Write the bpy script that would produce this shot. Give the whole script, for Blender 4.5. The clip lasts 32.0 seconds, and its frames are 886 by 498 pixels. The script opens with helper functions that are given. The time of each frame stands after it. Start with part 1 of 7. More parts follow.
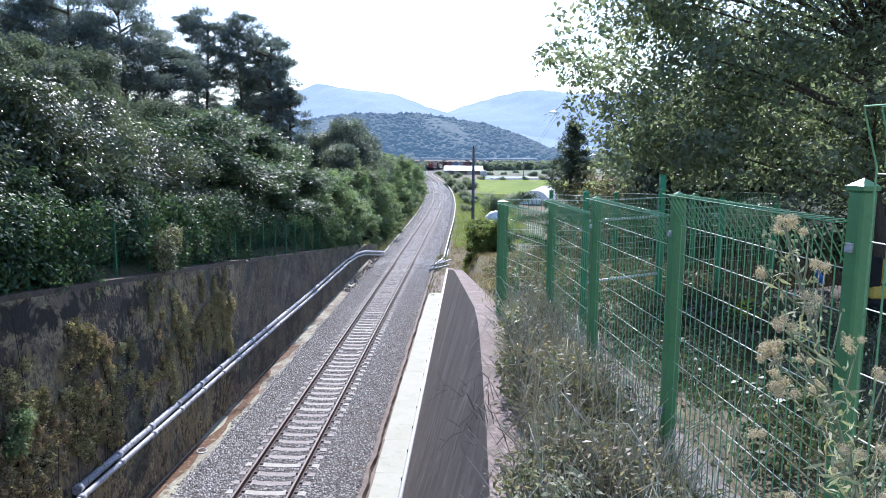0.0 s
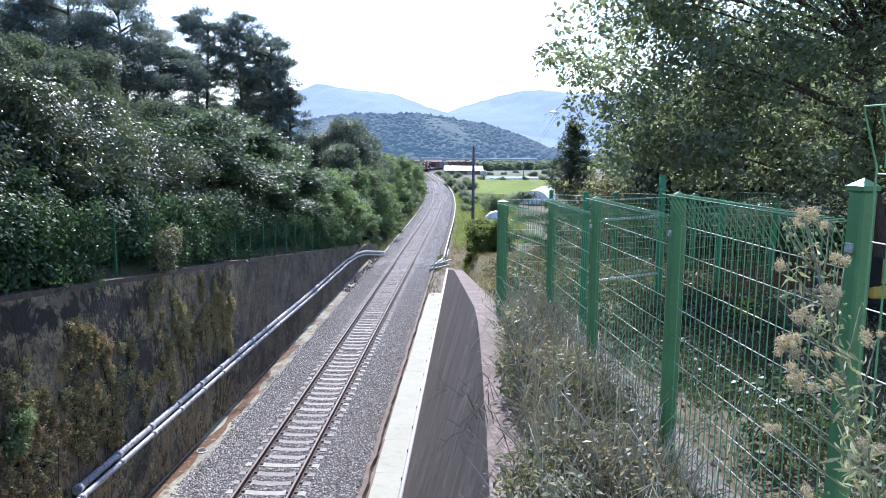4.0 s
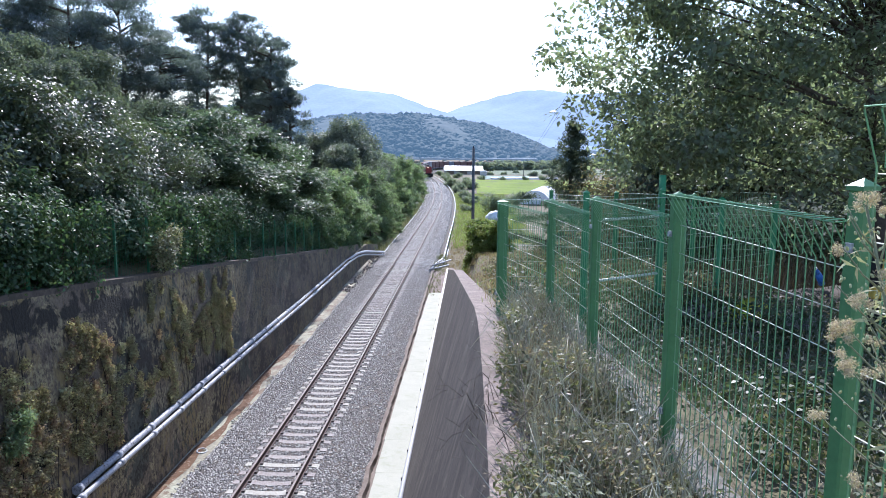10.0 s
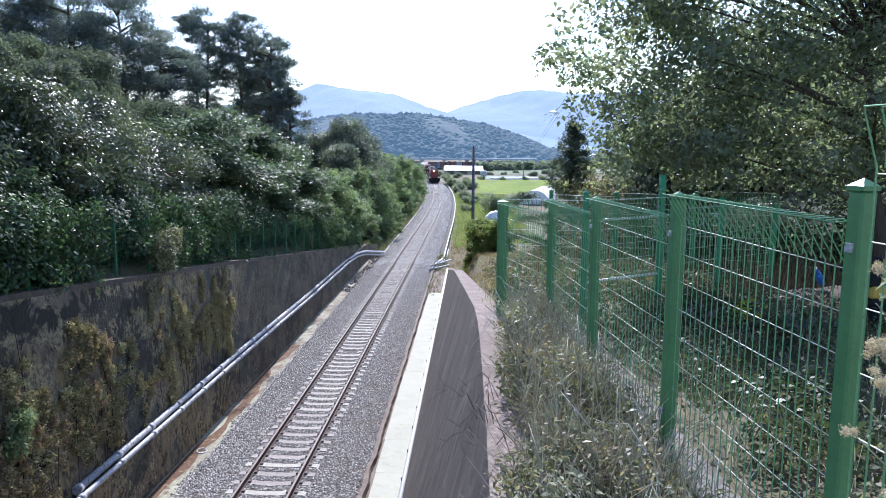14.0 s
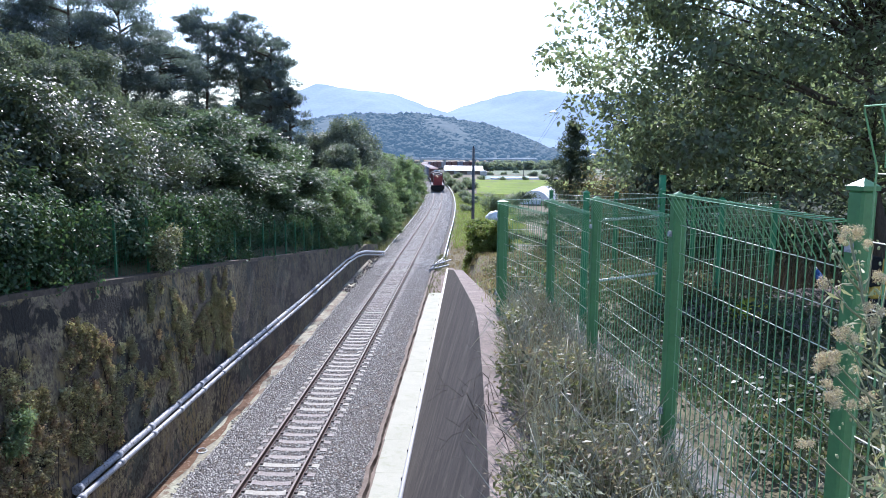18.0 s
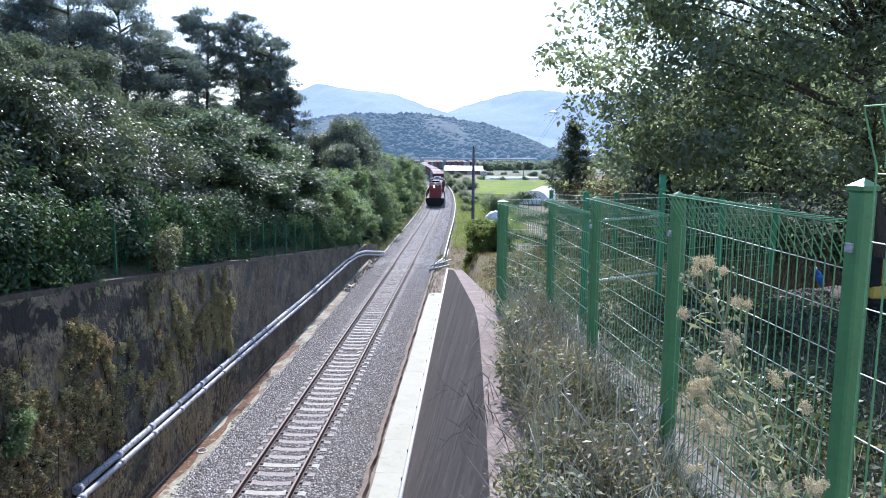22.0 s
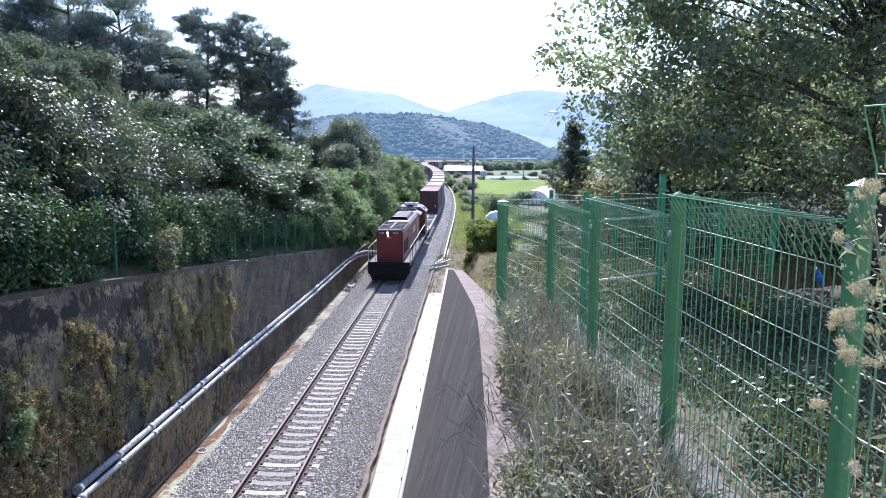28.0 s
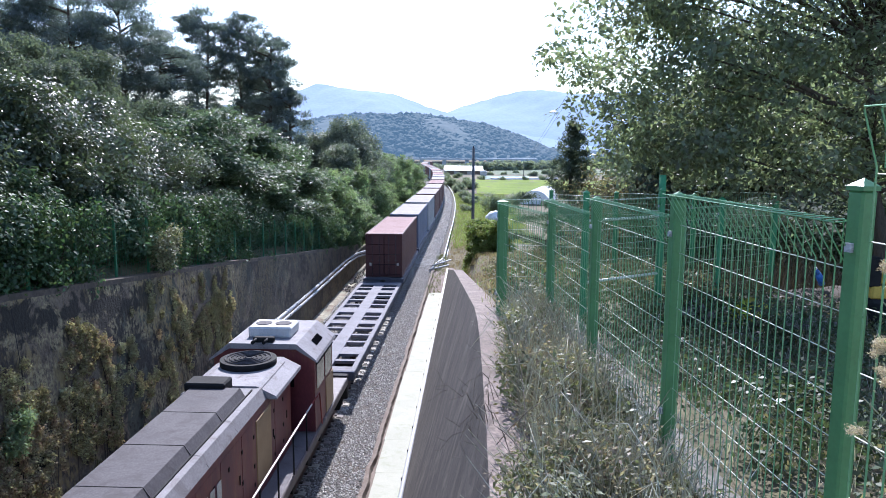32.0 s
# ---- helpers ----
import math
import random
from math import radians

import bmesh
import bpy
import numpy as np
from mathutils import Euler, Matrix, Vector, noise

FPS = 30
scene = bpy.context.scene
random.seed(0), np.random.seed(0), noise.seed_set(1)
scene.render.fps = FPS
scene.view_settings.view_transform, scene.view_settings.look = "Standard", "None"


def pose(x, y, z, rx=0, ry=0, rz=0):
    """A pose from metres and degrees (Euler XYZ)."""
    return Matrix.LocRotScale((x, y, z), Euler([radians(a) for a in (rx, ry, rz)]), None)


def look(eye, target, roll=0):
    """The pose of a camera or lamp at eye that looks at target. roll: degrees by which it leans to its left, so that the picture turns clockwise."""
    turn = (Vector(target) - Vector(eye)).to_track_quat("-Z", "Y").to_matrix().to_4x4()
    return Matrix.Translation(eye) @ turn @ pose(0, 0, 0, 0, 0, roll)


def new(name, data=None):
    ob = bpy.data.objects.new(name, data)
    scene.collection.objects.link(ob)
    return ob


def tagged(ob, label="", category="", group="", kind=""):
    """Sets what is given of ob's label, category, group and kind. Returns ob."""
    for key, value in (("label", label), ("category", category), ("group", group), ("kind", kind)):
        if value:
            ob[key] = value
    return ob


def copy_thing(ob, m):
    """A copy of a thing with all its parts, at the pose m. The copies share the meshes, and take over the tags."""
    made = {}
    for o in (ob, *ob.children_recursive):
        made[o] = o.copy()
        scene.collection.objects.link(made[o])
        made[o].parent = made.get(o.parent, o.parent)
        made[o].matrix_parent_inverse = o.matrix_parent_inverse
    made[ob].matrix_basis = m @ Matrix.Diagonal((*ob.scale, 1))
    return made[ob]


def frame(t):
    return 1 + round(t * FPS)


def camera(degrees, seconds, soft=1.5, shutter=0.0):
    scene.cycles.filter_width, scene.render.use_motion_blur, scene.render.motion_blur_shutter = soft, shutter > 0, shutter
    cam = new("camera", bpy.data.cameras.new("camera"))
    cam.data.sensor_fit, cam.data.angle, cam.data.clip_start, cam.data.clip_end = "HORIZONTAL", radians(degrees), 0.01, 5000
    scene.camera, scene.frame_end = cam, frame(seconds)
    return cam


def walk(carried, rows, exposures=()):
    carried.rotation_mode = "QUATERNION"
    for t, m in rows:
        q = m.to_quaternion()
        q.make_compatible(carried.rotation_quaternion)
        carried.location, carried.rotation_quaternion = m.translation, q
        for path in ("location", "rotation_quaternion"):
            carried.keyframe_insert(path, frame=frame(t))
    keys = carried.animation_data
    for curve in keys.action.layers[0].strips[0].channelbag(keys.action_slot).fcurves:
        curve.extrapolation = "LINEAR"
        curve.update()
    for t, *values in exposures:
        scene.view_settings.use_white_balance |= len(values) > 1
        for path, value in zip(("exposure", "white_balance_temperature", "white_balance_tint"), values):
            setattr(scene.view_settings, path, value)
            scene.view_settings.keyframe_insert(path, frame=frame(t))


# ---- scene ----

# ---- camera ----
EYE = Vector((5.717, 0.0, 9.473))
AHEAD = Vector((-0.03897, 0.98961, -0.13839))
cam = camera(63.5, 32.0, soft=0.9)
view = look(EYE, EYE + AHEAD * 10, roll=0.355)
walk(cam, [(0.0, view), (32.0, view)], exposures=[(t, 0.75 + d, 5730, 18) for t, d in ((0.0, 0.0), (6.0, -0.01), (13.0, -0.03), (20.0, 0.0), (25.0, 0.03), (28.0, 0.16), (30.0, 0.12), (32.0, 0.08))])

# ---- world and sun: high sun ahead and a little to the left, milky sky ----
TO_SUN = Vector((-0.06, 1.08, 1.0)).normalized()
world = bpy.data.worlds.new("world")
scene.world = world
world.use_nodes = True
wn = world.node_tree
sky = wn.nodes.new("ShaderNodeTexSky")
sky.sky_type = 'NISHITA'
sky.sun_disc = False
sky.sun_elevation = math.asin(TO_SUN.z)
sky.sun_rotation = math.atan2(TO_SUN.x, TO_SUN.y)
sky.air_density, sky.dust_density, sky.ozone_density = 1.0, 0.6, 1.0
wn.links.new(sky.outputs[0], wn.nodes["Background"].inputs[0])
wn.nodes["Background"].inputs[1].default_value = 0.15
sun = new("sun", bpy.data.lights.new("sun", 'SUN'))
sun.data.energy, sun.data.angle, sun.data.color = 4.5, radians(0.6), (1.0, 0.96, 0.90)
sun.matrix_world = look(TO_SUN * 100, (0, 0, 0))


# ---- materials ----
def ramp_node(nt, stops):
    r = nt.nodes.new("ShaderNodeValToRGB")
    els = r.color_ramp.elements
    while len(els) < len(stops):
        els.new(0.5)
    for e, (p, c) in zip(els, stops):
        e.position, e.color = p, (*c, 1)
    return r


def noise_node(nt, vec, scale, detail=4, rough=0.6, dist=0.0):
    n = nt.nodes.new("ShaderNodeTexNoise")
    n.inputs["Scale"].default_value = scale
    n.inputs["Detail"].default_value = detail
    n.inputs["Roughness"].default_value = rough
    n.inputs["Distortion"].default_value = dist
    nt.links.new(vec, n.inputs["Vector"])
    return n.outputs["Fac"]


def mix_node(nt, a, b, fac, blend='MIX'):
    m = nt.nodes.new("ShaderNodeMix")
    m.data_type, m.blend_type = 'RGBA', blend
    for sock, v in ((m.inputs[6], a), (m.inputs[7], b), (m.inputs[0], fac)):
        if isinstance(v, (tuple, list)):
            sock.default_value = (*v, 1)
        elif isinstance(v, (int, float)):
            sock.default_value = v
        else:
            nt.links.new(v, sock)
    return m.outputs[2]


def math_node(nt, op, a, b=0.0, clamp=False):
    m = nt.nodes.new("ShaderNodeMath")
    m.operation, m.use_clamp = op, clamp
    for sock, v in ((m.inputs[0], a), (m.inputs[1], b)):
        if isinstance(v, (int, float)):
            sock.default_value = v
        else:
            nt.links.new(v, sock)
    return m.outputs[0]


def mat(name, stops, scale=3.0, rough=0.7, metal=0.0, fine=40.0, fine_amt=0.35, bump=0.2, bump_dist=0.01, stain=None,
        stretch=(1, 1, 1), rand=0.0, island=0.0, spec=0.5, leaf=0.0, emit=None, stain_scale=None, stain_at=(0.5, 0.65)):
    """Procedural surface: a broad noise picks a colour from stops, a fine noise mottles it, a second broad noise lays stain over it."""
    m = bpy.data.materials.new(name)
    m.use_nodes = True
    nt = m.node_tree
    bsdf = nt.nodes["Principled BSDF"]
    co = nt.nodes.new("ShaderNodeTexCoord").outputs["Object"]
    mp = nt.nodes.new("ShaderNodeMapping")
    mp.inputs["Scale"].default_value = stretch
    nt.links.new(co, mp.inputs["Vector"])
    vec = mp.outputs[0]
    broad = noise_node(nt, vec, scale, 5, 0.62, 0.3)
    n = len(stops)
    r = ramp_node(nt, [(0.28 + 0.44 * i / max(1, n - 1), c) for i, c in enumerate(stops)])
    nt.links.new(broad, r.inputs[0])
    col = r.outputs[0]
    fine_n = noise_node(nt, vec, fine, 3, 0.7)
    if fine_amt:
        g = ramp_node(nt, [(0.3, (1 - fine_amt,) * 3), (0.7, (1 + fine_amt * 0.6,) * 3)])
        nt.links.new(fine_n, g.inputs[0])
        col = mix_node(nt, col, g.outputs[0], 1.0, 'MULTIPLY')
    if stain:
        s = noise_node(nt, vec, stain_scale or scale * 2.3, 6, 0.7, 0.8)
        g = ramp_node(nt, [(stain_at[0], (0, 0, 0)), (stain_at[1], (1, 1, 1))])
        nt.links.new(s, g.inputs[0])
        col = mix_node(nt, col, stain, g.outputs[0])
    for amount, node, out in ((rand, "ShaderNodeObjectInfo", "Random"), (island, "ShaderNodeNewGeometry", "Random Per Island")):
        if amount:
            v = nt.nodes.new(node).outputs[out]
            k = math_node(nt, 'ADD', math_node(nt, 'MULTIPLY', v, 2 * amount), 1 - amount)
            h = nt.nodes.new("ShaderNodeHueSaturation")
            nt.links.new(col, h.inputs["Color"])
            nt.links.new(k, h.inputs["Value"])
            nt.links.new(math_node(nt, 'ADD', math_node(nt, 'MULTIPLY', v, 0.06 * (amount > 0)), 0.47), h.inputs["Hue"])
            col = h.outputs[0]
    nt.links.new(col, bsdf.inputs["Base Color"])
    bsdf.inputs["Metallic"].default_value = metal
    bsdf.inputs["Specular IOR Level"].default_value = spec
    rr = math_node(nt, 'ADD', math_node(nt, 'MULTIPLY', fine_n, 0.2), rough - 0.1, True)
    nt.links.new(rr, bsdf.inputs["Roughness"])
    if bump:
        b = nt.nodes.new("ShaderNodeBump")
        b.inputs["Strength"].default_value, b.inputs["Distance"].default_value = bump, bump_dist
        nt.links.new(fine_n, b.inputs["Height"])
        nt.links.new(b.outputs[0], bsdf.inputs["Normal"])
    if leaf:
        tr = nt.nodes.new("ShaderNodeBsdfTranslucent")
        nt.links.new(mix_node(nt, col, (1.0, 1.0, 0.62), 1.0, 'MULTIPLY'), tr.inputs[0])
        mx = nt.nodes.new("ShaderNodeMixShader")
        mx.inputs[0].default_value = leaf
        nt.links.new(bsdf.outputs[0], mx.inputs[1])
        nt.links.new(tr.outputs[0], mx.inputs[2])
        nt.links.new(mx.outputs[0], nt.nodes["Material Output"].inputs[0])
    if emit:
        bsdf.inputs["Emission Color"].default_value = (*emit[0], 1)
        bsdf.inputs["Emission Strength"].default_value = emit[1]
    return m


def wall_stains_shade():
    """Old concrete: damp dark columns, mossy olive columns, pale worn patches, pour joints; some shade painted in."""
    m = mat("stained_shaded_concrete", [(0.12, 0.09, 0.058), (0.19, 0.147, 0.098), (0.28, 0.22, 0.15)], 0.45, 0.93, fine=9, fine_amt=0.6, bump=0.9, bump_dist=0.05, stretch=(1, 1, 0.8))
    nt = m.node_tree
    bsdf = nt.nodes["Principled BSDF"]
    col = bsdf.inputs["Base Color"].links[0].from_socket
    co = nt.nodes.new("ShaderNodeTexCoord").outputs["Object"]

    def layer(col, scale3, seed_scale, lo, hi, paint, detail=5, dist=0.4, grit=None):
        mp = nt.nodes.new("ShaderNodeMapping")
        mp.inputs["Scale"].default_value = scale3
        mp.inputs["Location"].default_value = (seed_scale * 7.3, seed_scale * 3.1, seed_scale)
        nt.links.new(co, mp.inputs["Vector"])
        n = noise_node(nt, mp.outputs[0], 1.0, detail, 0.65, dist)
        r = ramp_node(nt, [(lo, (0, 0, 0)), (hi, (1, 1, 1))])
        nt.links.new(n, r.inputs[0])
        k = r.outputs[0]
        if grit:
            mp = nt.nodes.new("ShaderNodeMapping")
            mp.inputs["Scale"].default_value = grit
            nt.links.new(co, mp.inputs["Vector"])
            r = ramp_node(nt, [(0.46, (0, 0, 0)), (0.55, (1, 1, 1))])
            nt.links.new(noise_node(nt, mp.outputs[0], 1.0, 6, 0.7, 0.1), r.inputs[0])
            k = math_node(nt, 'MULTIPLY', k, r.outputs[0])
        return mix_node(nt, col, paint, k), k
    # bands between pours, damp dark patches, grey mould, moss, crusty lichen
    col, k = layer(col, (0.05, 0.07, 0.6), 0.4, 0.48, 0.60, (0.175, 0.135, 0.096), 3, 0.3)
    col, k = layer(col, (0.35, 0.33, 0.42), 1.0, 0.50, 0.53, (0.045, 0.036, 0.027), 7, 0.5)
    col, k = layer(col, (0.5, 0.42, 0.30), 3.3, 0.55, 0.58, (0.085, 0.088, 0.062), 5, 0.3)
    col, k = layer(col, (1.5, 1.3, 1.5), 4.1, 0.49, 0.57, (0.038, 0.031, 0.022), 7, 0.3, (5, 5, 4))
    col, k = layer(col, (0.5, 0.42, 0.2), 2.7, 0.50, 0.56, (0.27, 0.205, 0.09), 6, 0.5, (6, 6, 3.5))
    col, k = layer(col, (0.7, 0.7, 0.9), 5.9, 0.49, 0.57, (0.33, 0.275, 0.15), 7, 0.3, (11, 11, 9))
    # pours beyond the fourth joint: smoother and darker, with wall shade mixed into colour
    sep = nt.nodes.new("ShaderNodeSeparateXYZ")
    nt.links.new(co, sep.inputs[0])
    k = math_node(nt, 'MULTIPLY', math_node(nt, 'MULTIPLY', math_node(nt, 'SUBTRACT', sep.outputs[1], 29.3), 12.0, True), 0.55)
    col = mix_node(nt, col, (0.062, 0.05, 0.038), k)
    # dark ragged band below the first pours' top: overhang shade and stain as colour
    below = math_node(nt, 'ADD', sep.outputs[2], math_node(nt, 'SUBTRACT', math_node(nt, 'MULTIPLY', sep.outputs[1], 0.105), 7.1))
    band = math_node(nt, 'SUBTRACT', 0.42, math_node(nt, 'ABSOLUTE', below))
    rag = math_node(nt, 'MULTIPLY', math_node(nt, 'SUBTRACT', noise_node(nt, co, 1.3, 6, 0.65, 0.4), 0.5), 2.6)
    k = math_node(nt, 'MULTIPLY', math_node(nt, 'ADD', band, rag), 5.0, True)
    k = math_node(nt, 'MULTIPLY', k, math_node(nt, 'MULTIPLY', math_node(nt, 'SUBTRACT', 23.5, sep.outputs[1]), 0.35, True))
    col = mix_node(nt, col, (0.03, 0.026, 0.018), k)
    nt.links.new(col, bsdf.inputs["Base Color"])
    return m


M = {}
M["ground"] = mat("ground_grass", [(0.085, 0.08, 0.04), (0.13, 0.115, 0.06), (0.21, 0.165, 0.11)], 0.35, 0.95, fine=6, fine_amt=0.5, bump=0.6, bump_dist=0.05, stain=(0.20, 0.155, 0.105), stain_scale=0.6)
M["field"] = mat("rice_field", [(0.15, 0.21, 0.04), (0.20, 0.265, 0.05), (0.26, 0.31, 0.07)], 0.07, 0.95, fine=1.2, fine_amt=0.35, bump=0.3, stain=(0.14, 0.17, 0.08), stain_scale=0.12, stain_at=(0.55, 0.7), spec=0.1)
M["ballast"] = mat("ballast_bed", [(0.06, 0.052, 0.045), (0.14, 0.125, 0.11), (0.26, 0.238, 0.212)], 14, 0.9, fine=32, fine_amt=0.6, bump=1.0, bump_dist=0.04, stain=(0.13, 0.10, 0.074), stain_scale=1.3, stain_at=(0.46, 0.62))
M["stone"] = mat("ballast_stone", [(0.345, 0.325, 0.295), (0.465, 0.44, 0.405)], 6, 0.8, fine=60, fine_amt=0.3, bump=0.2, island=0.6)
M["sleeper"] = mat("sleeper_concrete", [(0.36, 0.33, 0.29), (0.46, 0.43, 0.38)], 5, 0.9, fine=50, fine_amt=0.3, stain=(0.24, 0.19, 0.15), rand=0.18)
M["rail_side"] = mat("rail_rust", [(0.09, 0.055, 0.04), (0.14, 0.085, 0.06)], 6, 0.8, fine=40)
M["rail_top"] = mat("rail_polished", [(0.15, 0.11, 0.095), (0.21, 0.165, 0.145)], 2, 0.62, metal=0.0, fine=60, fine_amt=0.2, bump=0.05, stretch=(8, 0.2, 1), spec=0.4)
M["clip"] = mat("clip_iron", [(0.05, 0.035, 0.03), (0.08, 0.06, 0.05)], 20, 0.7)
M["wall_l"] = wall_stains_shade()
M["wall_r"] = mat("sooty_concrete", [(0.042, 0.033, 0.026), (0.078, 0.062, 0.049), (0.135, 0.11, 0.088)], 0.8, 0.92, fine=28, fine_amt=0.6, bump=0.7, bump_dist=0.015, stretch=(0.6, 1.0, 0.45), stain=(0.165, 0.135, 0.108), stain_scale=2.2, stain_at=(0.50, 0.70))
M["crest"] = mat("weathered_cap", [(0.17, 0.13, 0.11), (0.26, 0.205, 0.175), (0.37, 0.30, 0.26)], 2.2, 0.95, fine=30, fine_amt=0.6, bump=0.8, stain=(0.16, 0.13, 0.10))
M["slab"] = mat("pale_slab", [(0.40, 0.395, 0.31), (0.47, 0.465, 0.375)], 0.8, 0.85, fine=30, fine_amt=0.15, bump=0.15, stain=(0.32, 0.33, 0.23), stain_at=(0.52, 0.72))
M["curb"] = mat("dirty_curb", [(0.17, 0.13, 0.10), (0.26, 0.21, 0.17)], 3, 0.95, fine=25, fine_amt=0.4, bump=0.5)
M["ditch"] = mat("ditch_algae", [(0.17, 0.13, 0.09), (0.30, 0.28, 0.20), (0.46, 0.46, 0.33)], 0.5, 0.85, fine=10, fine_amt=0.4, bump=0.5, stain=(0.17, 0.115, 0.075), stain_scale=1.1, stain_at=(0.5, 0.58))
M["mud_water"] = mat("mud_water", [(0.15, 0.085, 0.05), (0.21, 0.125, 0.075)], 1.5, 0.25, fine=9, fine_amt=0.25, bump=0.1, stain=(0.30, 0.27, 0.19), stain_scale=1.6, stain_at=(0.60, 0.66))
M["duct"] = mat("white_duct", [(0.62, 0.62, 0.60), (0.74, 0.74, 0.72)], 2, 0.6, fine=30, fine_amt=0.15, stain=(0.42, 0.40, 0.36), stain_at=(0.6, 0.75))
M["pipe"] = mat("grey_pipe", [(0.38, 0.385, 0.40), (0.52, 0.525, 0.54)], 3, 0.5, fine=30, fine_amt=0.25, stain=(0.14, 0.13, 0.12), stain_at=(0.52, 0.66))
M["fence"] = mat("green_paint", [(0.075, 0.205, 0.078), (0.095, 0.25, 0.098)], 3, 0.45, fine=40, fine_amt=0.12, bump=0.05, stain=(0.07, 0.16, 0.085), stain_at=(0.60, 0.8))
# whitish copy of the green wire: the sun's glint put into its colour
M["wire_glint"] = mat("green_wire_sun_glint", [(0.56, 0.60, 0.49), (0.66, 0.68, 0.57)], 3, 0.35, fine=40, fine_amt=0.1, bump=0.0, spec=0.6)
M["wire"] = mat("green_wire", [(0.12, 0.29, 0.13), (0.16, 0.36, 0.17)], 3, 0.3, fine=40, fine_amt=0.1, bump=0.0, spec=0.7)
M["fence_old"] = mat("dull_green_paint", [(0.035, 0.20, 0.085), (0.05, 0.26, 0.11)], 3, 0.55, fine=40, fine_amt=0.15)
M["fence_far"] = mat("aged_green_paint", [(0.028, 0.15, 0.07), (0.04, 0.19, 0.085)], 3, 0.65, fine=40, fine_amt=0.2)
M["bark"] = mat("bark", [(0.05, 0.04, 0.03), (0.10, 0.08, 0.06)], 4, 0.95, fine=20, fine_amt=0.4, bump=0.6, stretch=(3, 3, 0.6))
M["red"] = mat("loco_red", [(0.20, 0.02, 0.022), (0.26, 0.032, 0.03)], 1.2, 0.55, fine=25, fine_amt=0.15, stain=(0.13, 0.05, 0.045), stain_at=(0.55, 0.75))
M["maroon"] = mat("loco_maroon", [(0.10, 0.024, 0.042), (0.17, 0.034, 0.044), (0.25, 0.066, 0.052)], 0.9, 0.5, fine=25, fine_amt=0.25, stain=(0.24, 0.10, 0.05), stain_at=(0.53, 0.70), stretch=(1, 1, 0.35))
M["roofgrey"] = mat("loco_roof", [(0.085, 0.077, 0.08), (0.13, 0.118, 0.12)], 1.0, 0.75, fine=20, fine_amt=0.3, stain=(0.065, 0.056, 0.055), stain_at=(0.5, 0.72), spec=0.25)
M["rooflight"] = mat("roof_white", [(0.21, 0.198, 0.20), (0.29, 0.272, 0.272)], 1.2, 0.72, fine=25, fine_amt=0.25, stain=(0.15, 0.125, 0.12), stain_at=(0.52, 0.72), spec=0.25)
M["black"] = mat("black_iron", [(0.012, 0.012, 0.012), (0.026, 0.025, 0.024)], 4, 0.75, fine=30, fine_amt=0.3, spec=0.2)
M["lamp"] = mat("headlamp", [(0.9, 0.85, 0.75), (0.9, 0.85, 0.75)], 1, 0.2, fine_amt=0, bump=0, emit=((1.0, 0.68, 0.42), 9))
M["deck"] = mat("flat_deck", [(0.17, 0.165, 0.185), (0.25, 0.24, 0.26)], 1.0, 0.8, fine=20, fine_amt=0.3, stain=(0.13, 0.10, 0.09), stain_at=(0.55, 0.75))
M["under"] = mat("underframe", [(0.05, 0.06, 0.09), (0.09, 0.10, 0.13)], 2, 0.8, fine=20, fine_amt=0.3)


# ---- mesh helpers ----
def part(name, bm, material, parent=None, label=""):
    """Links a bmesh as one mesh object, under a thing where one is given."""
    me = bpy.data.meshes.new(name)
    bm.to_mesh(me)
    bm.free()
    me.materials.append(material)
    ob = new(name, me)
    if parent:
        ob.parent = parent
    if label:
        ob["label"] = label
    return ob


def thing(name, label, category, m=None, group="", kind=""):
    ob = tagged(new(name), label, category, group, kind)
    ob.matrix_basis = m or Matrix()
    return ob


def quads(name, verts, faces, material, parent=None, smooth=False):
    """One mesh object from plain lists or arrays."""
    me = bpy.data.meshes.new(name)
    me.from_pydata(verts, [], faces)
    me.materials.append(material)
    if smooth:
        me.shade_smooth()
    ob = new(name, me)
    if parent:
        ob.parent = parent
    return ob


def box(bm, x0, x1, y0, y1, z0, z1, bevel=0.0):
    v = [bm.verts.new((x, y, z)) for x in (x0, x1) for y in (y0, y1) for z in (z0, z1)]
    fs = [bm.faces.new([v[i] for i in f]) for f in ((0, 1, 3, 2), (4, 6, 7, 5), (0, 4, 5, 1), (2, 3, 7, 6), (0, 2, 6, 4), (1, 5, 7, 3))]
    if bevel:
        bmesh.ops.bevel(bm, geom=list({e for f in fs for e in f.edges}), offset=bevel, segments=1, affect='EDGES', profile=0.5)
    return bm


def tube(bm, pts, r, seg=8, r1=None, caps=True):
    """A round tube through points; r1 is the radius at its end."""
    pts = [Vector(p) for p in pts]
    rings = []
    n = len(pts)
    for i, p in enumerate(pts):
        d = (pts[min(i + 1, n - 1)] - pts[max(i - 1, 0)]).normalized()
        a = d.orthogonal().normalized() if abs(d.z) > 0.9 else d.cross(Vector((0, 0, 1))).normalized()
        b = d.cross(a)
        rr = r if r1 is None else r + (r1 - r) * i / max(1, n - 1)
        rings.append([bm.verts.new(p + a * rr * math.cos(2 * math.pi * k / seg) + b * rr * math.sin(2 * math.pi * k / seg)) for k in range(seg)])
    for u, w in zip(rings, rings[1:]):
        for k in range(seg):
            f = bm.faces.new((u[k], u[(k + 1) % seg], w[(k + 1) % seg], w[k]))
            f.smooth = seg > 4
    if caps:
        bm.faces.new(rings[0][::-1])
        bm.faces.new(rings[-1])
    return bm


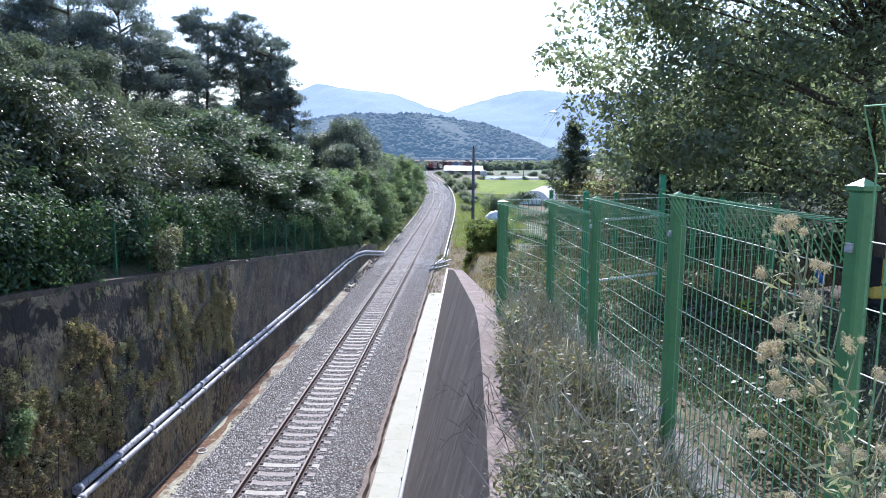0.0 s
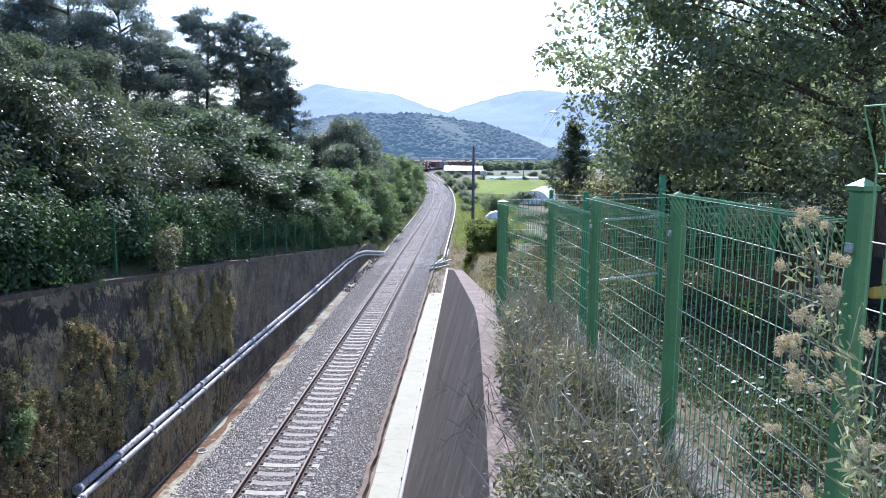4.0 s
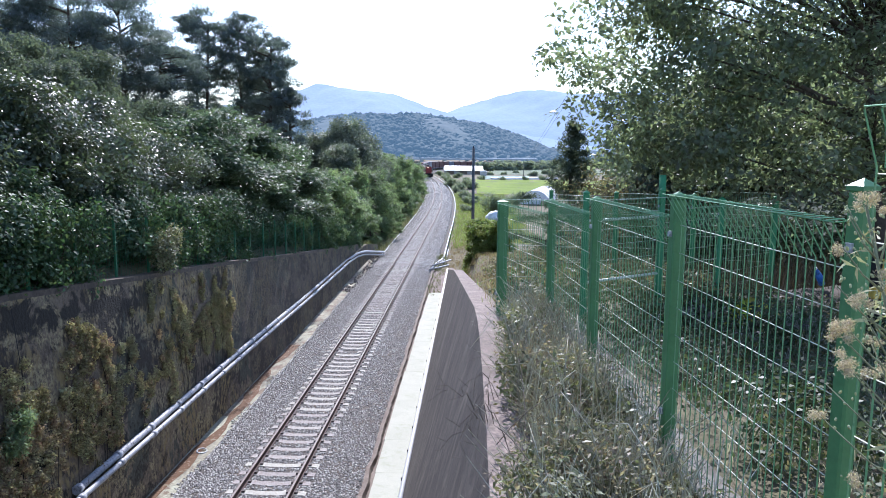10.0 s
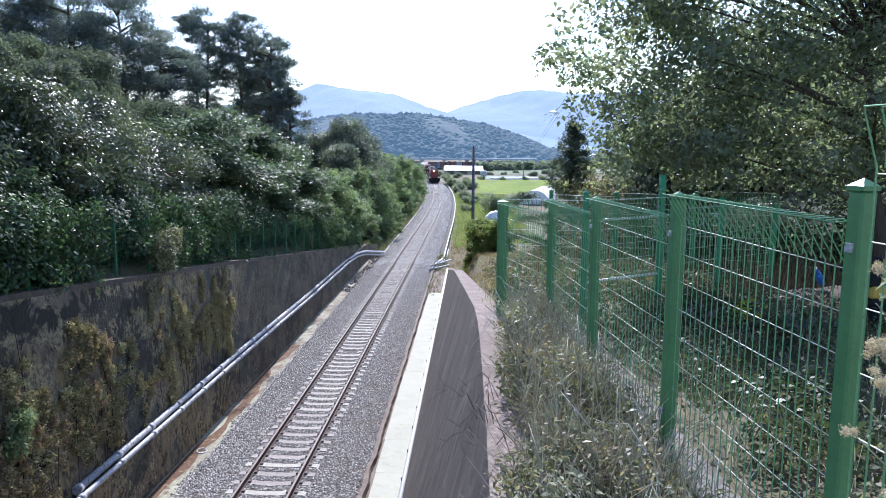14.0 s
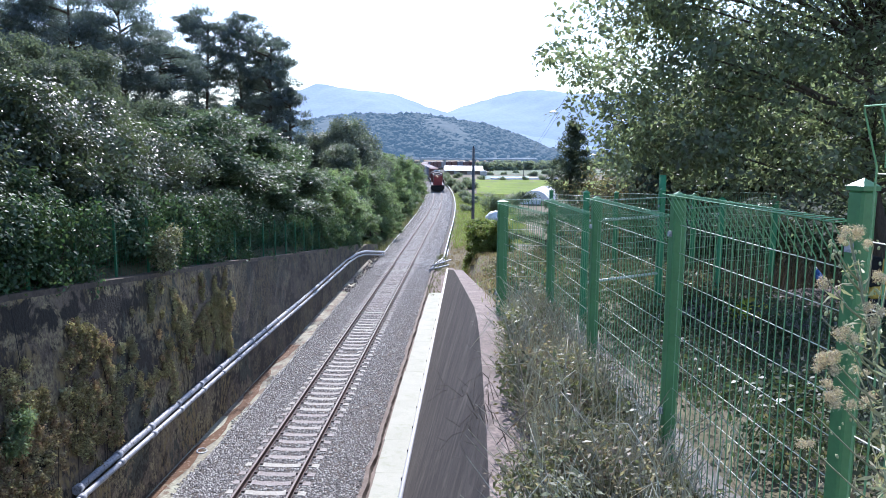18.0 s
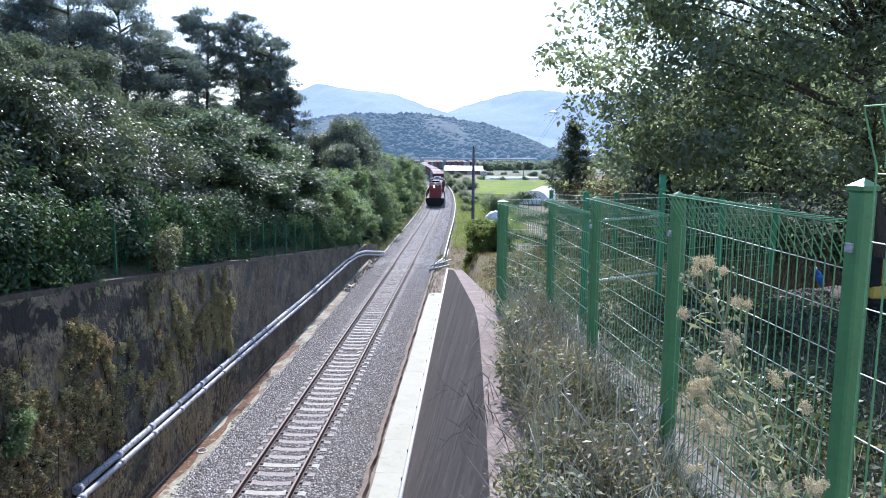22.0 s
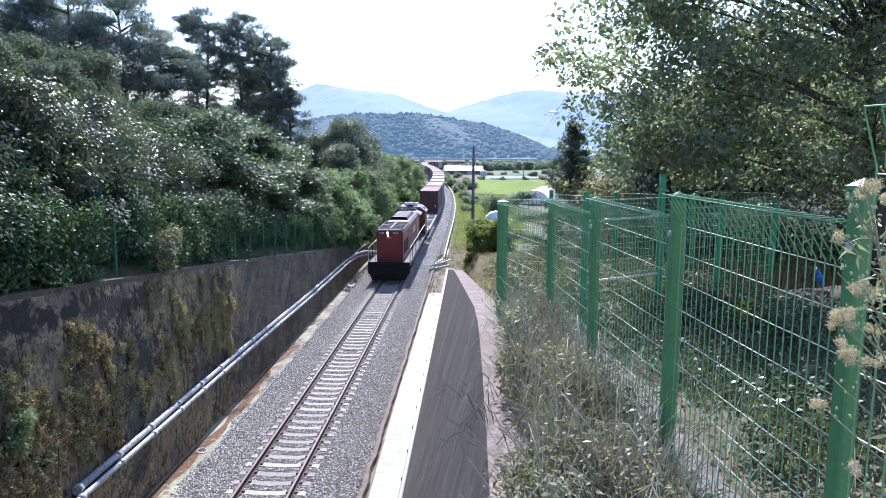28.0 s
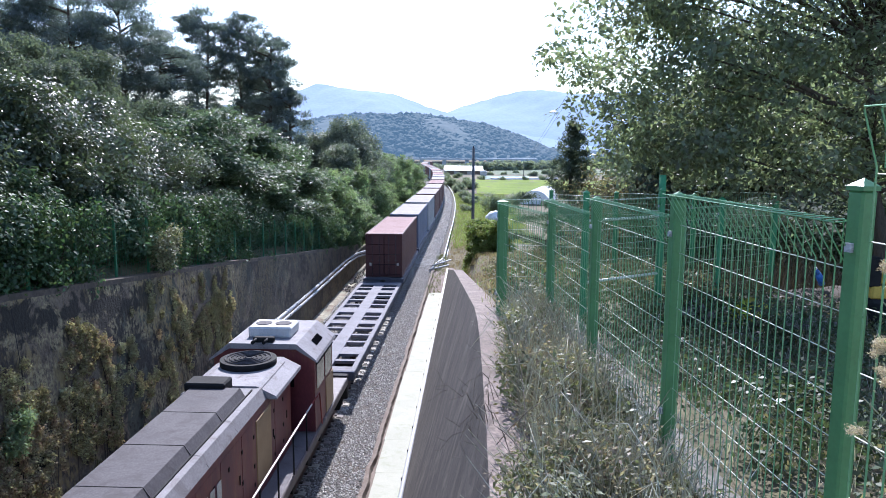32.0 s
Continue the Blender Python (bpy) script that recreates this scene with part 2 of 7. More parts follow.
def prism(bm, outline, y0, y1):
    """Extrudes an outline of (x, z) along y."""
    a = [bm.verts.new((x, y0, z)) for x, z in outline]
    b = [bm.verts.new((x, y1, z)) for x, z in outline]
    n = len(outline)
    for k in range(n):
        bm.faces.new((a[k], a[(k + 1) % n], b[(k + 1) % n], b[k]))
    bm.faces.new(a[::-1])
    bm.faces.new(b)
    return bm


def B():
    return bmesh.new()


# ---- the plan: track, walls and terrain ----
def track_x(y):
    y = np.asarray(y, float)
    left = -np.clip(y - 95, 0, 157) ** 2 / 2440
    v = np.clip(y, 252, 600) - 308
    right = 421.3 - np.sqrt(435.0 ** 2 - v ** 2) + np.maximum(0, y - 600) * 0.905
    return np.where(y < 252, left, right)


def track_turn(y):
    return float(-np.arctan((track_x(y + 0.5) - track_x(y - 0.5)) / 1.0))


def track_z(y):
    """The line falls gently beyond its second bend."""
    w = np.maximum(0, np.asarray(y, float) - 305)
    return -0.015 * w * w / (w + 12.0)


def smooth(a, b, v):
    u = np.clip((np.asarray(v, float) - a) / (b - a), 0, 1)
    return u * u * (3 - 2 * u)


def left_top(y):
    return np.interp(y, [-40, 14.7, 20.2, 28.2, 39.1, 62.1, 72, 90], [8.0, 6.27, 5.67, 4.88, 3.62, 1.16, -0.2, -0.45])


def right_top(y):
    return np.interp(y, [-40, 5, 8.5, 11.3, 18.75, 36.3, 57, 66], [7.3, 7.1, 7.05, 6.9, 5.84, 3.32, -0.15, -0.5])


def terrain(x, y):
    x, y = np.asarray(x, float), np.asarray(y, float)
    u = x - track_x(y)
    bed = -0.85 + track_z(y)
    back = np.maximum(0, -4.9 - u)
    hill = 7.5 * (1 - smooth(70, 260, y)) + 0.6
    left = left_top(y) - 0.12 + hill * (1 - np.exp(-back / 16.0)) + 0.25 * np.sin(x * 0.7 + y * 0.31) * smooth(0, 4, back)
    yard = np.interp(y, [-40, 5, 14, 26, 60, 85], [7.2, 6.95, 6.6, 5.6, 0.8, -0.9])
    side = np.maximum(0, u - 6.3)
    right = right_top(y) - 0.10 + (yard - right_top(y)) * smooth(0, 1, (u - 6.3 - np.interp(y, [22, 36, 42], [0.5, -0.9, -1.5])) / np.interp(y, [22, 36, 42], [3.5, 2.1, 1.0])) + 0.10 * np.sin(x * 1.3 + y * 0.7) * smooth(0, 1.5, side)
    right = np.where(y > 66, np.maximum(right, -1.1 + 0 * u), right)
    z = np.where(u < 0, bed + (left - bed) * np.clip((-3.85 - u) / 0.80, 0, 1), bed + (right - bed) * np.clip((u - 4.05) / 2.15, 0, 1))
    far = smooth(230, 420, y) + smooth(60, 200, np.abs(x) - 20) * smooth(20, 120, y)
    return z * (1 - np.clip(far, 0, 1)) + np.interp(y, [300, 520], [-1.1, -5.0]) * np.clip(far, 0, 1)


def build_ground():
    xs = np.concatenate([[-2500, -1200, -600, -300, -200, -140, -100, -80, -64], np.arange(-54, -5.2, 1.4), [-4.75, -4.6, -4.2, -3.85, -3.0, 0, 3, 4.05, 5, 5.6, 6.2, 6.3], np.arange(6.7, 14, 0.45), np.arange(14, 50, 2.0), [56, 70, 90, 120, 160, 220, 320, 600, 1200, 2500]])
    ys = np.concatenate([np.arange(-30, 0, 3.0), np.arange(0, 30, 0.6), np.arange(30, 80, 1.5), np.arange(80, 280, 5), [290, 310, 340, 380, 420, 500, 650, 900, 1300, 2000, 4500]])
    verts = []
    for y in ys:
        k = np.clip((60 - np.abs(xs)) / 30, 0, 1)
        xx = xs + track_x(y) * k
        zz = terrain(xx, np.full_like(xx, y))
        verts += list(zip(xx.tolist(), [float(y)] * len(xx), zz.tolist()))
    n = len(xs)
    faces = [(j * n + i, j * n + i + 1, (j + 1) * n + i + 1, (j + 1) * n + i) for j in range(len(ys) - 1) for i in range(n - 1)]
    ob = quads("ground", verts, faces, M["ground"], smooth=True)
    tagged(ob, "grassy ground with bare brown patches falling into the cutting", "ground", kind="structure")


def sweep(name, section, ys, material, label, category, follow=True, kind="structure", parent=None, zs=None):
    """Sweeps an open section of (x, z) along the track."""
    verts, faces = [], []
    m = len(section)
    for j, y in enumerate(ys):
        tx = float(track_x(y)) if follow else 0
        for k, (x, z) in enumerate(section):
            verts.append((tx + x, float(y), z + float(track_z(y))))
    for j in range(len(ys) - 1):
        for k in range(m - 1):
            faces.append((j * m + k, j * m + k + 1, (j + 1) * m + k + 1, (j + 1) * m + k))
    ob = quads(name, verts, faces, material, parent)
    if label:
        tagged(ob, label, category, kind=kind)
    return ob


def wall_face(z):
    """The far wall's upper face, leaning away above its ledge."""
    return -3.93 - 0.09 * max(z - 1.0, -0.4)


def build_walls():
    ys = np.concatenate([np.arange(-6, 70, 2.0), [71.5]])
    verts, faces = [], []
    for y in ys:
        t = max(float(left_top(y)), -0.7)
        led = min(0.96, t - 0.01)
        f = wall_face
        verts += [(-3.62, y, -1.2), (-3.70, y, led), (f(led), y, led + 0.005), (f(t), y, t), (f(t) - 0.42, y, t), (f(t) - 0.42, y, -1.2)]
    n = len(ys)
    for j in range(n - 1):
        for k in range(6):
            a, b = j * 6 + k, j * 6 + (k + 1) % 6
            faces.append((a, b, b + 6, a + 6))
    faces += [(0, 1, 2, 3, 4, 5), tuple(range((n - 1) * 6 + 5, (n - 1) * 6 - 1, -1))]
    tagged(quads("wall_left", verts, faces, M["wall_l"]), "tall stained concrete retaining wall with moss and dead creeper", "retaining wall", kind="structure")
    ys = np.concatenate([np.arange(-6, 57.5, 1.5), [58]])
    verts, faces = [], []
    for y in ys:
        t = max(float(right_top(y)), -0.25)
        f = lambda z: 3.87 + 0.27 * (z + 0.3)
        verts += [(f(-1.0), y, -1.0), (f(t), y, t), (f(t) + 0.45, y, t - 0.01), (f(t) + 0.6, y, -1.0)]
    n = len(ys)
    faces = []
    for j in range(n - 1):
        for k in range(4):
            a, b = j * 4 + k, j * 4 + (k + 1) % 4
            faces.append((b, a, a + 4, b + 4))
    faces += [(3, 2, 1, 0), tuple(range((n - 1) * 4, n * 4))]
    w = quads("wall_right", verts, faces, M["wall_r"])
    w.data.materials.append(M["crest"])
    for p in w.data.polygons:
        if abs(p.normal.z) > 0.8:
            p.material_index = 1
    tagged(w, "leaning soot-streaked concrete retaining wall with pale worn top", "retaining wall", kind="structure")


def build_wall_trim():
    """Pale coping along the far wall's top and dark joints down its face."""
    cop = thing("coping", "pale concrete coping along the wall top", "coping", kind="structure")
    ys = [6 + 3.0 * k for k in range(20)]
    for a, b in zip(ys, ys[1:]):
        bm = B()
        vs = []
        for y in (a + 0.006, b - 0.006):
            t = float(left_top(y))
            f = wall_face(t)
            vs += [bm.verts.new(c) for c in ((f + 0.012, y, t - 0.16), (f + 0.008, y, t + 0.012), (f - 0.44, y, t + 0.012), (f - 0.44, y, t - 0.16))]
        for f in ((0, 1, 5, 4), (1, 2, 6, 5), (2, 3, 7, 6), (3, 0, 4, 7), (3, 2, 1, 0), (4, 5, 6, 7)):
            bm.faces.new([vs[i] for i in f])
        part("coping_block", bm, M["coping"], cop)
    for y in (15.0, 21.4, 29.3, 37.5, 46.0, 54.5):
        bm = B()
        t = float(left_top(y)) - 0.25
        v = [bm.verts.new(c) for c in ((wall_face(1.0) + 0.003, y, 0.97), (wall_face(1.0) + 0.003, y + 0.03, 0.97), (wall_face(t) + 0.003, y + 0.03, t), (wall_face(t) + 0.003, y, t))]
        bm.faces.new(v)
        part("wall_joint", bm, M["black"], cop)


M["coping"] = mat("coping_concrete", [(0.10, 0.078, 0.058), (0.165, 0.13, 0.10)], 0.6, 0.95, fine=9, fine_amt=0.45, bump=0.5, stain=(0.075, 0.065, 0.045), stain_scale=1.4)
build_ground()
build_walls()
build_wall_trim()


# ---- railway ----
PITCH = 0.595


def build_track():
    ys = np.concatenate([np.arange(-8, 95, 2.0), np.arange(95, 600, 5.0)])
    tagged(sweep("ballast", [(-2.80, -0.66), (-2.6, -0.50), (-1.75, -0.24), (-1.3, -0.19), (1.3, -0.19), (1.75, -0.22), (2.62, -0.42), (3.2, -0.8)], ys, M["ballast"], "grey crushed-stone railway ballast", "ballast"), kind="structure")
    track = thing("railway_track", "single railway track with rust-brown rails on pale concrete sleepers", "railway track", kind="structure")
    prof = [(-0.07, -0.165), (-0.07, -0.15), (-0.012, -0.135), (-0.012, -0.04), (-0.036, -0.03), (-0.036, -0.004), (-0.028, 0), (0.028, 0), (0.036, -0.004), (0.036, -0.03), (0.012, -0.04), (0.012, -0.135), (0.07, -0.15), (0.07, -0.165)]
    for s in (-0.753, 0.753):
        r = sweep("rail", [(x + s, z) for x, z in prof], ys, M["rail_side"], "", "", parent=track)
        r.data.materials.append(M["rail_top"])
        for p in r.data.polygons:
            if p.normal.z > 0.9 and p.center.z > -0.01:
                p.material_index = 1
    bm = B()
    prism(bm, [(-1.15, -0.36), (-1.15, -0.19), (-1.1, -0.165), (-0.5, -0.165), (-0.35, -0.185), (0.35, -0.185), (0.5, -0.165), (1.1, -0.165), (1.15, -0.19), (1.15, -0.36)], -0.12, 0.12)
    first = part("sleeper", bm, M["sleeper"], track)
    rnd = random.Random(3)
    k = 0
    y = 12.32
    first.location = (0, y, 0)
    rest = []
    while y < 420:
        y += PITCH
        k += 1
        if k < 300:
            o = new("sleeper", first.data)
            o.parent = track
            o.location = (float(track_x(y)), y, rnd.uniform(-0.006, 0.004))
            o.rotation_euler = (0, 0, track_turn(y) + rnd.uniform(-0.006, 0.006))
        else:
            rest.append(y)
    bm = B()
    for y in rest:
        tx, tz = float(track_x(y)), float(track_z(y))
        box(bm, tx - 1.15, tx + 1.15, y - 0.12, y + 0.12, tz - 0.36, tz - 0.17)
    tagged(part("far_sleepers", bm, M["sleeper"], track), kind="stuff")
    bm = B()
    y = 12.32
    while y < 60:
        for s in (-0.753, 0.753):
            for d in (-0.12, 0.12):
                box(bm, s + d - 0.045, s + d + 0.045, y - 0.05, y + 0.05, -0.17, -0.115)
        y += PITCH
    tagged(part("rail_clips", bm, M["clip"], track), kind="stuff")
    # loose stones of the ballast
    rng = np.random.default_rng(5)
    n = 78000
    yy = 13 + 50 * rng.random(n) ** 1.7
    xx = rng.uniform(-2.86, 2.62, n)
    spill = rng.random(n) < 0.045
    xx[spill] = -2.8 - np.abs(rng.normal(0, 0.06, spill.sum())) * (1 + 0.8 * np.sin(yy[spill] * 1.3))
    zz = np.interp(xx, [-2.9, -2.80, -2.6, -1.75, -1.3, 1.3, 1.75, 2.62], [-0.61, -0.60, -0.50, -0.24, -0.19, -0.19, -0.22, -0.42])
    off = (yy - 12.32) / PITCH
    on = (np.abs(off - np.round(off)) * PITCH < 0.14) & (np.abs(xx) < 1.17)
    keep = ~on & (np.abs(np.abs(xx) - 0.753) > 0.09)
    xx, yy, zz = xx[keep], yy[keep], zz[keep]
    far_n = 42000
    fy = 60 + 150 * rng.random(far_n) ** 1.5
    fu = rng.uniform(-2.86, 2.75, far_n)
    fz = np.interp(fu, [-2.80, -2.6, -1.75, -1.3, 1.3, 1.75, 2.62], [-0.66, -0.50, -0.24, -0.19, -0.19, -0.22, -0.42])
    clear = np.abs(np.abs(fu) - 0.753) > 0.13
    fu, fy, fz = fu[clear], fy[clear], fz[clear]
    stones("far_ballast_stones", fu + track_x(fy), fy, fz - 0.01, rng.uniform(0.03, 0.075, len(fy)) * (1 + (fy - 60) / 220), M["stone"], "loose grey-brown stones of the bed along the bend", "stones", rng)
    stones("ballast_stones", xx, yy, zz, rng.uniform(0.022, 0.055, len(xx)), M["stone"], "loose grey crushed stones of the railway bed", "stones", rng)


def stones(name, xx, yy, zz, size, material, label, category, rng):
    n = len(xx)
    base = np.array([(1, 0, 0), (-1, 0, 0), (0, 1, 0), (0, -1, 0), (0, 0, 0.8), (0, 0, -0.8)], float)
    v = base[None] * rng.uniform(0.6, 1.25, (n, 6, 1)) * size[:, None, None]
    a = rng.uniform(0, 6.28, n)
    c, s = np.cos(a), np.sin(a)
    tilt = rng.uniform(-0.7, 0.7, n)
    ct, st = np.cos(tilt), np.sin(tilt)
    x, y, z = v[..., 0], v[..., 1], v[..., 2]
    y, z = y * ct[:, None] - z * st[:, None], y * st[:, None] + z * ct[:, None]
    x, y = x * c[:, None] - y * s[:, None], x * s[:, None] + y * c[:, None]
    verts = np.stack([x + xx[:, None], y + yy[:, None], z + zz[:, None]], -1).reshape(-1, 3)
    tri = np.array([(0, 2, 4), (2, 1, 4), (1, 3, 4), (3, 0, 4), (2, 0, 5), (1, 2, 5), (3, 1, 5), (0, 3, 5)])
    faces = (tri[None] + 6 * np.arange(n)[:, None, None]).reshape(-1, 3)
    ob = mesh_np(name, verts, faces, material)
    return tagged(ob, label, category, kind="stuff")


def mesh_np(name, verts, faces, material, parent=None, smooth_faces=False):
    """A mesh object from numpy arrays of vertices and equal-sided faces."""
    me = bpy.data.meshes.new(name)
    n, k = faces.shape
    me.vertices.add(len(verts))
    me.vertices.foreach_set("co", np.ascontiguousarray(verts, np.float32).ravel())
    me.loops.add(n * k)
    me.loops.foreach_set("vertex_index", np.ascontiguousarray(faces, np.int32).ravel())
    me.polygons.add(n)
    me.polygons.foreach_set("loop_start", np.arange(0, n * k, k, dtype=np.int32))
    me.update(calc_edges=True)
    me.materials.append(material)
    ob = new(name, me)
    if parent:
        ob.parent = parent
    return ob


def build_gutters():
    ys = np.arange(8, 57, 0.25)
    k = tagged(sweep("gutter_kerb", [(2.58, -0.6), (2.60, -0.26), (2.74, -0.24), (2.78, -0.42), (2.90, -0.42)], ys, M["curb"], "crumbling brown kerb along the ballast", "kerb"), kind="structure")
    for v in k.data.vertices:
        v.co.x += 0.07 * noise.noise(v.co * 0.9) + 0.035 * noise.noise(v.co * 3.1)
        v.co.z += 0.05 * noise.noise(v.co * 1.7 + Vector((5, 0, 0)))
    pave = thing("drain_cover", "pale concrete drain cover along the wall foot", "drain cover", kind="structure")
    y = 8.0
    rnd = random.Random(8)
    while y < 47.5:
        bm = B()
        box(bm, 2.90 + rnd.uniform(-0.05, 0.04), 3.80, y, y + 2.499, -0.6, -0.27 + rnd.uniform(-0.001, 0.001), 0.002)
        part("slab", bm, M["slab"], pave)
        y += 2.5
    bm = B()
    box(bm, 2.95, 3.8, 48, 57.5, -0.6, -0.36)
    part("broken_slab", bm, M["crest"], pave)
    bm = B()
    tube(bm, [(3.83, 6, -0.20), (3.83, 30, -0.20), (3.83, 57.6, -0.20)], 0.075, 10)
    t = thing("drain_pipe", "white plastic pipe laid along the wall foot", "pipe")
    part("pipe", bm, M["duct"], t)
    bm = B()
    for k in range(18):
        box(bm, 3.72, 3.78, 12 + k * 2.0, 12.06 + k * 2.0, -0.27, -0.2)
    tagged(part("brackets", bm, M["black"], t), kind="stuff")
    duct = thing("cable_duct", "white cable duct following the curve of the track", "cable duct")
    ys = np.concatenate([np.arange(64, 100, 3.0), np.arange(100, 300, 5.0)])
    bm = B()
    pts = [(2.4, 57, -0.3), (2.75, 61, -0.28)] + [(float(track_x(y)) + 3.25, float(y), -0.3) for y in ys]
    tube(bm, pts, 0.075, 6)
    part("duct", bm, M["duct"], duct)
    bm = B(); tube(bm, [(p[0] + 0.24, p[1], p[2] - 0.04) for p in pts[:5]], 0.05, 6); part("old_pipe", bm, M["pipe"], duct, "grey pipe beside the duct")
    bm = B()
    tube(bm, [(2.4, 57, -0.2), (3.9, 58.5, -0.05)], 0.07, 6)
    part("cross_bar", bm, M["pipe"], duct)
    bm = B()
    tube(bm, [(2.5, 59, -0.2), (4.0, 61.5, -0.05)], 0.07, 6)
    part("cross_bar", bm, M["pipe"], duct)
    cable = thing("trackside_cable", "thin pale cable lying along the ballast edge", "cable")
    bm = B()
    tube(bm, [(float(track_x(y)) - 2.75 + 0.05 * math.sin(y), float(y), -0.52) for y in np.arange(66, 190, 2.5)], 0.045, 6)
    part("sheath", bm, M["duct"], cable)
    ring = thing("plastic_ring", "white plastic ring lying in the ditch", "ring")
    bm = B()
    tube(bm, [(0.16 * math.cos(a * math.pi / 12), 0.16 * math.sin(a * math.pi / 12), 0) for a in range(25)], 0.022, 6, caps=False)
    part("rim", bm, M["duct"], ring)
    ring.matrix_basis = pose(-3.22, 22.5, -0.60, 6, 4, 0)
    # ditch on the far side
    tagged(sweep("ditch", [(-3.8, -0.58), (-3.55, -0.63), (-3.2, -0.635), (-2.8, -0.60)], np.arange(-4, 66, 1.5), M["ditch"], "shallow ditch with pale algae and brown puddles", "ditch"), kind="structure")
    rows = []
    for y in np.arange(12, 36, 0.3):
        c = -3.36 + 0.16 * math.sin(y * 0.55) + 0.06 * math.sin(y * 1.9)
        w = 0.20 + 0.07 * math.sin(y * 0.9 + 1) + 0.05 * math.sin(y * 2.7)
        rows.append([(c - w, float(y), -0.622), (c, float(y), -0.621), (c + w, float(y), -0.622)])
    verts = [p for r in rows for p in r]
    faces = [(3 * j + k, 3 * j + k + 1, 3 * j + k + 4, 3 * j + k + 3) for j in range(len(rows) - 1) for k in (0, 1)]
    tagged(quads("ditch_water", verts, faces, M["mud_water"]), "shallow rust-brown water winding along the ditch", "water", kind="structure")
    for dz, r in ((0.0, 0.098), (-0.26, 0.075)):
        p = thing("wall_pipe", "grey-white pipe with collars fixed along the stained wall", "pipe", group="pipes on the wall")
        bm = B()
        z0 = 1.08 + dz * 0.45
        line = [(-3.84 - dz * 0.75, y, np.interp(y, [16, 30, 41, 55], [0.08, 0.0, -0.16, -0.18]) + z0) for y in np.arange(16.2 if not dz else 14.0, 55, 2.0)]
        line += [(-3.62, 58, 0.9 + dz), (-3.4, 60.5, 0.72 + dz), (-3.0, 63, 0.35 + dz), (-2.4, 66, -0.1 + dz)]
        tube(bm, line, r, 10)
        part("pipe", bm, M["pipe"], p)
        for a in line[:-4:1]:
            bm = B()
            tube(bm, [Vector(a) + Vector((0, -0.09, 0)), Vector(a) + Vector((0, 0.09, 0))], r * 1.25, 10)
            part("collar", bm, M["pipe"], p)
        for a in line[1:-4:2]:
            bm = B()
            box(bm, a[0] - 0.28, a[0] + 0.02, a[1] + 0.4, a[1] + 0.46, a[2] - r - 0.05, a[2] - r + 0.005)
            part("bracket", bm, M["clip"], p)


build_track()
build_gutters()


# ---- freight train ----
M["cream"] = mat("loco_cream", [(0.34, 0.21, 0.10), (0.44, 0.30, 0.16)], 1.5, 0.55, fine=25, fine_amt=0.15, stain=(0.36, 0.27, 0.17), stain_at=(0.58, 0.75))
M["sill"] = mat("loco_sill", [(0.075, 0.06, 0.062), (0.12, 0.095, 0.095)], 1.5, 0.6, fine=25, fine_amt=0.15, stain=(0.25, 0.20, 0.18), stain_at=(0.55, 0.72))
M["grille_red"] = mat("grille_rust", [(0.33, 0.085, 0.04), (0.48, 0.14, 0.065)], 2, 0.85, fine=30, fine_amt=0.3, spec=0.1)
M["mesh"] = mat("guard_mesh", [(0.065, 0.06, 0.066), (0.10, 0.092, 0.098)], 3, 0.75, fine=30, fine_amt=0.3, spec=0.2)
M["grille"] = mat("grille_dark", [(0.04, 0.06, 0.11), (0.075, 0.10, 0.17)], 2, 0.75, fine=30, fine_amt=0.3, spec=0.2)
M["void"] = mat("shaded_opening", [(0.003, 0.003, 0.004), (0.005, 0.005, 0.006)], 4, 0.95, fine_amt=0.1, bump=0, spec=0.0)
M["roofcab"] = mat("roof_chalk", [(0.27, 0.255, 0.26), (0.36, 0.34, 0.345)], 1.2, 0.75, fine=25, fine_amt=0.25, stain=(0.19, 0.16, 0.155), stain_at=(0.54, 0.72), spec=0.25)
M["walk"] = mat("walkway_plate", [(0.15, 0.14, 0.148), (0.22, 0.205, 0.21)], 2, 0.8, fine=30, fine_amt=0.25, stain=(0.11, 0.09, 0.085), stain_at=(0.55, 0.72), spec=0.2)
M["glass"] = mat("cab_glass", [(0.01, 0.012, 0.015), (0.015, 0.018, 0.02)], 1, 0.2, fine_amt=0, bump=0, spec=0.4)
M["plate"] = mat("plate_pale", [(0.6, 0.57, 0.5), (0.66, 0.63, 0.56)], 3, 0.6)
HOOD_0 = -10.5  # hood front in the locomotive's own space


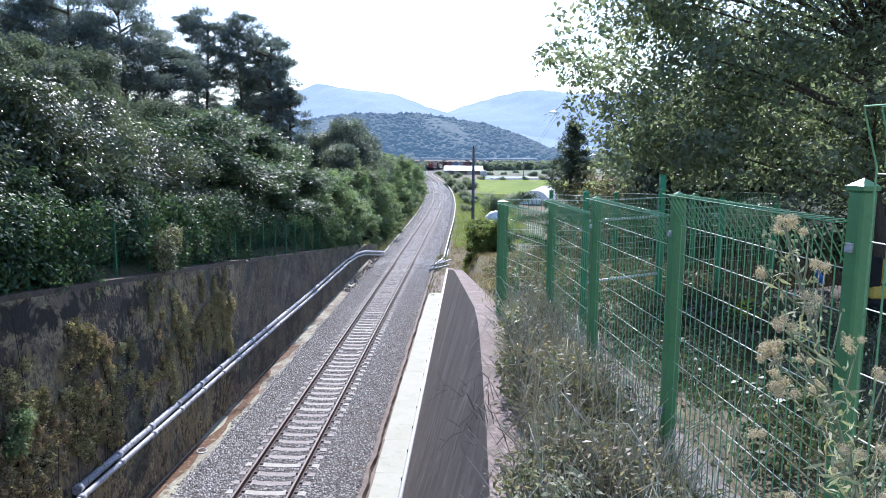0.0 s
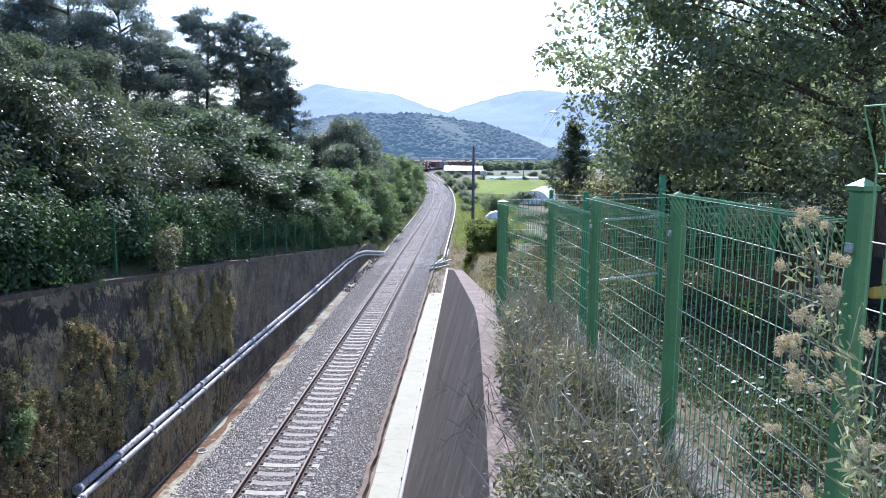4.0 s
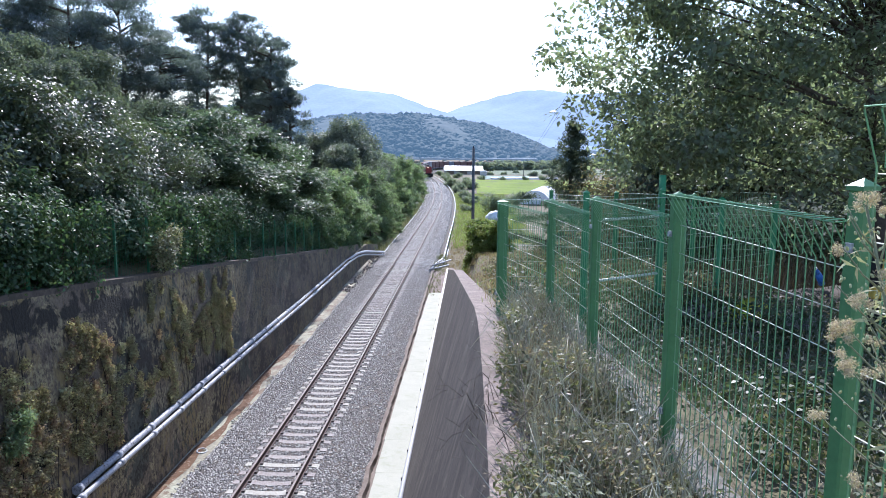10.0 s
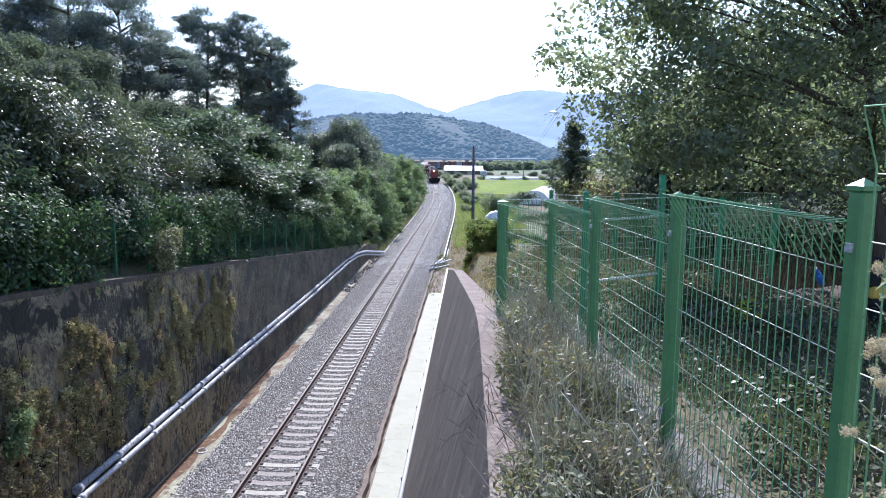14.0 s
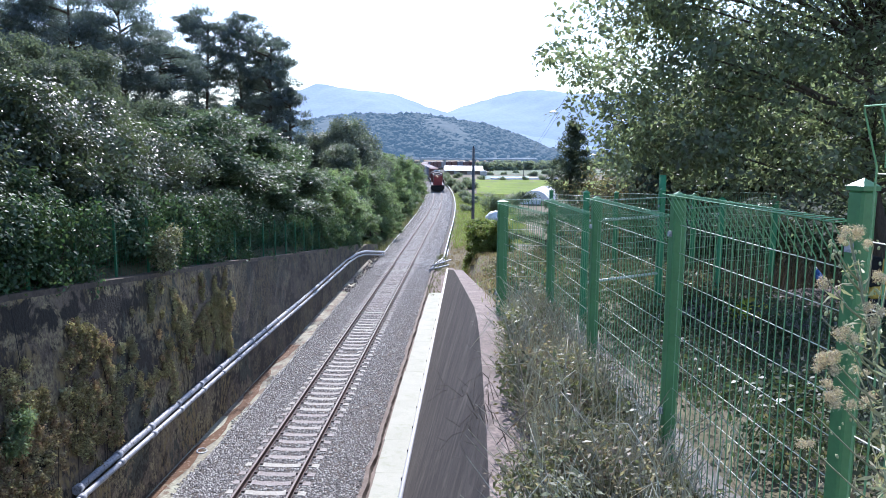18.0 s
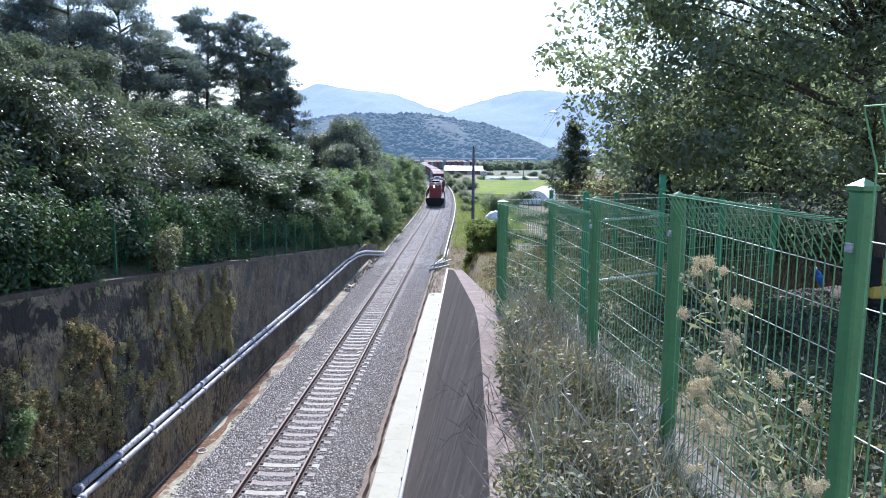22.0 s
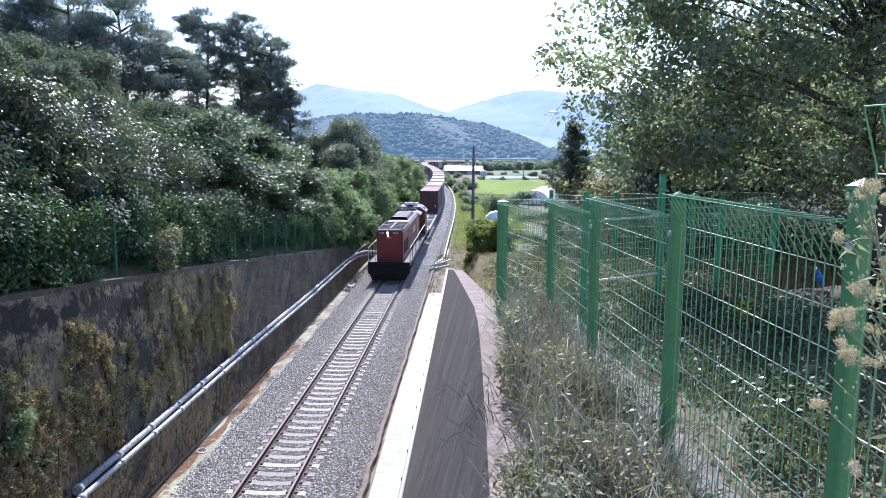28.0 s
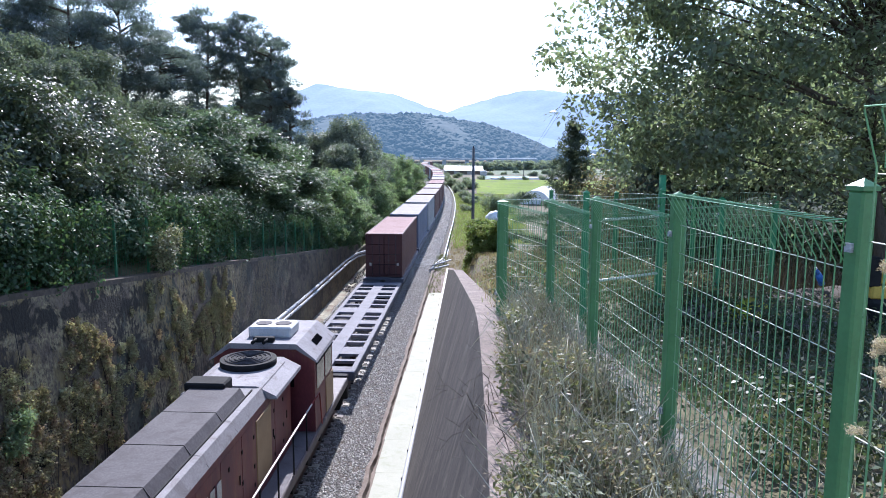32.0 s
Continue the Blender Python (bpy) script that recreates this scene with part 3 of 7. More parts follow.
def build_loco():
    loco = thing("locomotive", "weathered red and maroon diesel freight locomotive running long hood first", "locomotive")
    q = HOOD_0
    bm = B(); box(bm, -1.52, 1.52, q - 0.5, q + 22.2, 1.08, 1.36, 0.03)
    part("underframe", bm, M["sill"], loco, "dirty pale side sill and walkway")
    for ya, yb in ((q - 0.8, q - 0.5), (q + 22.2, q + 22.5)):
        bm = B(); box(bm, -1.5, 1.5, ya, yb, 0.55, 1.42, 0.03); part("buffer_beam", bm, M["black"], loco)
        bm = B(); prism(bm, [(-1.35, 0.55), (-1.2, 0.14), (1.2, 0.14), (1.35, 0.55)], ya - 0.02, yb + 0.02); part("pilot", bm, M["black"], loco)
    for y in (q - 1.02, q + 22.5):
        bm = B(); box(bm, -0.16, 0.16, y, y + 0.25, 0.75, 1.02, 0.03); part("coupler", bm, M["black"], loco)
    # long hood
    bm = B()
    prism(bm, [(-0.96, 1.36), (-0.96, 3.45), (-0.86, 3.62), (0.86, 3.62), (0.96, 3.45), (0.96, 1.36)], q + 0.03, q + 16.4)
    part("long_hood", bm, M["maroon"], loco, "maroon hood sides streaked with rust")
    bm = B(); prism(bm, [(-0.95, 1.36), (-0.95, 3.44), (-0.85, 3.6), (0.85, 3.6), (0.95, 3.44), (0.95, 1.36)], q - 0.02, q + 0.03)
    part("hood_front", bm, M["red"], loco, "bright red end sheet")
    bm = B(); prism(bm, [(-0.97, 3.43), (-0.97, 3.50), (-0.86, 3.68), (0.86, 3.68), (0.97, 3.50), (0.97, 3.43), (0.85, 3.60), (-0.85, 3.60)], q - 0.06, q + 0.16)
    part("front_trim", bm, M["rooflight"], loco, "pale trim over the end sheet")
    for s in (-1, 1):
        for (a, b, mt) in ((0.25, 2.9, "grille_red"), (2.95, 5.2, "grille")):
            bm = B(); prism(bm, [(0.06 * s, 3.62), (0.06 * s, 3.74), (0.92 * s, 3.68), (0.92 * s, 3.55)], q + a, q + b)
            g = part("radiator_grille", bm, M[mt], loco)
            bm = B()
            k = a + 0.1
            while k < b:
                prism(bm, [(0.05 * s, 3.74), (0.05 * s, 3.76), (0.93 * s, 3.70), (0.93 * s, 3.68)], q + k, q + k + 0.014)
                k += 0.105
            for j in range(9):
                x = 0.08 + 0.094 * j
                zz = 3.745 - 0.07 * (x - 0.05) / 0.88
                box(bm, min(x * s, (x + 0.014) * s), max(x * s, (x + 0.014) * s), q + a, q + b, zz, zz + 0.018)
            tagged(part("guard_mesh", bm, M["mesh"], g), kind="stuff")
            bm = B()
            for x0, x1, y0, y1 in ((0.03, 0.08, a, b), (0.90, 0.95, a, b), (0.03, 0.95, a - 0.02, a + 0.05), (0.03, 0.95, b - 0.05, b + 0.02)):
                zc = 3.745 - 0.07 * (0.5 * (x0 + x1) - 0.05) / 0.88
                z0 = 3.60
                box(bm, min(x0 * s, x1 * s), max(x0 * s, x1 * s), q + y0, q + y1, z0, zc + 0.026)
            part("grille_frame", bm, M["sill"], g)
    # roof behind the grilles
    bm = B(); prism(bm, [(-0.965, 3.46), (-0.82, 3.70), (0.82, 3.70), (0.965, 3.46)], q + 5.2, q + 16.4); part("hood_roof", bm, M["rooflight"], loco, "dusty pale roof")
    bm = B(); prism(bm, [(-0.80, 3.70), (-0.66, 3.90), (0.50, 3.90), (0.62, 3.70)], q + 7.45, q + 13.6); part("roof_hatch", bm, M["roofgrey"], loco, "raised grey roof hatch")
    bm = B()
    v = [bm.verts.new(c) for c in ((-0.84, q + 7.0, 3.703), (0.68, q + 7.0, 3.703), (0.50, q + 7.45, 3.905), (-0.66, q + 7.45, 3.905), (-0.84, q + 7.45, 3.703), (0.68, q + 7.45, 3.703))]
    for f in ((0, 1, 2, 3), (0, 3, 4), (1, 5, 2), (2, 5, 4, 3), (0, 4, 5, 1)):
        bm.faces.new([v[i] for i in f])
    part("hatch_intake", bm, M["void"], loco, "dark sloping intake")
    bm = B()
    for k in range(3):
        prism(bm, [(-0.958, 3.48), (-0.806, 3.708), (-0.66, 3.908), (0.50, 3.908), (0.63, 3.708), (0.806, 3.708), (0.958, 3.48), (0.94, 3.48), (0.79, 3.69), (-0.79, 3.69), (-0.94, 3.48)], q + 8.6 + k * 1.7, q + 8.612 + k * 1.7)
    box(bm, 0.64, 0.67, q + 7.5, q + 14.0, 3.69, 3.73)
    part("roof_seams", bm, M["black"], loco)
    bm = B(); box(bm, -0.80, 0.16, q + 13.5, q + 14.1, 3.70, 4.02, 0.04); part("exhaust_box", bm, M["black"], loco, "dark exhaust box")
    bm = B(); tube(bm, [(-0.05, q + 16.0, 3.70), (-0.05, q + 16.0, 3.90)], 0.74, 28); fan = part("fan_housing", bm, M["black"], loco, "round dark fan housing")
    bm = B()
    for r in (0.12, 0.24, 0.36, 0.48, 0.6):
        pts = [(-0.05 + r * math.cos(a * math.pi / 10), q + 16.0 + r * math.sin(a * math.pi / 10), 3.915) for a in range(21)]
        tube(bm, pts, 0.018, 4, caps=False)
    part("fan_guard", bm, M["roofgrey"], fan)
    bm = B(); prism(bm, [(-1.2, 3.42), (-1.18, 3.5), (-0.7, 3.74), (0.7, 3.74), (1.18, 3.5), (1.2, 3.42)], q + 14.2, q + 16.7); part("fan_shroud", bm, M["roofcab"], loco, "pale flared roof sheets")
    # hood doors and louvred openings along both sides
    for s in (-1, 1):
        for k in range(9):
            y = q + 4.4 + k * 1.3
            bm = B(); box(bm, min(0.955 * s, 0.967 * s), max(0.955 * s, 0.967 * s), y, y + 1.27, 1.5, 3.3); d = part("hood_door", bm, M["maroon"], loco)
            bm = B(); box(bm, min(0.96 * s, 0.985 * s), max(0.96 * s, 0.985 * s), y + 1.08, y + 1.12, 2.3, 2.5); part("door_latch", bm, M["black"], d)
        bm = B(); box(bm, 0.94 * s, 0.975 * s, q + 0.9, q + 4.0, 1.75, 2.75); part("radiator_intake", bm, M["black"], loco, "black intake louvres")
        bm = B()
        for k in range(8):
            box(bm, 0.955 * s, 0.995 * s, q + 0.9, q + 4.0, 1.82 + k * 0.115, 1.85 + k * 0.115)
        part("intake_slats", bm, M["black"], loco)
        bm = B(); box(bm, 0.95 * s, 0.992 * s, q + 13.2, q + 14.4, 1.55, 3.25, 0.02); part("cream_panel", bm, M["cream"], loco, "rust-streaked cream panel")
        for k in range(6):
            bm = B(); box(bm, 0.985 * s, 0.993 * s, q + 8.8 + 0.36 * k, q + 9.04 + 0.36 * k, 2.42, 2.98); part("emblem_bar", bm, M["plate"], loco, "faded pale lettering reduced to bars")
    # cab
    bm = B(); prism(bm, [(-1.45, 1.36), (-1.45, 3.5), (-0.95, 3.92), (0.95, 3.92), (1.45, 3.5), (1.45, 1.36)], q + 17.25, q + 19.8); cab = part("cab", bm, M["maroon"], loco, "maroon driver's cab")
    bm = B(); prism(bm, [(-1.55, 3.46), (-1.52, 3.54), (-0.97, 3.99), (0.97, 3.99), (1.52, 3.54), (1.55, 3.46), (0.95, 3.835), (-0.95, 3.835)], q + 17.1, q + 19.95); part("cab_roof", bm, M["roofcab"], cab, "chalky white cab roof")
    for s in (-1, 1):
        bm = B(); prism(bm, [(1.18 * s, 3.83), (1.18 * s, 3.85), (1.34 * s, 3.72), (1.34 * s, 3.70)], q + 18.1, q + 18.9); part("roof_slot", bm, M["void"], cab)
    for s in (-1, 1):
        for y in (17.5, 18.65):
            bm = B(); box(bm, 1.445 * s, 1.465 * s, q + y, q + y + 0.95, 2.55, 3.30); w = part("cab_window", bm, M["glass"], cab)
            bm = B()
            box(bm, 1.45 * s, 1.49 * s, q + y - 0.05, q + y + 1.0, 3.30, 3.36); part("window_hood", bm, M["black"], w)
        bm = B(); box(bm, 1.44 * s, 1.475 * s, q + 18.7, q + 19.8, 1.38, 2.45); part("cab_side_panel", bm, M["cream"], cab, "cream lower cab panel")
        bm = B(); box(bm, 0.35 * s, 0.85 * s, q + 17.21, q + 17.25, 2.7, 3.4); part("cab_front_window", bm, M["glass"], cab)
    bm = B(); box(bm, -0.60, 0.66, q + 17.75, q + 18.75, 3.97, 4.30, 0.05); ac = part("air_conditioner", bm, M["duct"], cab, "white boxy air conditioner with two fans")
    for x in (-0.26, 0.32):
        bm = B(); tube(bm, [(x, q + 18.25, 4.30), (x, q + 18.25, 4.318)], 0.24, 20); f = part("ac_fan", bm, M["roofgrey"], ac)
    bm = B(); box(bm, -0.3, 0.3, q + 17.2, q + 17.4, 3.99, 4.14, 0.03); part("horn_box", bm, M["black"], cab)
    for x in (-0.2, 0.12):
        bm = B(); tube(bm, [(x, q + 16.85, 4.08), (x, q + 17.3, 4.1)], 0.05, 8, 0.03); part("horn", bm, M["black"], cab)
    bm = B(); box(bm, -0.9, 0.9, q + 19.8, q + 21.0, 1.36, 2.7, 0.08); part("short_hood", bm, M["maroon"], loco)
    # handrails and stanchions
    for s in (-1, 1):
        bm = B(); tube(bm, [(1.5 * s, q - 0.45, 1.36), (1.5 * s, q - 0.45, 2.32), (1.5 * s, q - 0.2, 2.42), (1.5 * s, q + 16.6, 2.42)], 0.024, 6); part("handrail", bm, M["plate"], loco, "chalky pale handrail")
        for k in range(12):
            bm = B(); tube(bm, [(1.5 * s, q + 0.3 + k * 1.42, 1.36), (1.5 * s, q + 0.3 + k * 1.42, 2.42)], 0.022, 5); part("stanchion", bm, M["black"], loco)
        bm = B(); tube(bm, [(0.97 * s, q - 0.55, 2.25), (1.15 * s, q - 0.62, 2.25), (1.3 * s, q - 0.62, 2.36), (1.5 * s, q - 0.5, 2.40)], 0.018, 6); part("end_rail", bm, M["maroon"], loco, "rusty end handrail")
        for x in (1.0,):
            bm = B(); tube(bm, [(x * s, q - 0.55, 1.36), (x * s, q - 0.55, 2.26)], 0.02, 5); part("end_stanchion", bm, M["black"], loco)
        for k in range(3):
            bm = B(); box(bm, 1.2 * s, 1.5 * s, q - 0.75, q - 0.4, 0.35 + 0.3 * k, 0.39 + 0.3 * k); part("step", bm, M["sill"], loco)
        bm = B(); tube(bm, [(1.5 * s, q + 16.6, 2.42), (1.5 * s, q + 17.6, 2.42), (1.5 * s, q + 17.9, 1.36)], 0.024, 6); part("cab_handrail", bm, M["red"], loco, "red handrail by the cab")
        bm = B(); box(bm, min(0.99 * s, 1.46 * s), max(0.99 * s, 1.46 * s), q - 0.45, q + 17.1, 1.36, 1.372); part("walkway", bm, M["walk"], loco, "pale dusty walkway plate")
        for k in range(14):
            for z in (1.75, 2.2, 2.9):
                bm = B(); box(bm, min(0.96 * s, 0.98 * s), max(0.96 * s, 0.98 * s), q + 4.6 + k * 0.84, q + 4.66 + k * 0.84, z, z + 0.09); part("hinge", bm, M["black"], loco)
    # lamps, number boards and plate
    for z in (3.46, 3.26):
        bm = B(); tube(bm, [(-0.15, q - 0.02, z), (-0.15, q - 0.09, z)], 0.09, 16); l = part("headlamp_ring", bm, M["black"], loco)
        bm = B(); tube(bm, [(-0.15, q - 0.06, z), (-0.15, q - 0.105, z)], 0.062, 16); part("headlamp_lens", bm, M["lamp"], l, "glowing warm headlamp")
    for s in (-1, 1):
        s = s - 0.16
        bm = B(); box(bm, s * 0.5 - 0.22, s * 0.5 + 0.22, q - 0.04, q - 0.015, 3.34, 3.56); n = part("number_board", bm, M["maroon"], loco)
        for k in range(4):
            bm = B(); box(bm, s * 0.5 - 0.16 + 0.09 * k, s * 0.5 - 0.11 + 0.09 * k, q - 0.048, q - 0.038, 3.39, 3.51); part("digit_bar", bm, M["plate"], n)
    bm = B(); box(bm, -0.20, 0.12, q - 0.035, q - 0.015, 3.04, 3.15); part("builder_plate", bm, M["cream"], loco)
    # bogies
    for yc in (q + 3.6, q + 17.2):
        bm = B()
        for s in (-1, 1):
            prism(bm, [(0.95 * s, 0.45), (0.95 * s, 0.85), (1.15 * s, 0.85), (1.15 * s, 0.45)], yc - 2.4, yc + 2.4)
        box(bm, -0.95, 0.95, yc - 0.3, yc + 0.3, 0.5, 1.08)
        bg = part("bogie", bm, M["black"], loco)
        for dy in (-1.75, 0, 1.75):
            for s in (-1, 1):
                bm = B(); tube(bm, [(0.69 * s, yc + dy, 0.5), (0.83 * s, yc + dy, 0.5)], 0.5, 20); part("wheel", bm, M["rail_side"], bg)
                bm = B(); tube(bm, [(1.15 * s, yc + dy, 0.5), (1.24 * s, yc + dy, 0.5)], 0.14, 10); part("axle_box", bm, M["black"], bg)
    bm = B(); prism(bm, [(-1.2, 0.45), (-1.3, 1.08), (1.3, 1.08), (1.2, 0.45)], q + 7.4, q + 13.4); part("fuel_tank", bm, M["black"], loco)
    return loco


def build_flat(length, label):
    """Skeleton container flat: spine, side sills, cross members, deck plates and two bogies."""
    car = thing("flat_car", label, "flat car", group="flat cars of the train")
    h = length / 2
    bm = B(); box(bm, -0.30, 0.30, -h + 0.15, h - 0.15, 0.82, 1.03, 0.015); part("spine", bm, M["deck"], car)
    for s in (-1, 1):
        bm = B(); box(bm, min(1.12 * s, 1.32 * s), max(1.12 * s, 1.32 * s), -h + 0.1, h - 0.1, 0.72, 1.03, 0.015); part("side_sill", bm, M["deck"], car)
        bm = B(); box(bm, min(1.325 * s, 1.335 * s), max(1.325 * s, 1.335 * s), -h + 0.1, h - 0.1, 0.74, 1.0); part("sill_face", bm, M["under"], car, "dark blue side face")
    k = 0
    y = -h + 0.1
    while y < h - 0.5:
        w = 1.1 if k % 6 == 2 else (0.26 if k % 6 else 0.7)
        bm = B(); box(bm, -1.13, 1.13, y, min(y + w, h - 0.1), 0.90, 1.02, 0.01); part("cross_deck", bm, M["deck"], car)
        y += w + (0.95 if k % 6 in (3, 4) else 0.72)
        k += 1
    for e in (-1, 1):
        bm = B(); box(bm, -1.32, 1.32, min(e * h, e * (h - 0.2)), max(e * h, e * (h - 0.2)), 0.7, 1.05, 0.02); part("end_beam", bm, M["under"], car)
        bm = B(); box(bm, -0.14, 0.14, min(e * h, e * (h + 0.45)), max(e * h, e * (h + 0.45)), 0.75, 0.98); part("coupler", bm, M["black"], car)
        yc = e * (h - 2.2)
        bm = B()
        for s in (-1, 1):
            prism(bm, [(0.95 * s, 0.35), (0.95 * s, 0.68), (1.12 * s, 0.68), (1.12 * s, 0.35)], yc - 1.2, yc + 1.2)
        box(bm, -0.95, 0.95, yc - 0.25, yc + 0.25, 0.4, 0.82)
        bg = part("bogie", bm, M["black"], car)
        for dy in (-0.9, 0.9):
            for s in (-1, 1):
                bm = B(); tube(bm, [(0.69 * s, yc + dy, 0.43), (0.83 * s, yc + dy, 0.43)], 0.43, 16); part("wheel", bm, M["rail_side"], bg)
    return car


def corrugated(bm, p0, p1, z0, z1, depth, n, normal):
    """A corrugated sheet between two corners of the plan."""
    p0, p1, nv = Vector(p0), Vector(p1), Vector(normal)
    cols = []
    for i in range(n * 4 + 1):
        f = i / (n * 4)
        d = depth if i % 4 in (1, 2) else 0.0
        p = p0.lerp(p1, f) - nv * d
        cols.append([bm.verts.new((p.x, p.y, z0)), bm.verts.new((p.x, p.y, z1))])
    for a, b in zip(cols, cols[1:]):
        bm.faces.new((a[0], b[0], b[1], a[1]))


CONT = {}


def build_container(kind, paint, label, top=None):
    """Forty-foot high-cube container: corrugated sides, end with doors and lock rods, corner posts and rails."""
    c = thing("shipping_container", label, "shipping container", group="containers on the train")
    W, L, H = 1.219, 6.095, 2.896
    m = M[paint]
    for s in (-1, 1):
        bm = B(); corrugated(bm, (s * (W - 0.02), -L + 0.1, 0), (s * (W - 0.02), L - 0.1, 0), 0.14, H - 0.1, 0.036, 30, (s, 0, 0)); part("side_wall", bm, m, c)
        bm = B(); box(bm, min(s * W, s * (W - 0.07)), max(s * W, s * (W - 0.07)), -L + 0.15, L - 0.15, 0.02, 0.16); part("bottom_rail", bm, m, c)
        bm = B(); box(bm, min(s * W, s * (W - 0.07)), max(s * W, s * (W - 0.07)), -L + 0.15, L - 0.15, H - 0.12, H - 0.01); part("top_rail", bm, m, c)
        for e in (-1, 1):
            bm = B(); box(bm, min(s * W, s * (W - 0.14)), max(s * W, s * (W - 0.14)), min(e * L, e * (L - 0.16)), max(e * L, e * (L - 0.16)), 0.12, H - 0.12); part("corner_post", bm, m, c)
            for z in (0.0, H - 0.12):
                bm = B(); box(bm, min(s * (W + 0.004), s * (W - 0.16)), max(s * (W + 0.004), s * (W - 0.16)), min(e * (L + 0.004), e * (L - 0.18)), max(e * (L + 0.004), e * (L - 0.18)), z, z + 0.12, 0.01); part("corner_casting", bm, m, c)
    bm = B(); corrugated_top(bm, W - 0.03, L - 0.1, H - 0.03); part("roof", bm, M[top or paint], c, "roof sheet paler than the sides")
    bm = B(); box(bm, -W + 0.05, W - 0.05, -L + 0.1, L - 0.1, 0.02, 0.12); part("floor", bm, M["under"], c)
    # door end faces the camera
    for s in (-1, 1):
        bm = B()
        for k in range(4):
            z = 0.2 + k * 0.655
            box(bm, min(s * 0.02, s * (W - 0.15)), max(s * 0.02, s * (W - 0.15)), -L + 0.03 + (0.02 if k % 2 else 0.0), -L + 0.08, z, z + 0.63, 0.012)
        d = part("door", bm, m, c)
        for x in (0.32, 0.78):
            bm = B(); tube(bm, [(s * x, -L + 0.0, 0.1), (s * x, -L + 0.0, H - 0.1)], 0.022, 6); part("lock_rod", bm, M["sill"], d)
            bm = B(); box(bm, s * x - 0.1, s * x + 0.1, -L - 0.02, -L + 0.01, 1.1, 1.15); part("lock_handle", bm, M["sill"], d)
        bm = B(); box(bm, s * 0.9 - 0.07, s * 0.9 + 0.07, -L + 0.01, -L + 0.03, 0.75, 0.95); part("notice_plate", bm, M["plate"], d, "pale notice reduced to a plain patch")
    for z0, z1 in ((0.02, 0.18), (H - 0.14, H - 0.01)):
        bm = B(); box(bm, -W + 0.14, W - 0.14, -L, -L + 0.14, z0, z1); part("end_sill", bm, m, c)
    bm = B(); corrugated(bm, (-W + 0.1, L - 0.03, 0), (W - 0.1, L - 0.03, 0), 0.1, H - 0.1, 0.04, 8, (0, 1, 0)); part("end_wall", bm, m, c)
    CONT[kind] = c
    return c


def corrugated_top(bm, w, l, z):
    n = 100
    cols = []
    for i in range(n + 1):
        y = -l + 2 * l * i / n
        d = 0.0 if i % 4 in (0, 3) else 0.018
        cols.append([bm.verts.new((-w, y, z - d)), bm.verts.new((w, y, z - d))])
    for a, b in zip(cols, cols[1:]):
        bm.faces.new((a[0], a[1], b[1], b[0]))


for key, cols, stain in (("c_brown", [(0.088, 0.034, 0.034), (0.125, 0.05, 0.046)], (0.11, 0.055, 0.048)), ("c_blue", [(0.09, 0.12, 0.19), (0.13, 0.16, 0.24)], (0.18, 0.16, 0.16)),
                         ("c_grey", [(0.24, 0.25, 0.28), (0.31, 0.32, 0.35)], (0.20, 0.24, 0.22)), ("c_purple", [(0.09, 0.04, 0.045), (0.13, 0.06, 0.06)], (0.12, 0.06, 0.06)),
                         ("t_pink", [(0.36, 0.24, 0.22), (0.44, 0.31, 0.285)], (0.27, 0.16, 0.14)), ("t_pale", [(0.40, 0.36, 0.34), (0.48, 0.44, 0.42)], (0.30, 0.25, 0.235))):
    M[key] = mat(key, cols, 1.2, 0.85 if key[0] == "t" else 0.6, fine=20, fine_amt=0.2, bump=0.05, stain=stain, stain_at=(0.55, 0.72), spec=0.1 if key[0] == "t" else 0.4)

LOCO = build_loco()
EMPTY_FLAT = build_flat(18.6, "empty pale skeleton flat car with open deck bays")
FLAT = build_flat(13.4, "dark blue container flat car carrying one box")
build_container(0, "c_brown", "rust-brown corrugated shipping container with paler pinkish roof", "t_pink")
build_container(1, "c_blue", "grey-blue corrugated shipping container with pale roof", "t_pale")
build_container(2, "c_grey", "dirty grey shipping container with pale roof", "t_pale")
build_container(3, "c_purple", "dark maroon shipping container with pale roof", "t_pale")


def hood_at(t):
    return -0.00106962 * t ** 3 - 0.00441799 * t ** 2 - 9.0495356 * t + 331.509


LINE_Y = np.arange(-120.0, 1200.0, 1.0)
LINE_S = np.concatenate([[0.0], np.cumsum(np.hypot(np.diff(track_x(LINE_Y)), 1.0))])


def on_track(y, back, z=0.0):
    """The pose of a vehicle that runs so many metres of line behind the place y."""
    y = float(np.interp(np.interp(y, LINE_Y, LINE_S) + back, LINE_S, LINE_Y))
    return pose(float(track_x(y)), y, z + float(track_z(y)), 0, 0, math.degrees(track_turn(y)))


TRAIN = [(LOCO, 10.5, 0.0), (EMPTY_FLAT, 33.1, 0.0)]
order = [0, 1, 2, 3, 3, 0, 3, 1, 0, 3, 0, 2, 3, 0, 1, 3, 0, 3, 2, 0]
seen = set()
for i, k in enumerate(order):
    c = 50.2 + 14.2 * i
    TRAIN.append((FLAT if i == 0 else copy_thing(FLAT, Matrix()), c, 0.0))
    TRAIN.append((CONT[k] if k not in seen else copy_thing(CONT[k], Matrix()), c, 1.055))
    seen.add(k)


# ---- plants ----
def leafmat(name, dark, mid, light, trans=0.35, rough=0.5, spec=0.3):
    up = lambda c: tuple(min(v * 1.45 + 0.004, 0.5) for v in c)
    return mat(name, [up(dark), up(mid), up(light)], 0.9, rough, fine=9, fine_amt=0.25, bump=0.0, island=0.35, leaf=trans + 0.08, spec=spec)


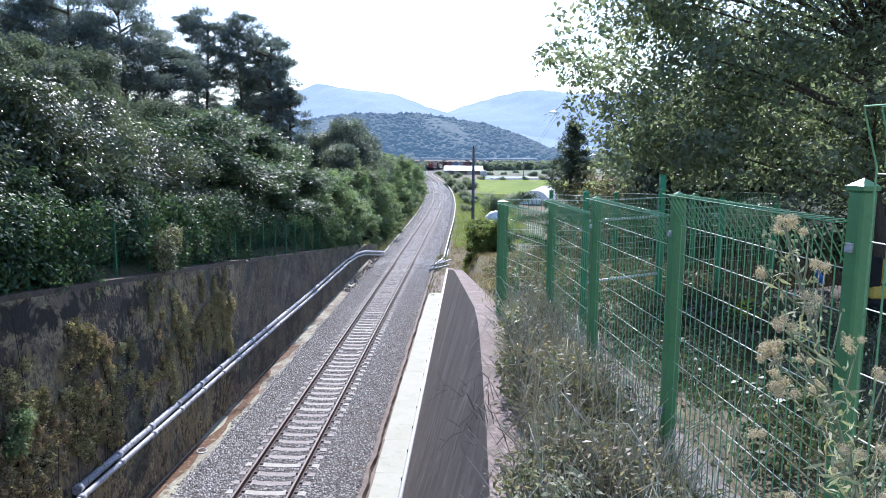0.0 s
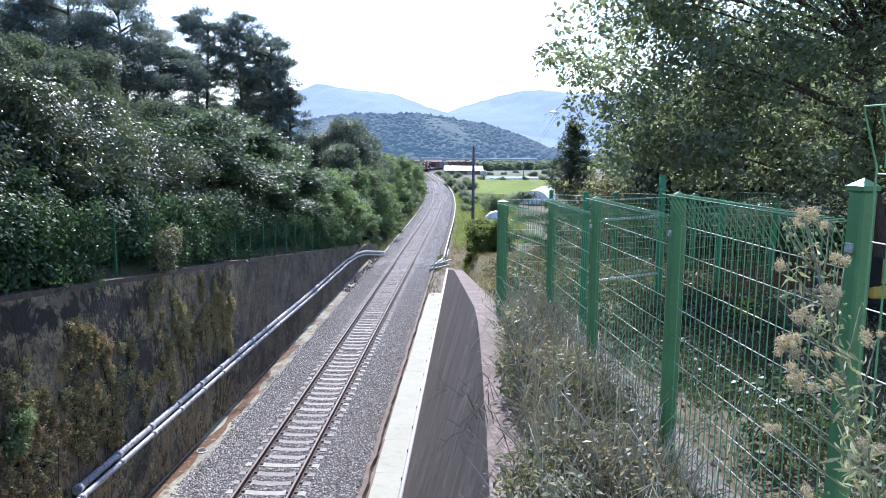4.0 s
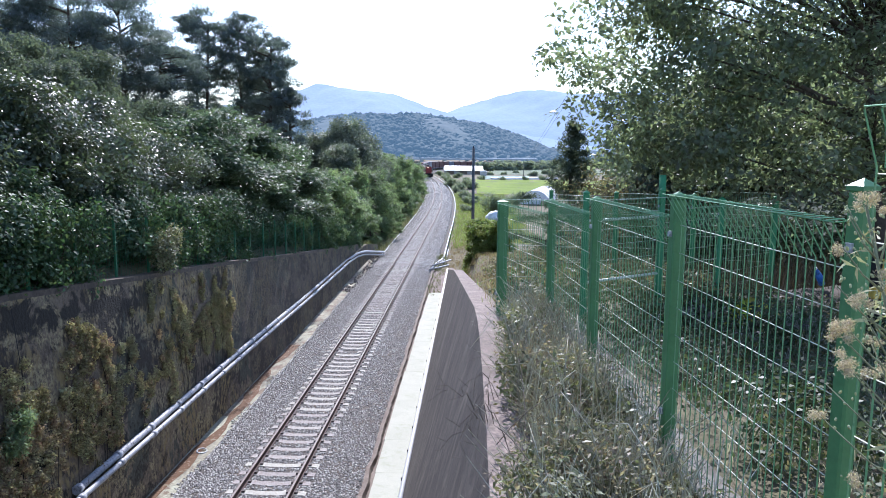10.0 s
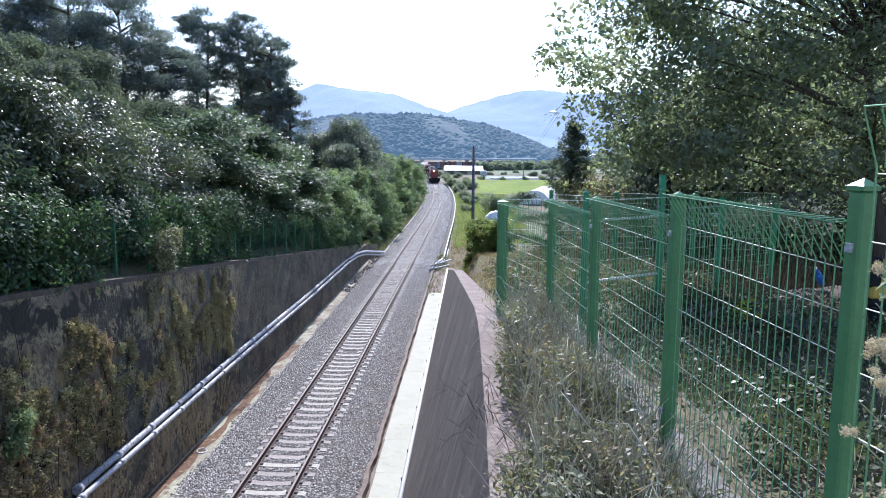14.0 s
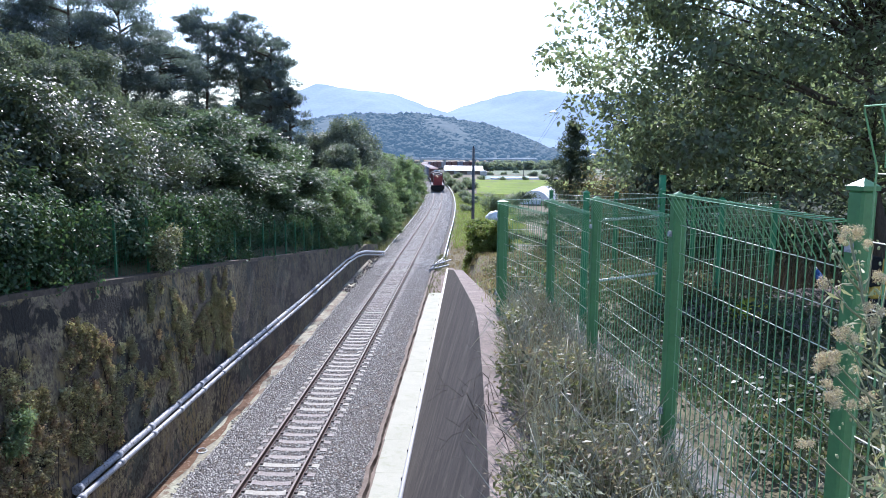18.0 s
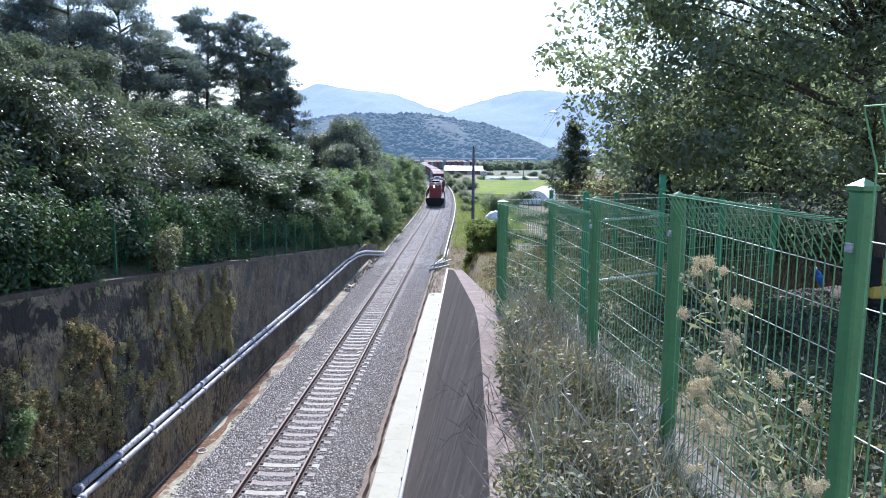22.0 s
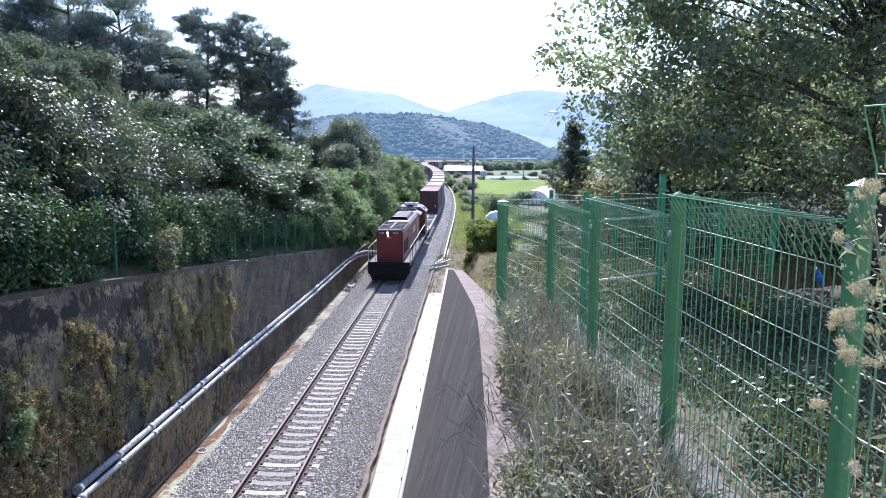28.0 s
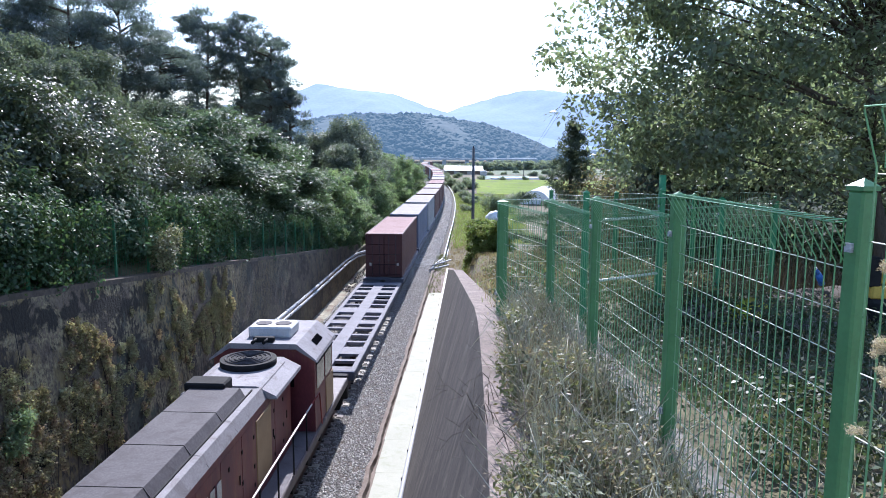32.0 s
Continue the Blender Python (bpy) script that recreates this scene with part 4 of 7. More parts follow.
M["leaf_gloss"] = leafmat("leaf_glossy", (0.045, 0.062, 0.04), (0.066, 0.09, 0.052), (0.10, 0.125, 0.07), 0.32, 0.42, 0.85)
M["leaf_cherry"] = leafmat("leaf_cherry", (0.10, 0.13, 0.095), (0.145, 0.18, 0.126), (0.20, 0.235, 0.165), 0.60, 0.45, 1.0)
M["leaf_acacia"] = leafmat("leaf_acacia", (0.10, 0.15, 0.085), (0.15, 0.21, 0.12), (0.21, 0.275, 0.165), 0.54, 0.5)
M["leaf_dark"] = leafmat("leaf_dark", (0.068, 0.090, 0.072), (0.092, 0.120, 0.092), (0.125, 0.155, 0.115), 0.44, 0.6, 0.15)
# needles lightened and turned blue: haze before the pines, put into their colour
M["needle"] = leafmat("pine_needle_haze", (0.075, 0.105, 0.12), (0.10, 0.135, 0.15), (0.125, 0.165, 0.175), 0.5, 0.5, 0.8)
M["leaf_vine"] = leafmat("leaf_vine", (0.035, 0.072, 0.034), (0.055, 0.10, 0.046), (0.085, 0.135, 0.062), 0.34, 0.45, 0.3)
M["leaf_dry"] = leafmat("leaf_dry", (0.17, 0.138, 0.098), (0.27, 0.228, 0.168), (0.36, 0.32, 0.25), 0.36, 0.5)
M["leaf_weed"] = leafmat("leaf_weed", (0.085, 0.096, 0.052), (0.14, 0.15, 0.085), (0.21, 0.215, 0.14), 0.38, 0.45, 0.4)
M["grass_green"] = leafmat("grass_green", (0.14, 0.18, 0.065), (0.195, 0.24, 0.09), (0.26, 0.29, 0.13), 0.4, 0.6)
M["hay"] = leafmat("hay", (0.17, 0.135, 0.085), (0.24, 0.19, 0.125), (0.32, 0.26, 0.18), 0.3, 0.7)
M["straw"] = leafmat("straw", (0.33, 0.295, 0.235), (0.40, 0.36, 0.295), (0.46, 0.42, 0.35), 0.3, 0.6)


def leaf_cloud(name, blobs, n, size, material, seed, parent=None, shell=0.55, flat=0.5, aspect=0.55, droop=0.3, spray=0, spray_r=0.26):
    """Many small folded leaves in and on lumpy ellipsoids (x, y, z, rx, ry, rz); with spray, most of them gather in that many sprigs on each."""
    rng = np.random.default_rng(seed)
    b = np.array(blobs, float)
    wgt = (b[:, 3] * b[:, 4] * b[:, 5]) ** 0.66
    idx = rng.choice(len(b), n, p=wgt / wgt.sum())
    d = rng.normal(size=(n, 3))
    d /= np.linalg.norm(d, axis=1)[:, None]
    lump = 1 + 0.22 * np.sin(d[:, 0] * 5 + idx) * np.sin(d[:, 1] * 6 + 2 * idx) + 0.16 * np.sin(d[:, 2] * 9 + idx * 3 + d[:, 0] * 8)
    r = (shell + (1 - shell) * rng.random(n)) ** 0.6 * lump * rng.normal(1, 0.05, n)
    p = b[idx, :3] + d * b[idx, 3:] * r[:, None]
    if spray:
        ways = rng.normal(size=(len(b), spray, 3))
        ways /= np.linalg.norm(ways, axis=2)[:, :, None]
        reach = rng.uniform(0.55, 1.12, (len(b), spray))
        pick = rng.integers(0, spray, n)
        sprig = b[idx, :3] + b[idx, 3:] * (ways[idx, pick] * reach[idx, pick][:, None] + np.clip(rng.normal(size=(n, 3)), -1.7, 1.7) * spray_r)
        on = rng.random(n) < 0.86
        p[on] = sprig[on]
        d[on] = ways[idx, pick][on]
        d = d + (rng.normal(size=(len(b), spray, 3)) * 0.55)[idx, pick]
    nrm = d * (1 - flat) + np.array([0, 0, 1]) * flat + rng.normal(size=(n, 3)) * (0.28 if spray else 0.45)
    nrm /= np.linalg.norm(nrm, axis=1)[:, None]
    t = np.cross(nrm, rng.normal(size=(n, 3)))
    t[:, 2] -= droop
    t -= nrm * (t * nrm).sum(1)[:, None]
    t /= np.linalg.norm(t, axis=1)[:, None]
    s = np.cross(nrm, t)
    L = size * rng.uniform(0.6, 1.35, n)[:, None]
    w = L * aspect * 0.5
    fold = nrm * L * 0.10
    verts = np.stack([p, p + t * L * 0.45 + s * w + fold, p + t * L, p + t * L * 0.45 - s * w + fold], 1).reshape(-1, 3)
    faces = np.arange(4 * n).reshape(-1, 4)
    return mesh_np(name, verts, faces, material, parent)


def limb_tree(name, label, base, top, r0, limbs, crown_blobs, n, size, material, seed, category="tree", bark="bark", shell=0.5, flat=0.5, aspect=0.55, group="", split=False, spray=0, spray_r=0.26, droop=0.3, level=False):
    """A tapered trunk, limbs to the crown's lobes and a crown of leaves."""
    tr = thing(name, label, category, Matrix.Translation(base), group)
    rnd = random.Random(seed)
    T = Vector(top) - Vector(base)
    bm = B()
    pts = [T * f + Vector((rnd.uniform(-0.12, 0.12), rnd.uniform(-0.12, 0.12), 0)) * (f > 0) for f in (-0.04, 0.25, 0.5, 0.75, 1.0)]
    tube(bm, pts, r0, 9, r0 * 0.35)
    part("trunk", bm, M[bark], tr)
    bm = B()
    for i in range(limbs):
        if split and i:
            part("limb", bm, M[bark], tr)
            bm = B()
        b = crown_blobs[i % len(crown_blobs)]
        a = T * (min(0.97, max(0.1, (b[2] - 0.3 * math.hypot(b[0], b[1])) / T.z)) if level else rnd.uniform(0.4, 0.95))
        e = Vector(b[:3]) + Vector((rnd.uniform(-0.6, 0.6) * b[3], rnd.uniform(-0.6, 0.6) * b[4], rnd.uniform(-0.5, 0.6) * b[5]))
        mid = a.lerp(e, 0.5) + Vector((0, 0, (0.04 if level else 0.15) * (e - a).length))
        tube(bm, [a, mid, e], r0 * rnd.uniform(0.22, 0.45), 6, 0.012)
    tagged(part("limb" if split else "branchwork", bm, M[bark], tr), kind="" if split else "stuff")
    c = leaf_cloud("crown", crown_blobs, n, size, M[material], seed, tr, shell, flat, aspect, droop, spray, spray_r)
    tagged(c, kind="stuff")
    return tr


def lobes(rng, n, spread, rad, squash=0.8):
    out = []
    for i in range(n):
        out.append((rng.uniform(-spread[0], spread[0]), rng.uniform(-spread[1], spread[1]), rng.uniform(-spread[2], spread[2]), rad * rng.uniform(0.7, 1.2), rad * rng.uniform(0.7, 1.2), rad * squash * rng.uniform(0.7, 1.15)))
    return out


def shift(blobs, x, y, z):
    return [(a + x, b + y, c + z, *r) for a, b, c, *r in blobs]


def gz(x, y):
    return float(terrain(np.array([x]), np.array([y]))[0])


def bush_maker(seed, rad, n, size, material, label, name="bush", category="bush", squash=0.75, nl=6):
    """One bush with stems and leaves, at the origin, for copying."""
    rng = random.Random(seed)
    bl = shift(lobes(rng, nl, (rad * 0.6, rad * 0.6, rad * 0.3), rad * 0.55, squash), 0, 0, rad * 0.6)
    t = thing(name, label, category)
    bm = B()
    for i in range(7):
        b = rng.choice(bl)
        tube(bm, [(rng.uniform(-0.1, 0.1), rng.uniform(-0.1, 0.1), -0.15), (b[0] * 0.5, b[1] * 0.5, b[2] * 0.6), b[:3]], 0.05 * rad * 0.5, 5, 0.008)
    tagged(part("stemwork", bm, M["bark"], t), kind="stuff")
    tagged(leaf_cloud("foliage", bl, n, size, M[material], seed, t, 0.45, spray=10, spray_r=0.3), kind="stuff")
    return t


def put(ob, x, y, s=1.0, rz=0.0, dz=0.0, first=False, sz=None):
    m = Matrix.LocRotScale((x, y, gz(x, y) + dz), Euler((0, 0, rz)), None)
    o = ob if first else copy_thing(ob, m)
    o.matrix_basis = m
    o.scale = (s, s, sz or s)
    return o



def tree_maker(seed, name, label, rad, height, n, size, material, nl=14, group="", shell=0.35, low=0.25, flat=0.5, squash=0.62, aspect=0.55, r0=0.13, spread=0.72, spray=15, spray_r=0.25):
    """A full-crowned tree at the origin whose lobes reach from low * height up to its height."""
    rng = random.Random(seed)
    bl = []
    for i in range(nl):
        f = (i + rng.random()) / nl
        a = rng.uniform(0, 6.28)
        w = rad * spread * (1 - 0.45 * abs(2 * f - 0.8)) * rng.uniform(0.45, 1.0)
        lr = rad * rng.uniform(0.30, 0.5)
        bl.append((w * math.cos(a), w * math.sin(a), height * (low + (0.93 - low) * f), lr, lr, lr * squash))
    t = limb_tree(name, label, (0, 0, 0), (0, 0, height * 0.8), r0, 16, bl, n, size, material, seed, shell=shell, flat=flat, aspect=aspect, group=group, spray=spray, spray_r=spray_r)
    return t


def build_left_woods():
    rng = random.Random(21)
    gloss = tree_maker(31, "broadleaf_tree", "dense glossy dark-green broadleaf tree with bright glints", 2.9, 4.6, 46000, 0.13, "leaf_gloss", 22, "trees above the wall", low=0.10, spray=13, spray_r=0.24)
    for i, (x, y, s, rz, sz) in enumerate([(-7.4, 15.5, 1.0, 0.3, 0.95), (-7.3, 19.5, 1.0, 1.9, 1.0), (-7.4, 23.3, 1.0, 3.0, 1.05), (-7.6, 27.4, 1.0, 4.4, 1.0), (-10.4, 25.5, 1.0, 5.2, 0.80), (-10.4, 30.5, 1.05, 0.9, 0.92), (-10.5, 20.5, 1.0, 2.5, 0.6), (-7.7, 31.3, 0.85, 5.6, 0.9)]):
        put(gloss, x, y, s, rz, -0.35, i == 0, sz)
    dark = tree_maker(33, "broadleaf_tree", "tall dark-green tree on the bank", 3.4, 7.6, 24000, 0.20, "leaf_dark", 20, "trees above the wall", low=0.15)
    for i, (x, y, s, rz) in enumerate([(-18.6, 45, 1.0, 0.2), (-22.8, 45, 1.05, 2.0), (-16.4, 38, 0.8, 4.0), (-20.5, 39, 0.9, 5.0), (-12.6, 42, 0.8, 1.0), (-26.5, 46, 1.05, 3.0), (-11.0, 38, 0.62, 5.3), (-13.5, 46, 0.75, 3.3), (-12.5, 56, 0.8, 0.5), (-17.5, 50, 0.85, 2.6), (-15.5, 66, 0.9, 1.4), (-10.5, 62, 0.75, 4.1)]):
        put(dark, x, y, s, rz, -0.4, i == 0, s * (1.1 if i < 6 else 1.0))
    droop = tree_maker(35, "broadleaf_tree", "spreading dark-green tree with drooping layered boughs over the fence", 4.0, 6.6, 34000, 0.24, "leaf_droop", 22, "trees above the wall", low=0.22, flat=0.75, squash=0.36, aspect=0.38, spread=0.85)
    for i, (x, y, s, rz, sz) in enumerate([(-8.4, 36.5, 1.0, 0.0, 1.0), (-7.9, 42.5, 1.0, 2.1, 1.05), (-7.6, 48.5, 0.95, 4.0, 1.0), (-11.5, 43, 1.1, 1.0, 1.0)]):
        put(droop, x, y, s, rz, -0.4, i == 0, sz)
    grey = tree_maker(38, "broadleaf_tree", "rounded grey-green tree standing above the acacias", 3.3, 9.5, 24000, 0.22, "leaf_grey", 24, "trees above the wall", low=0.12, spread=0.85)
    put(grey, -9.2, 84, 1.15, 0, -0.3, True, 1.26)
    put(grey, -8.0, 74, 0.95, 1.2, -0.3, False, 1.02)
    put(grey, -8.2, 93, 1.1, 4.4, -0.3, False, 1.2)
    put(grey, -13.0, 84, 1.0, 2, -0.3)
    put(grey, -8.6, 86, 1.05, 3.5, -0.3, False, 1.05)
    acacias = [tree_maker(41 + 5 * k, "acacia_tree", "bright feathery green acacia beside the track", 2.9, 6.6, 19000, 0.22, "leaf_acacia", 20 + 2 * k, "acacias beside the track", low=0.04, flat=0.55, aspect=0.5, squash=0.6, shell=0.5, spread=1.0, spray=8, spray_r=0.22) for k in range(3)]
    spots = [(-6.5, 54, 0.85, 0.8), (-6.8, 58.5, 0.95, 0.9), (-6.9, 63.5, 1.0, 0.95), (-6.7, 69, 1.05, 1.0), (-7.0, 75, 1.1, 1.1), (-6.9, 81, 1.1, 1.15), (-7.2, 88, 1.15, 1.25), (-7.2, 96, 1.15, 1.25), (-7.4, 105, 1.2, 1.25), (-7.5, 115, 1.2, 1.2), (-7.6, 126, 1.2, 1.15), (-7.6, 137, 1.2, 1.05), (-7.8, 149, 1.2, 0.95), (-8.2, 161, 1.2, 0.9),
             (-8.4, 172, 1.2, 1.0), (-10.4, 184, 1.2, 1.0), (-12.2, 200, 1.3, 0.95), (-15, 222, 1.35, 0.95), (-21, 246, 1.5, 0.9), (-25, 272, 1.8, 1.2), (-12.5, 92, 1.4, 1.4), (-13, 108, 1.4, 1.4), (-14, 124, 1.4, 1.2), (-16, 145, 1.4, 1.1), (-31, 300, 2.0, 1.2), (-5.4, 51, 0.4, 0.4), (-5.0, 47.5, 0.3, 0.3), (-5.3, 53.2, 0.55, 0.5), (-4.8, 73, 0.42, 0.4), (-4.8, 79, 0.45, 0.45), (-4.7, 85, 0.45, 0.42), (-4.8, 92, 0.5, 0.45), (-4.8, 99, 0.5, 0.45), (-5.0, 107, 0.55, 0.5), (-5.1, 116, 0.55, 0.5), (-5.3, 126, 0.55, 0.5), (-5.8, 137, 0.6, 0.5), (-6.3, 149, 0.6, 0.5), (-6.9, 162, 0.6, 0.5)]
    for i, (x, y, s, sz) in enumerate(spots):
        k = rng.uniform(0.85, 1.12)
        put(acacias[i % 3], x + rng.uniform(-0.5, 0.9) * (y < 200), y, s * k, rng.uniform(0, 6), -0.3, i < 3, sz * rng.uniform(0.85, 1.08))
    # pines on the hill: base, top height, crown radius, foot of the crown
    for i, (x, y, top, r, foot) in enumerate([(-20.3, 70, 22.4, 3.0, 16.2), (-17.2, 72, 22.3, 2.5, 15.5), (-14.3, 70, 20.9, 2.7, 13.0), (-11.8, 68, 15.0, 2.0, 9.5), (-15.8, 76, 18.5, 2.4, 11.0), (-22.0, 74, 18.0, 2.4, 11.5), (-23.0, 60, 21.6, 4.2, 12.0), (-20.6, 62, 19.0, 3.0, 11.0), (-26.5, 58, 22.6, 4.4, 12.5),
                                              (-30.7, 58, 23.2, 4.5, 12.5), (-35, 60, 24.0, 4.0, 14.0), (-28.5, 63, 21.0, 3.6, 12.0), (-33, 53, 21.0, 3.6, 13.0), (-39, 62, 24.0, 4.2, 14.0), (-18.5, 80, 17.0, 2.8, 10.5)]):
        pine(51 + i, x, y, top - gz(x, y), r, foot - gz(x, y))
    # shaded undergrowth behind the fence on the far wall
    und = bush_maker(67, 1.5, 9000, 0.13, "leaf_under", "dark leafy undergrowth behind the overgrown fence", "bush", "bush")
    for i in range(30):
        y = 9.0 + 1.75 * i
        put(und, -5.95 - rng.uniform(0, 0.4), y, rng.uniform(0.85, 1.1), i * 1.9, 0.0, i == 0, rng.uniform(0.9, 1.25))
    # creeper over the fence on the far wall
    cr = thing("creeper", "leafy green creeper hanging over the fence and wall top", "creeper")
    bl = []
    for y in np.arange(8, 62, 0.55):
        amt = 1.0 if y < 19.4 else 0.05 if y < 22.0 else 0.2 if y < 24.5 else 0.5 if y < 28.5 else 0.12 if y < 47 else 0.7
        t = float(left_top(y))
        x = -4.05 - 0.1 * (t + 0.8)
        for k in range(6):
            if rng.random() < amt:
                bl.append((x + rng.uniform(-0.25, 0.22), y + rng.uniform(-0.3, 0.3), t + rng.uniform(-0.1, 2.0), rng.uniform(0.3, 0.6), rng.uniform(0.3, 0.6), rng.uniform(0.3, 0.55)))
    tagged(leaf_cloud("leaves", bl, 48000, 0.12, M["leaf_vine"], 71, cr, 0.2, 0.2), kind="stuff")
    bm = B()
    for b in bl[::4]:
        tube(bm, [(b[0] - 0.2, b[1], float(left_top(b[1])) - 0.05), (b[0], b[1] + 0.2, b[2] * 0.5 + 0.5 * float(left_top(b[1]))), b[:3]], 0.015, 4)
    tagged(part("vinework", bm, M["bark"], cr), kind="stuff")
    # dry creeper clinging to the wall face
    dc = thing("dry_creeper", "half-dead brown and olive creeper clinging to the stained wall", "creeper")
    bl = []
    dry = []
    while len(bl) < 1500 or len(dry) < 560:
        y = 12.5 + 17.0 * rng.random()
        z = 1.05 + 4.4 * rng.random()
        if z > float(left_top(y)) - 0.3:
            continue
        grow = 0.8 * noise.noise(Vector((y * 0.75, z * 0.5, 2.0))) + 0.6 * noise.noise(Vector((y * 2.4, z * 1.8, 5.0)))
        grow += np.interp(y, [12, 15.2, 16.1, 16.5, 17.2, 19.0, 21.0, 23.6, 25.0, 28.4, 29.2, 30], [0.45, 0.40, -0.15, -0.15, 0.38, 0.30, 0.02, 0.0, 0.16, 0.16, -0.5, -0.5])
        edge = 4.4 if y < 20 else float(left_top(y)) - 0.3
        if y < 20 and z > edge - 0.5 * math.sin(y * 1.7):
            grow -= 0.6
        if grow < 0.22:
            continue
        out = 0.13 if y < 20 else 0.07
        b = (wall_face(z) + rng.uniform(0.03, out), y, z, rng.uniform(0.04, 0.06 + 0.5 * out), rng.uniform(0.05, 0.18), rng.uniform(0.06, 0.22))
        (dry if y < 16.2 and z < 3.2 and rng.random() < 0.7 or rng.random() < 0.15 else bl).append(b)
    bl, dry = bl[:1500], dry[:560]
    tagged(leaf_cloud("brown_leaves", dry, 32000, 0.065, M["leaf_rust"], 79, dc, 0.1, 0.1), kind="stuff")
    tagged(leaf_cloud("leaves", bl, 88000, 0.06, M["leaf_olive"], 72, dc, 0.1, 0.1), kind="stuff")
    bm = B()
    for b in bl[::45]:
        tube(bm, [(wall_face(1.0) + 0.05, b[1] - 0.3, 1.0), (wall_face(b[2] * 0.6) + 0.05, b[1] + rng.uniform(-0.3, 0.3), b[2] * 0.6 + 0.4), b[:3]], 0.009, 4)
    tagged(part("vinework", bm, M["bark"], dc), kind="stuff")
    tuft = thing("wall_fern", "bright green fern tuft growing from the wall", "fern")
    for k, (fy, fz) in enumerate(((14.45, 3.6), (14.1, 3.2))):
        tagged(leaf_cloud("fronds", [(wall_face(fz) + 0.2, fy, fz, 0.28, 0.36, 0.3)], 1100, 0.10, M["leaf_acacia"], 73 + k, tuft, 0.2, 0.4, 0.25), kind="stuff")
        bm = B(); tube(bm, [(wall_face(fz) - 0.02, fy, fz - 0.25), (wall_face(fz) + 0.15, fy, fz)], 0.015, 5); part("stem", bm, M["bark"], tuft)
    shrub = thing("wall_shrub", "small yellowish shrub rooted on the wall top", "shrub")
    tagged(leaf_cloud("leaves", [(-4.2, 22.6, left_top(22.6) + 0.7, 0.45, 0.7, 0.7), (-4.2, 23.2, left_top(22.6) + 1.1, 0.3, 0.5, 0.45)], 2600, 0.09, M["leaf_weed"], 74, shrub, 0.2), kind="stuff")
    bm = B()
    for k in range(6):
        tube(bm, [(-4.3, 22.7, float(left_top(22.7)) - 0.05), (-4.2 + rng.uniform(-0.3, 0.3), 22.8 + rng.uniform(-0.6, 0.6), float(left_top(22.7)) + 1.0)], 0.012, 4)
    part("stems", bm, M["bark"], shrub)


def pine(seed, x, y, h, r, low):
    """A pine: bare crooked trunk, limbs and many needle pads that build a broad broken dome from low up to h."""
    rng = random.Random(seed)
    z = gz(x, y)
    bl = []
    for k in range(76):
        f = 1 - rng.random() ** 0.9
        reach = r * (math.sqrt(max(0.05, 1 - f ** 2.2)) * 0.95 + 0.08) * (0.62 + 0.38 * min(1.0, f * 2.2))
        a = rng.uniform(0, 6.283)
        rr = reach * 1.15 * rng.uniform(0.1, 1.0) ** 0.5
        s = r * rng.uniform(0.2, 0.31)
        bl.append((rr * math.cos(a), rr * math.sin(a), low + (h - low) * f - 0.12 * rr, s, s, s * rng.uniform(0.36, 0.52)))
    limb_tree("pine_tree", "tall dark pine with a crooked trunk and a broad flat-topped crown", (x, y, z), (x + rng.uniform(-0.7, 0.7), y, z + h * 0.93), 0.21, 40, bl, int(19000 * (r / 2.8) ** 1.2), 0.30, "needle", seed, shell=0.2, flat=0.25, aspect=0.2, group="pines on the hill", spray=9, spray_r=0.3, droop=-0.5, level=True)


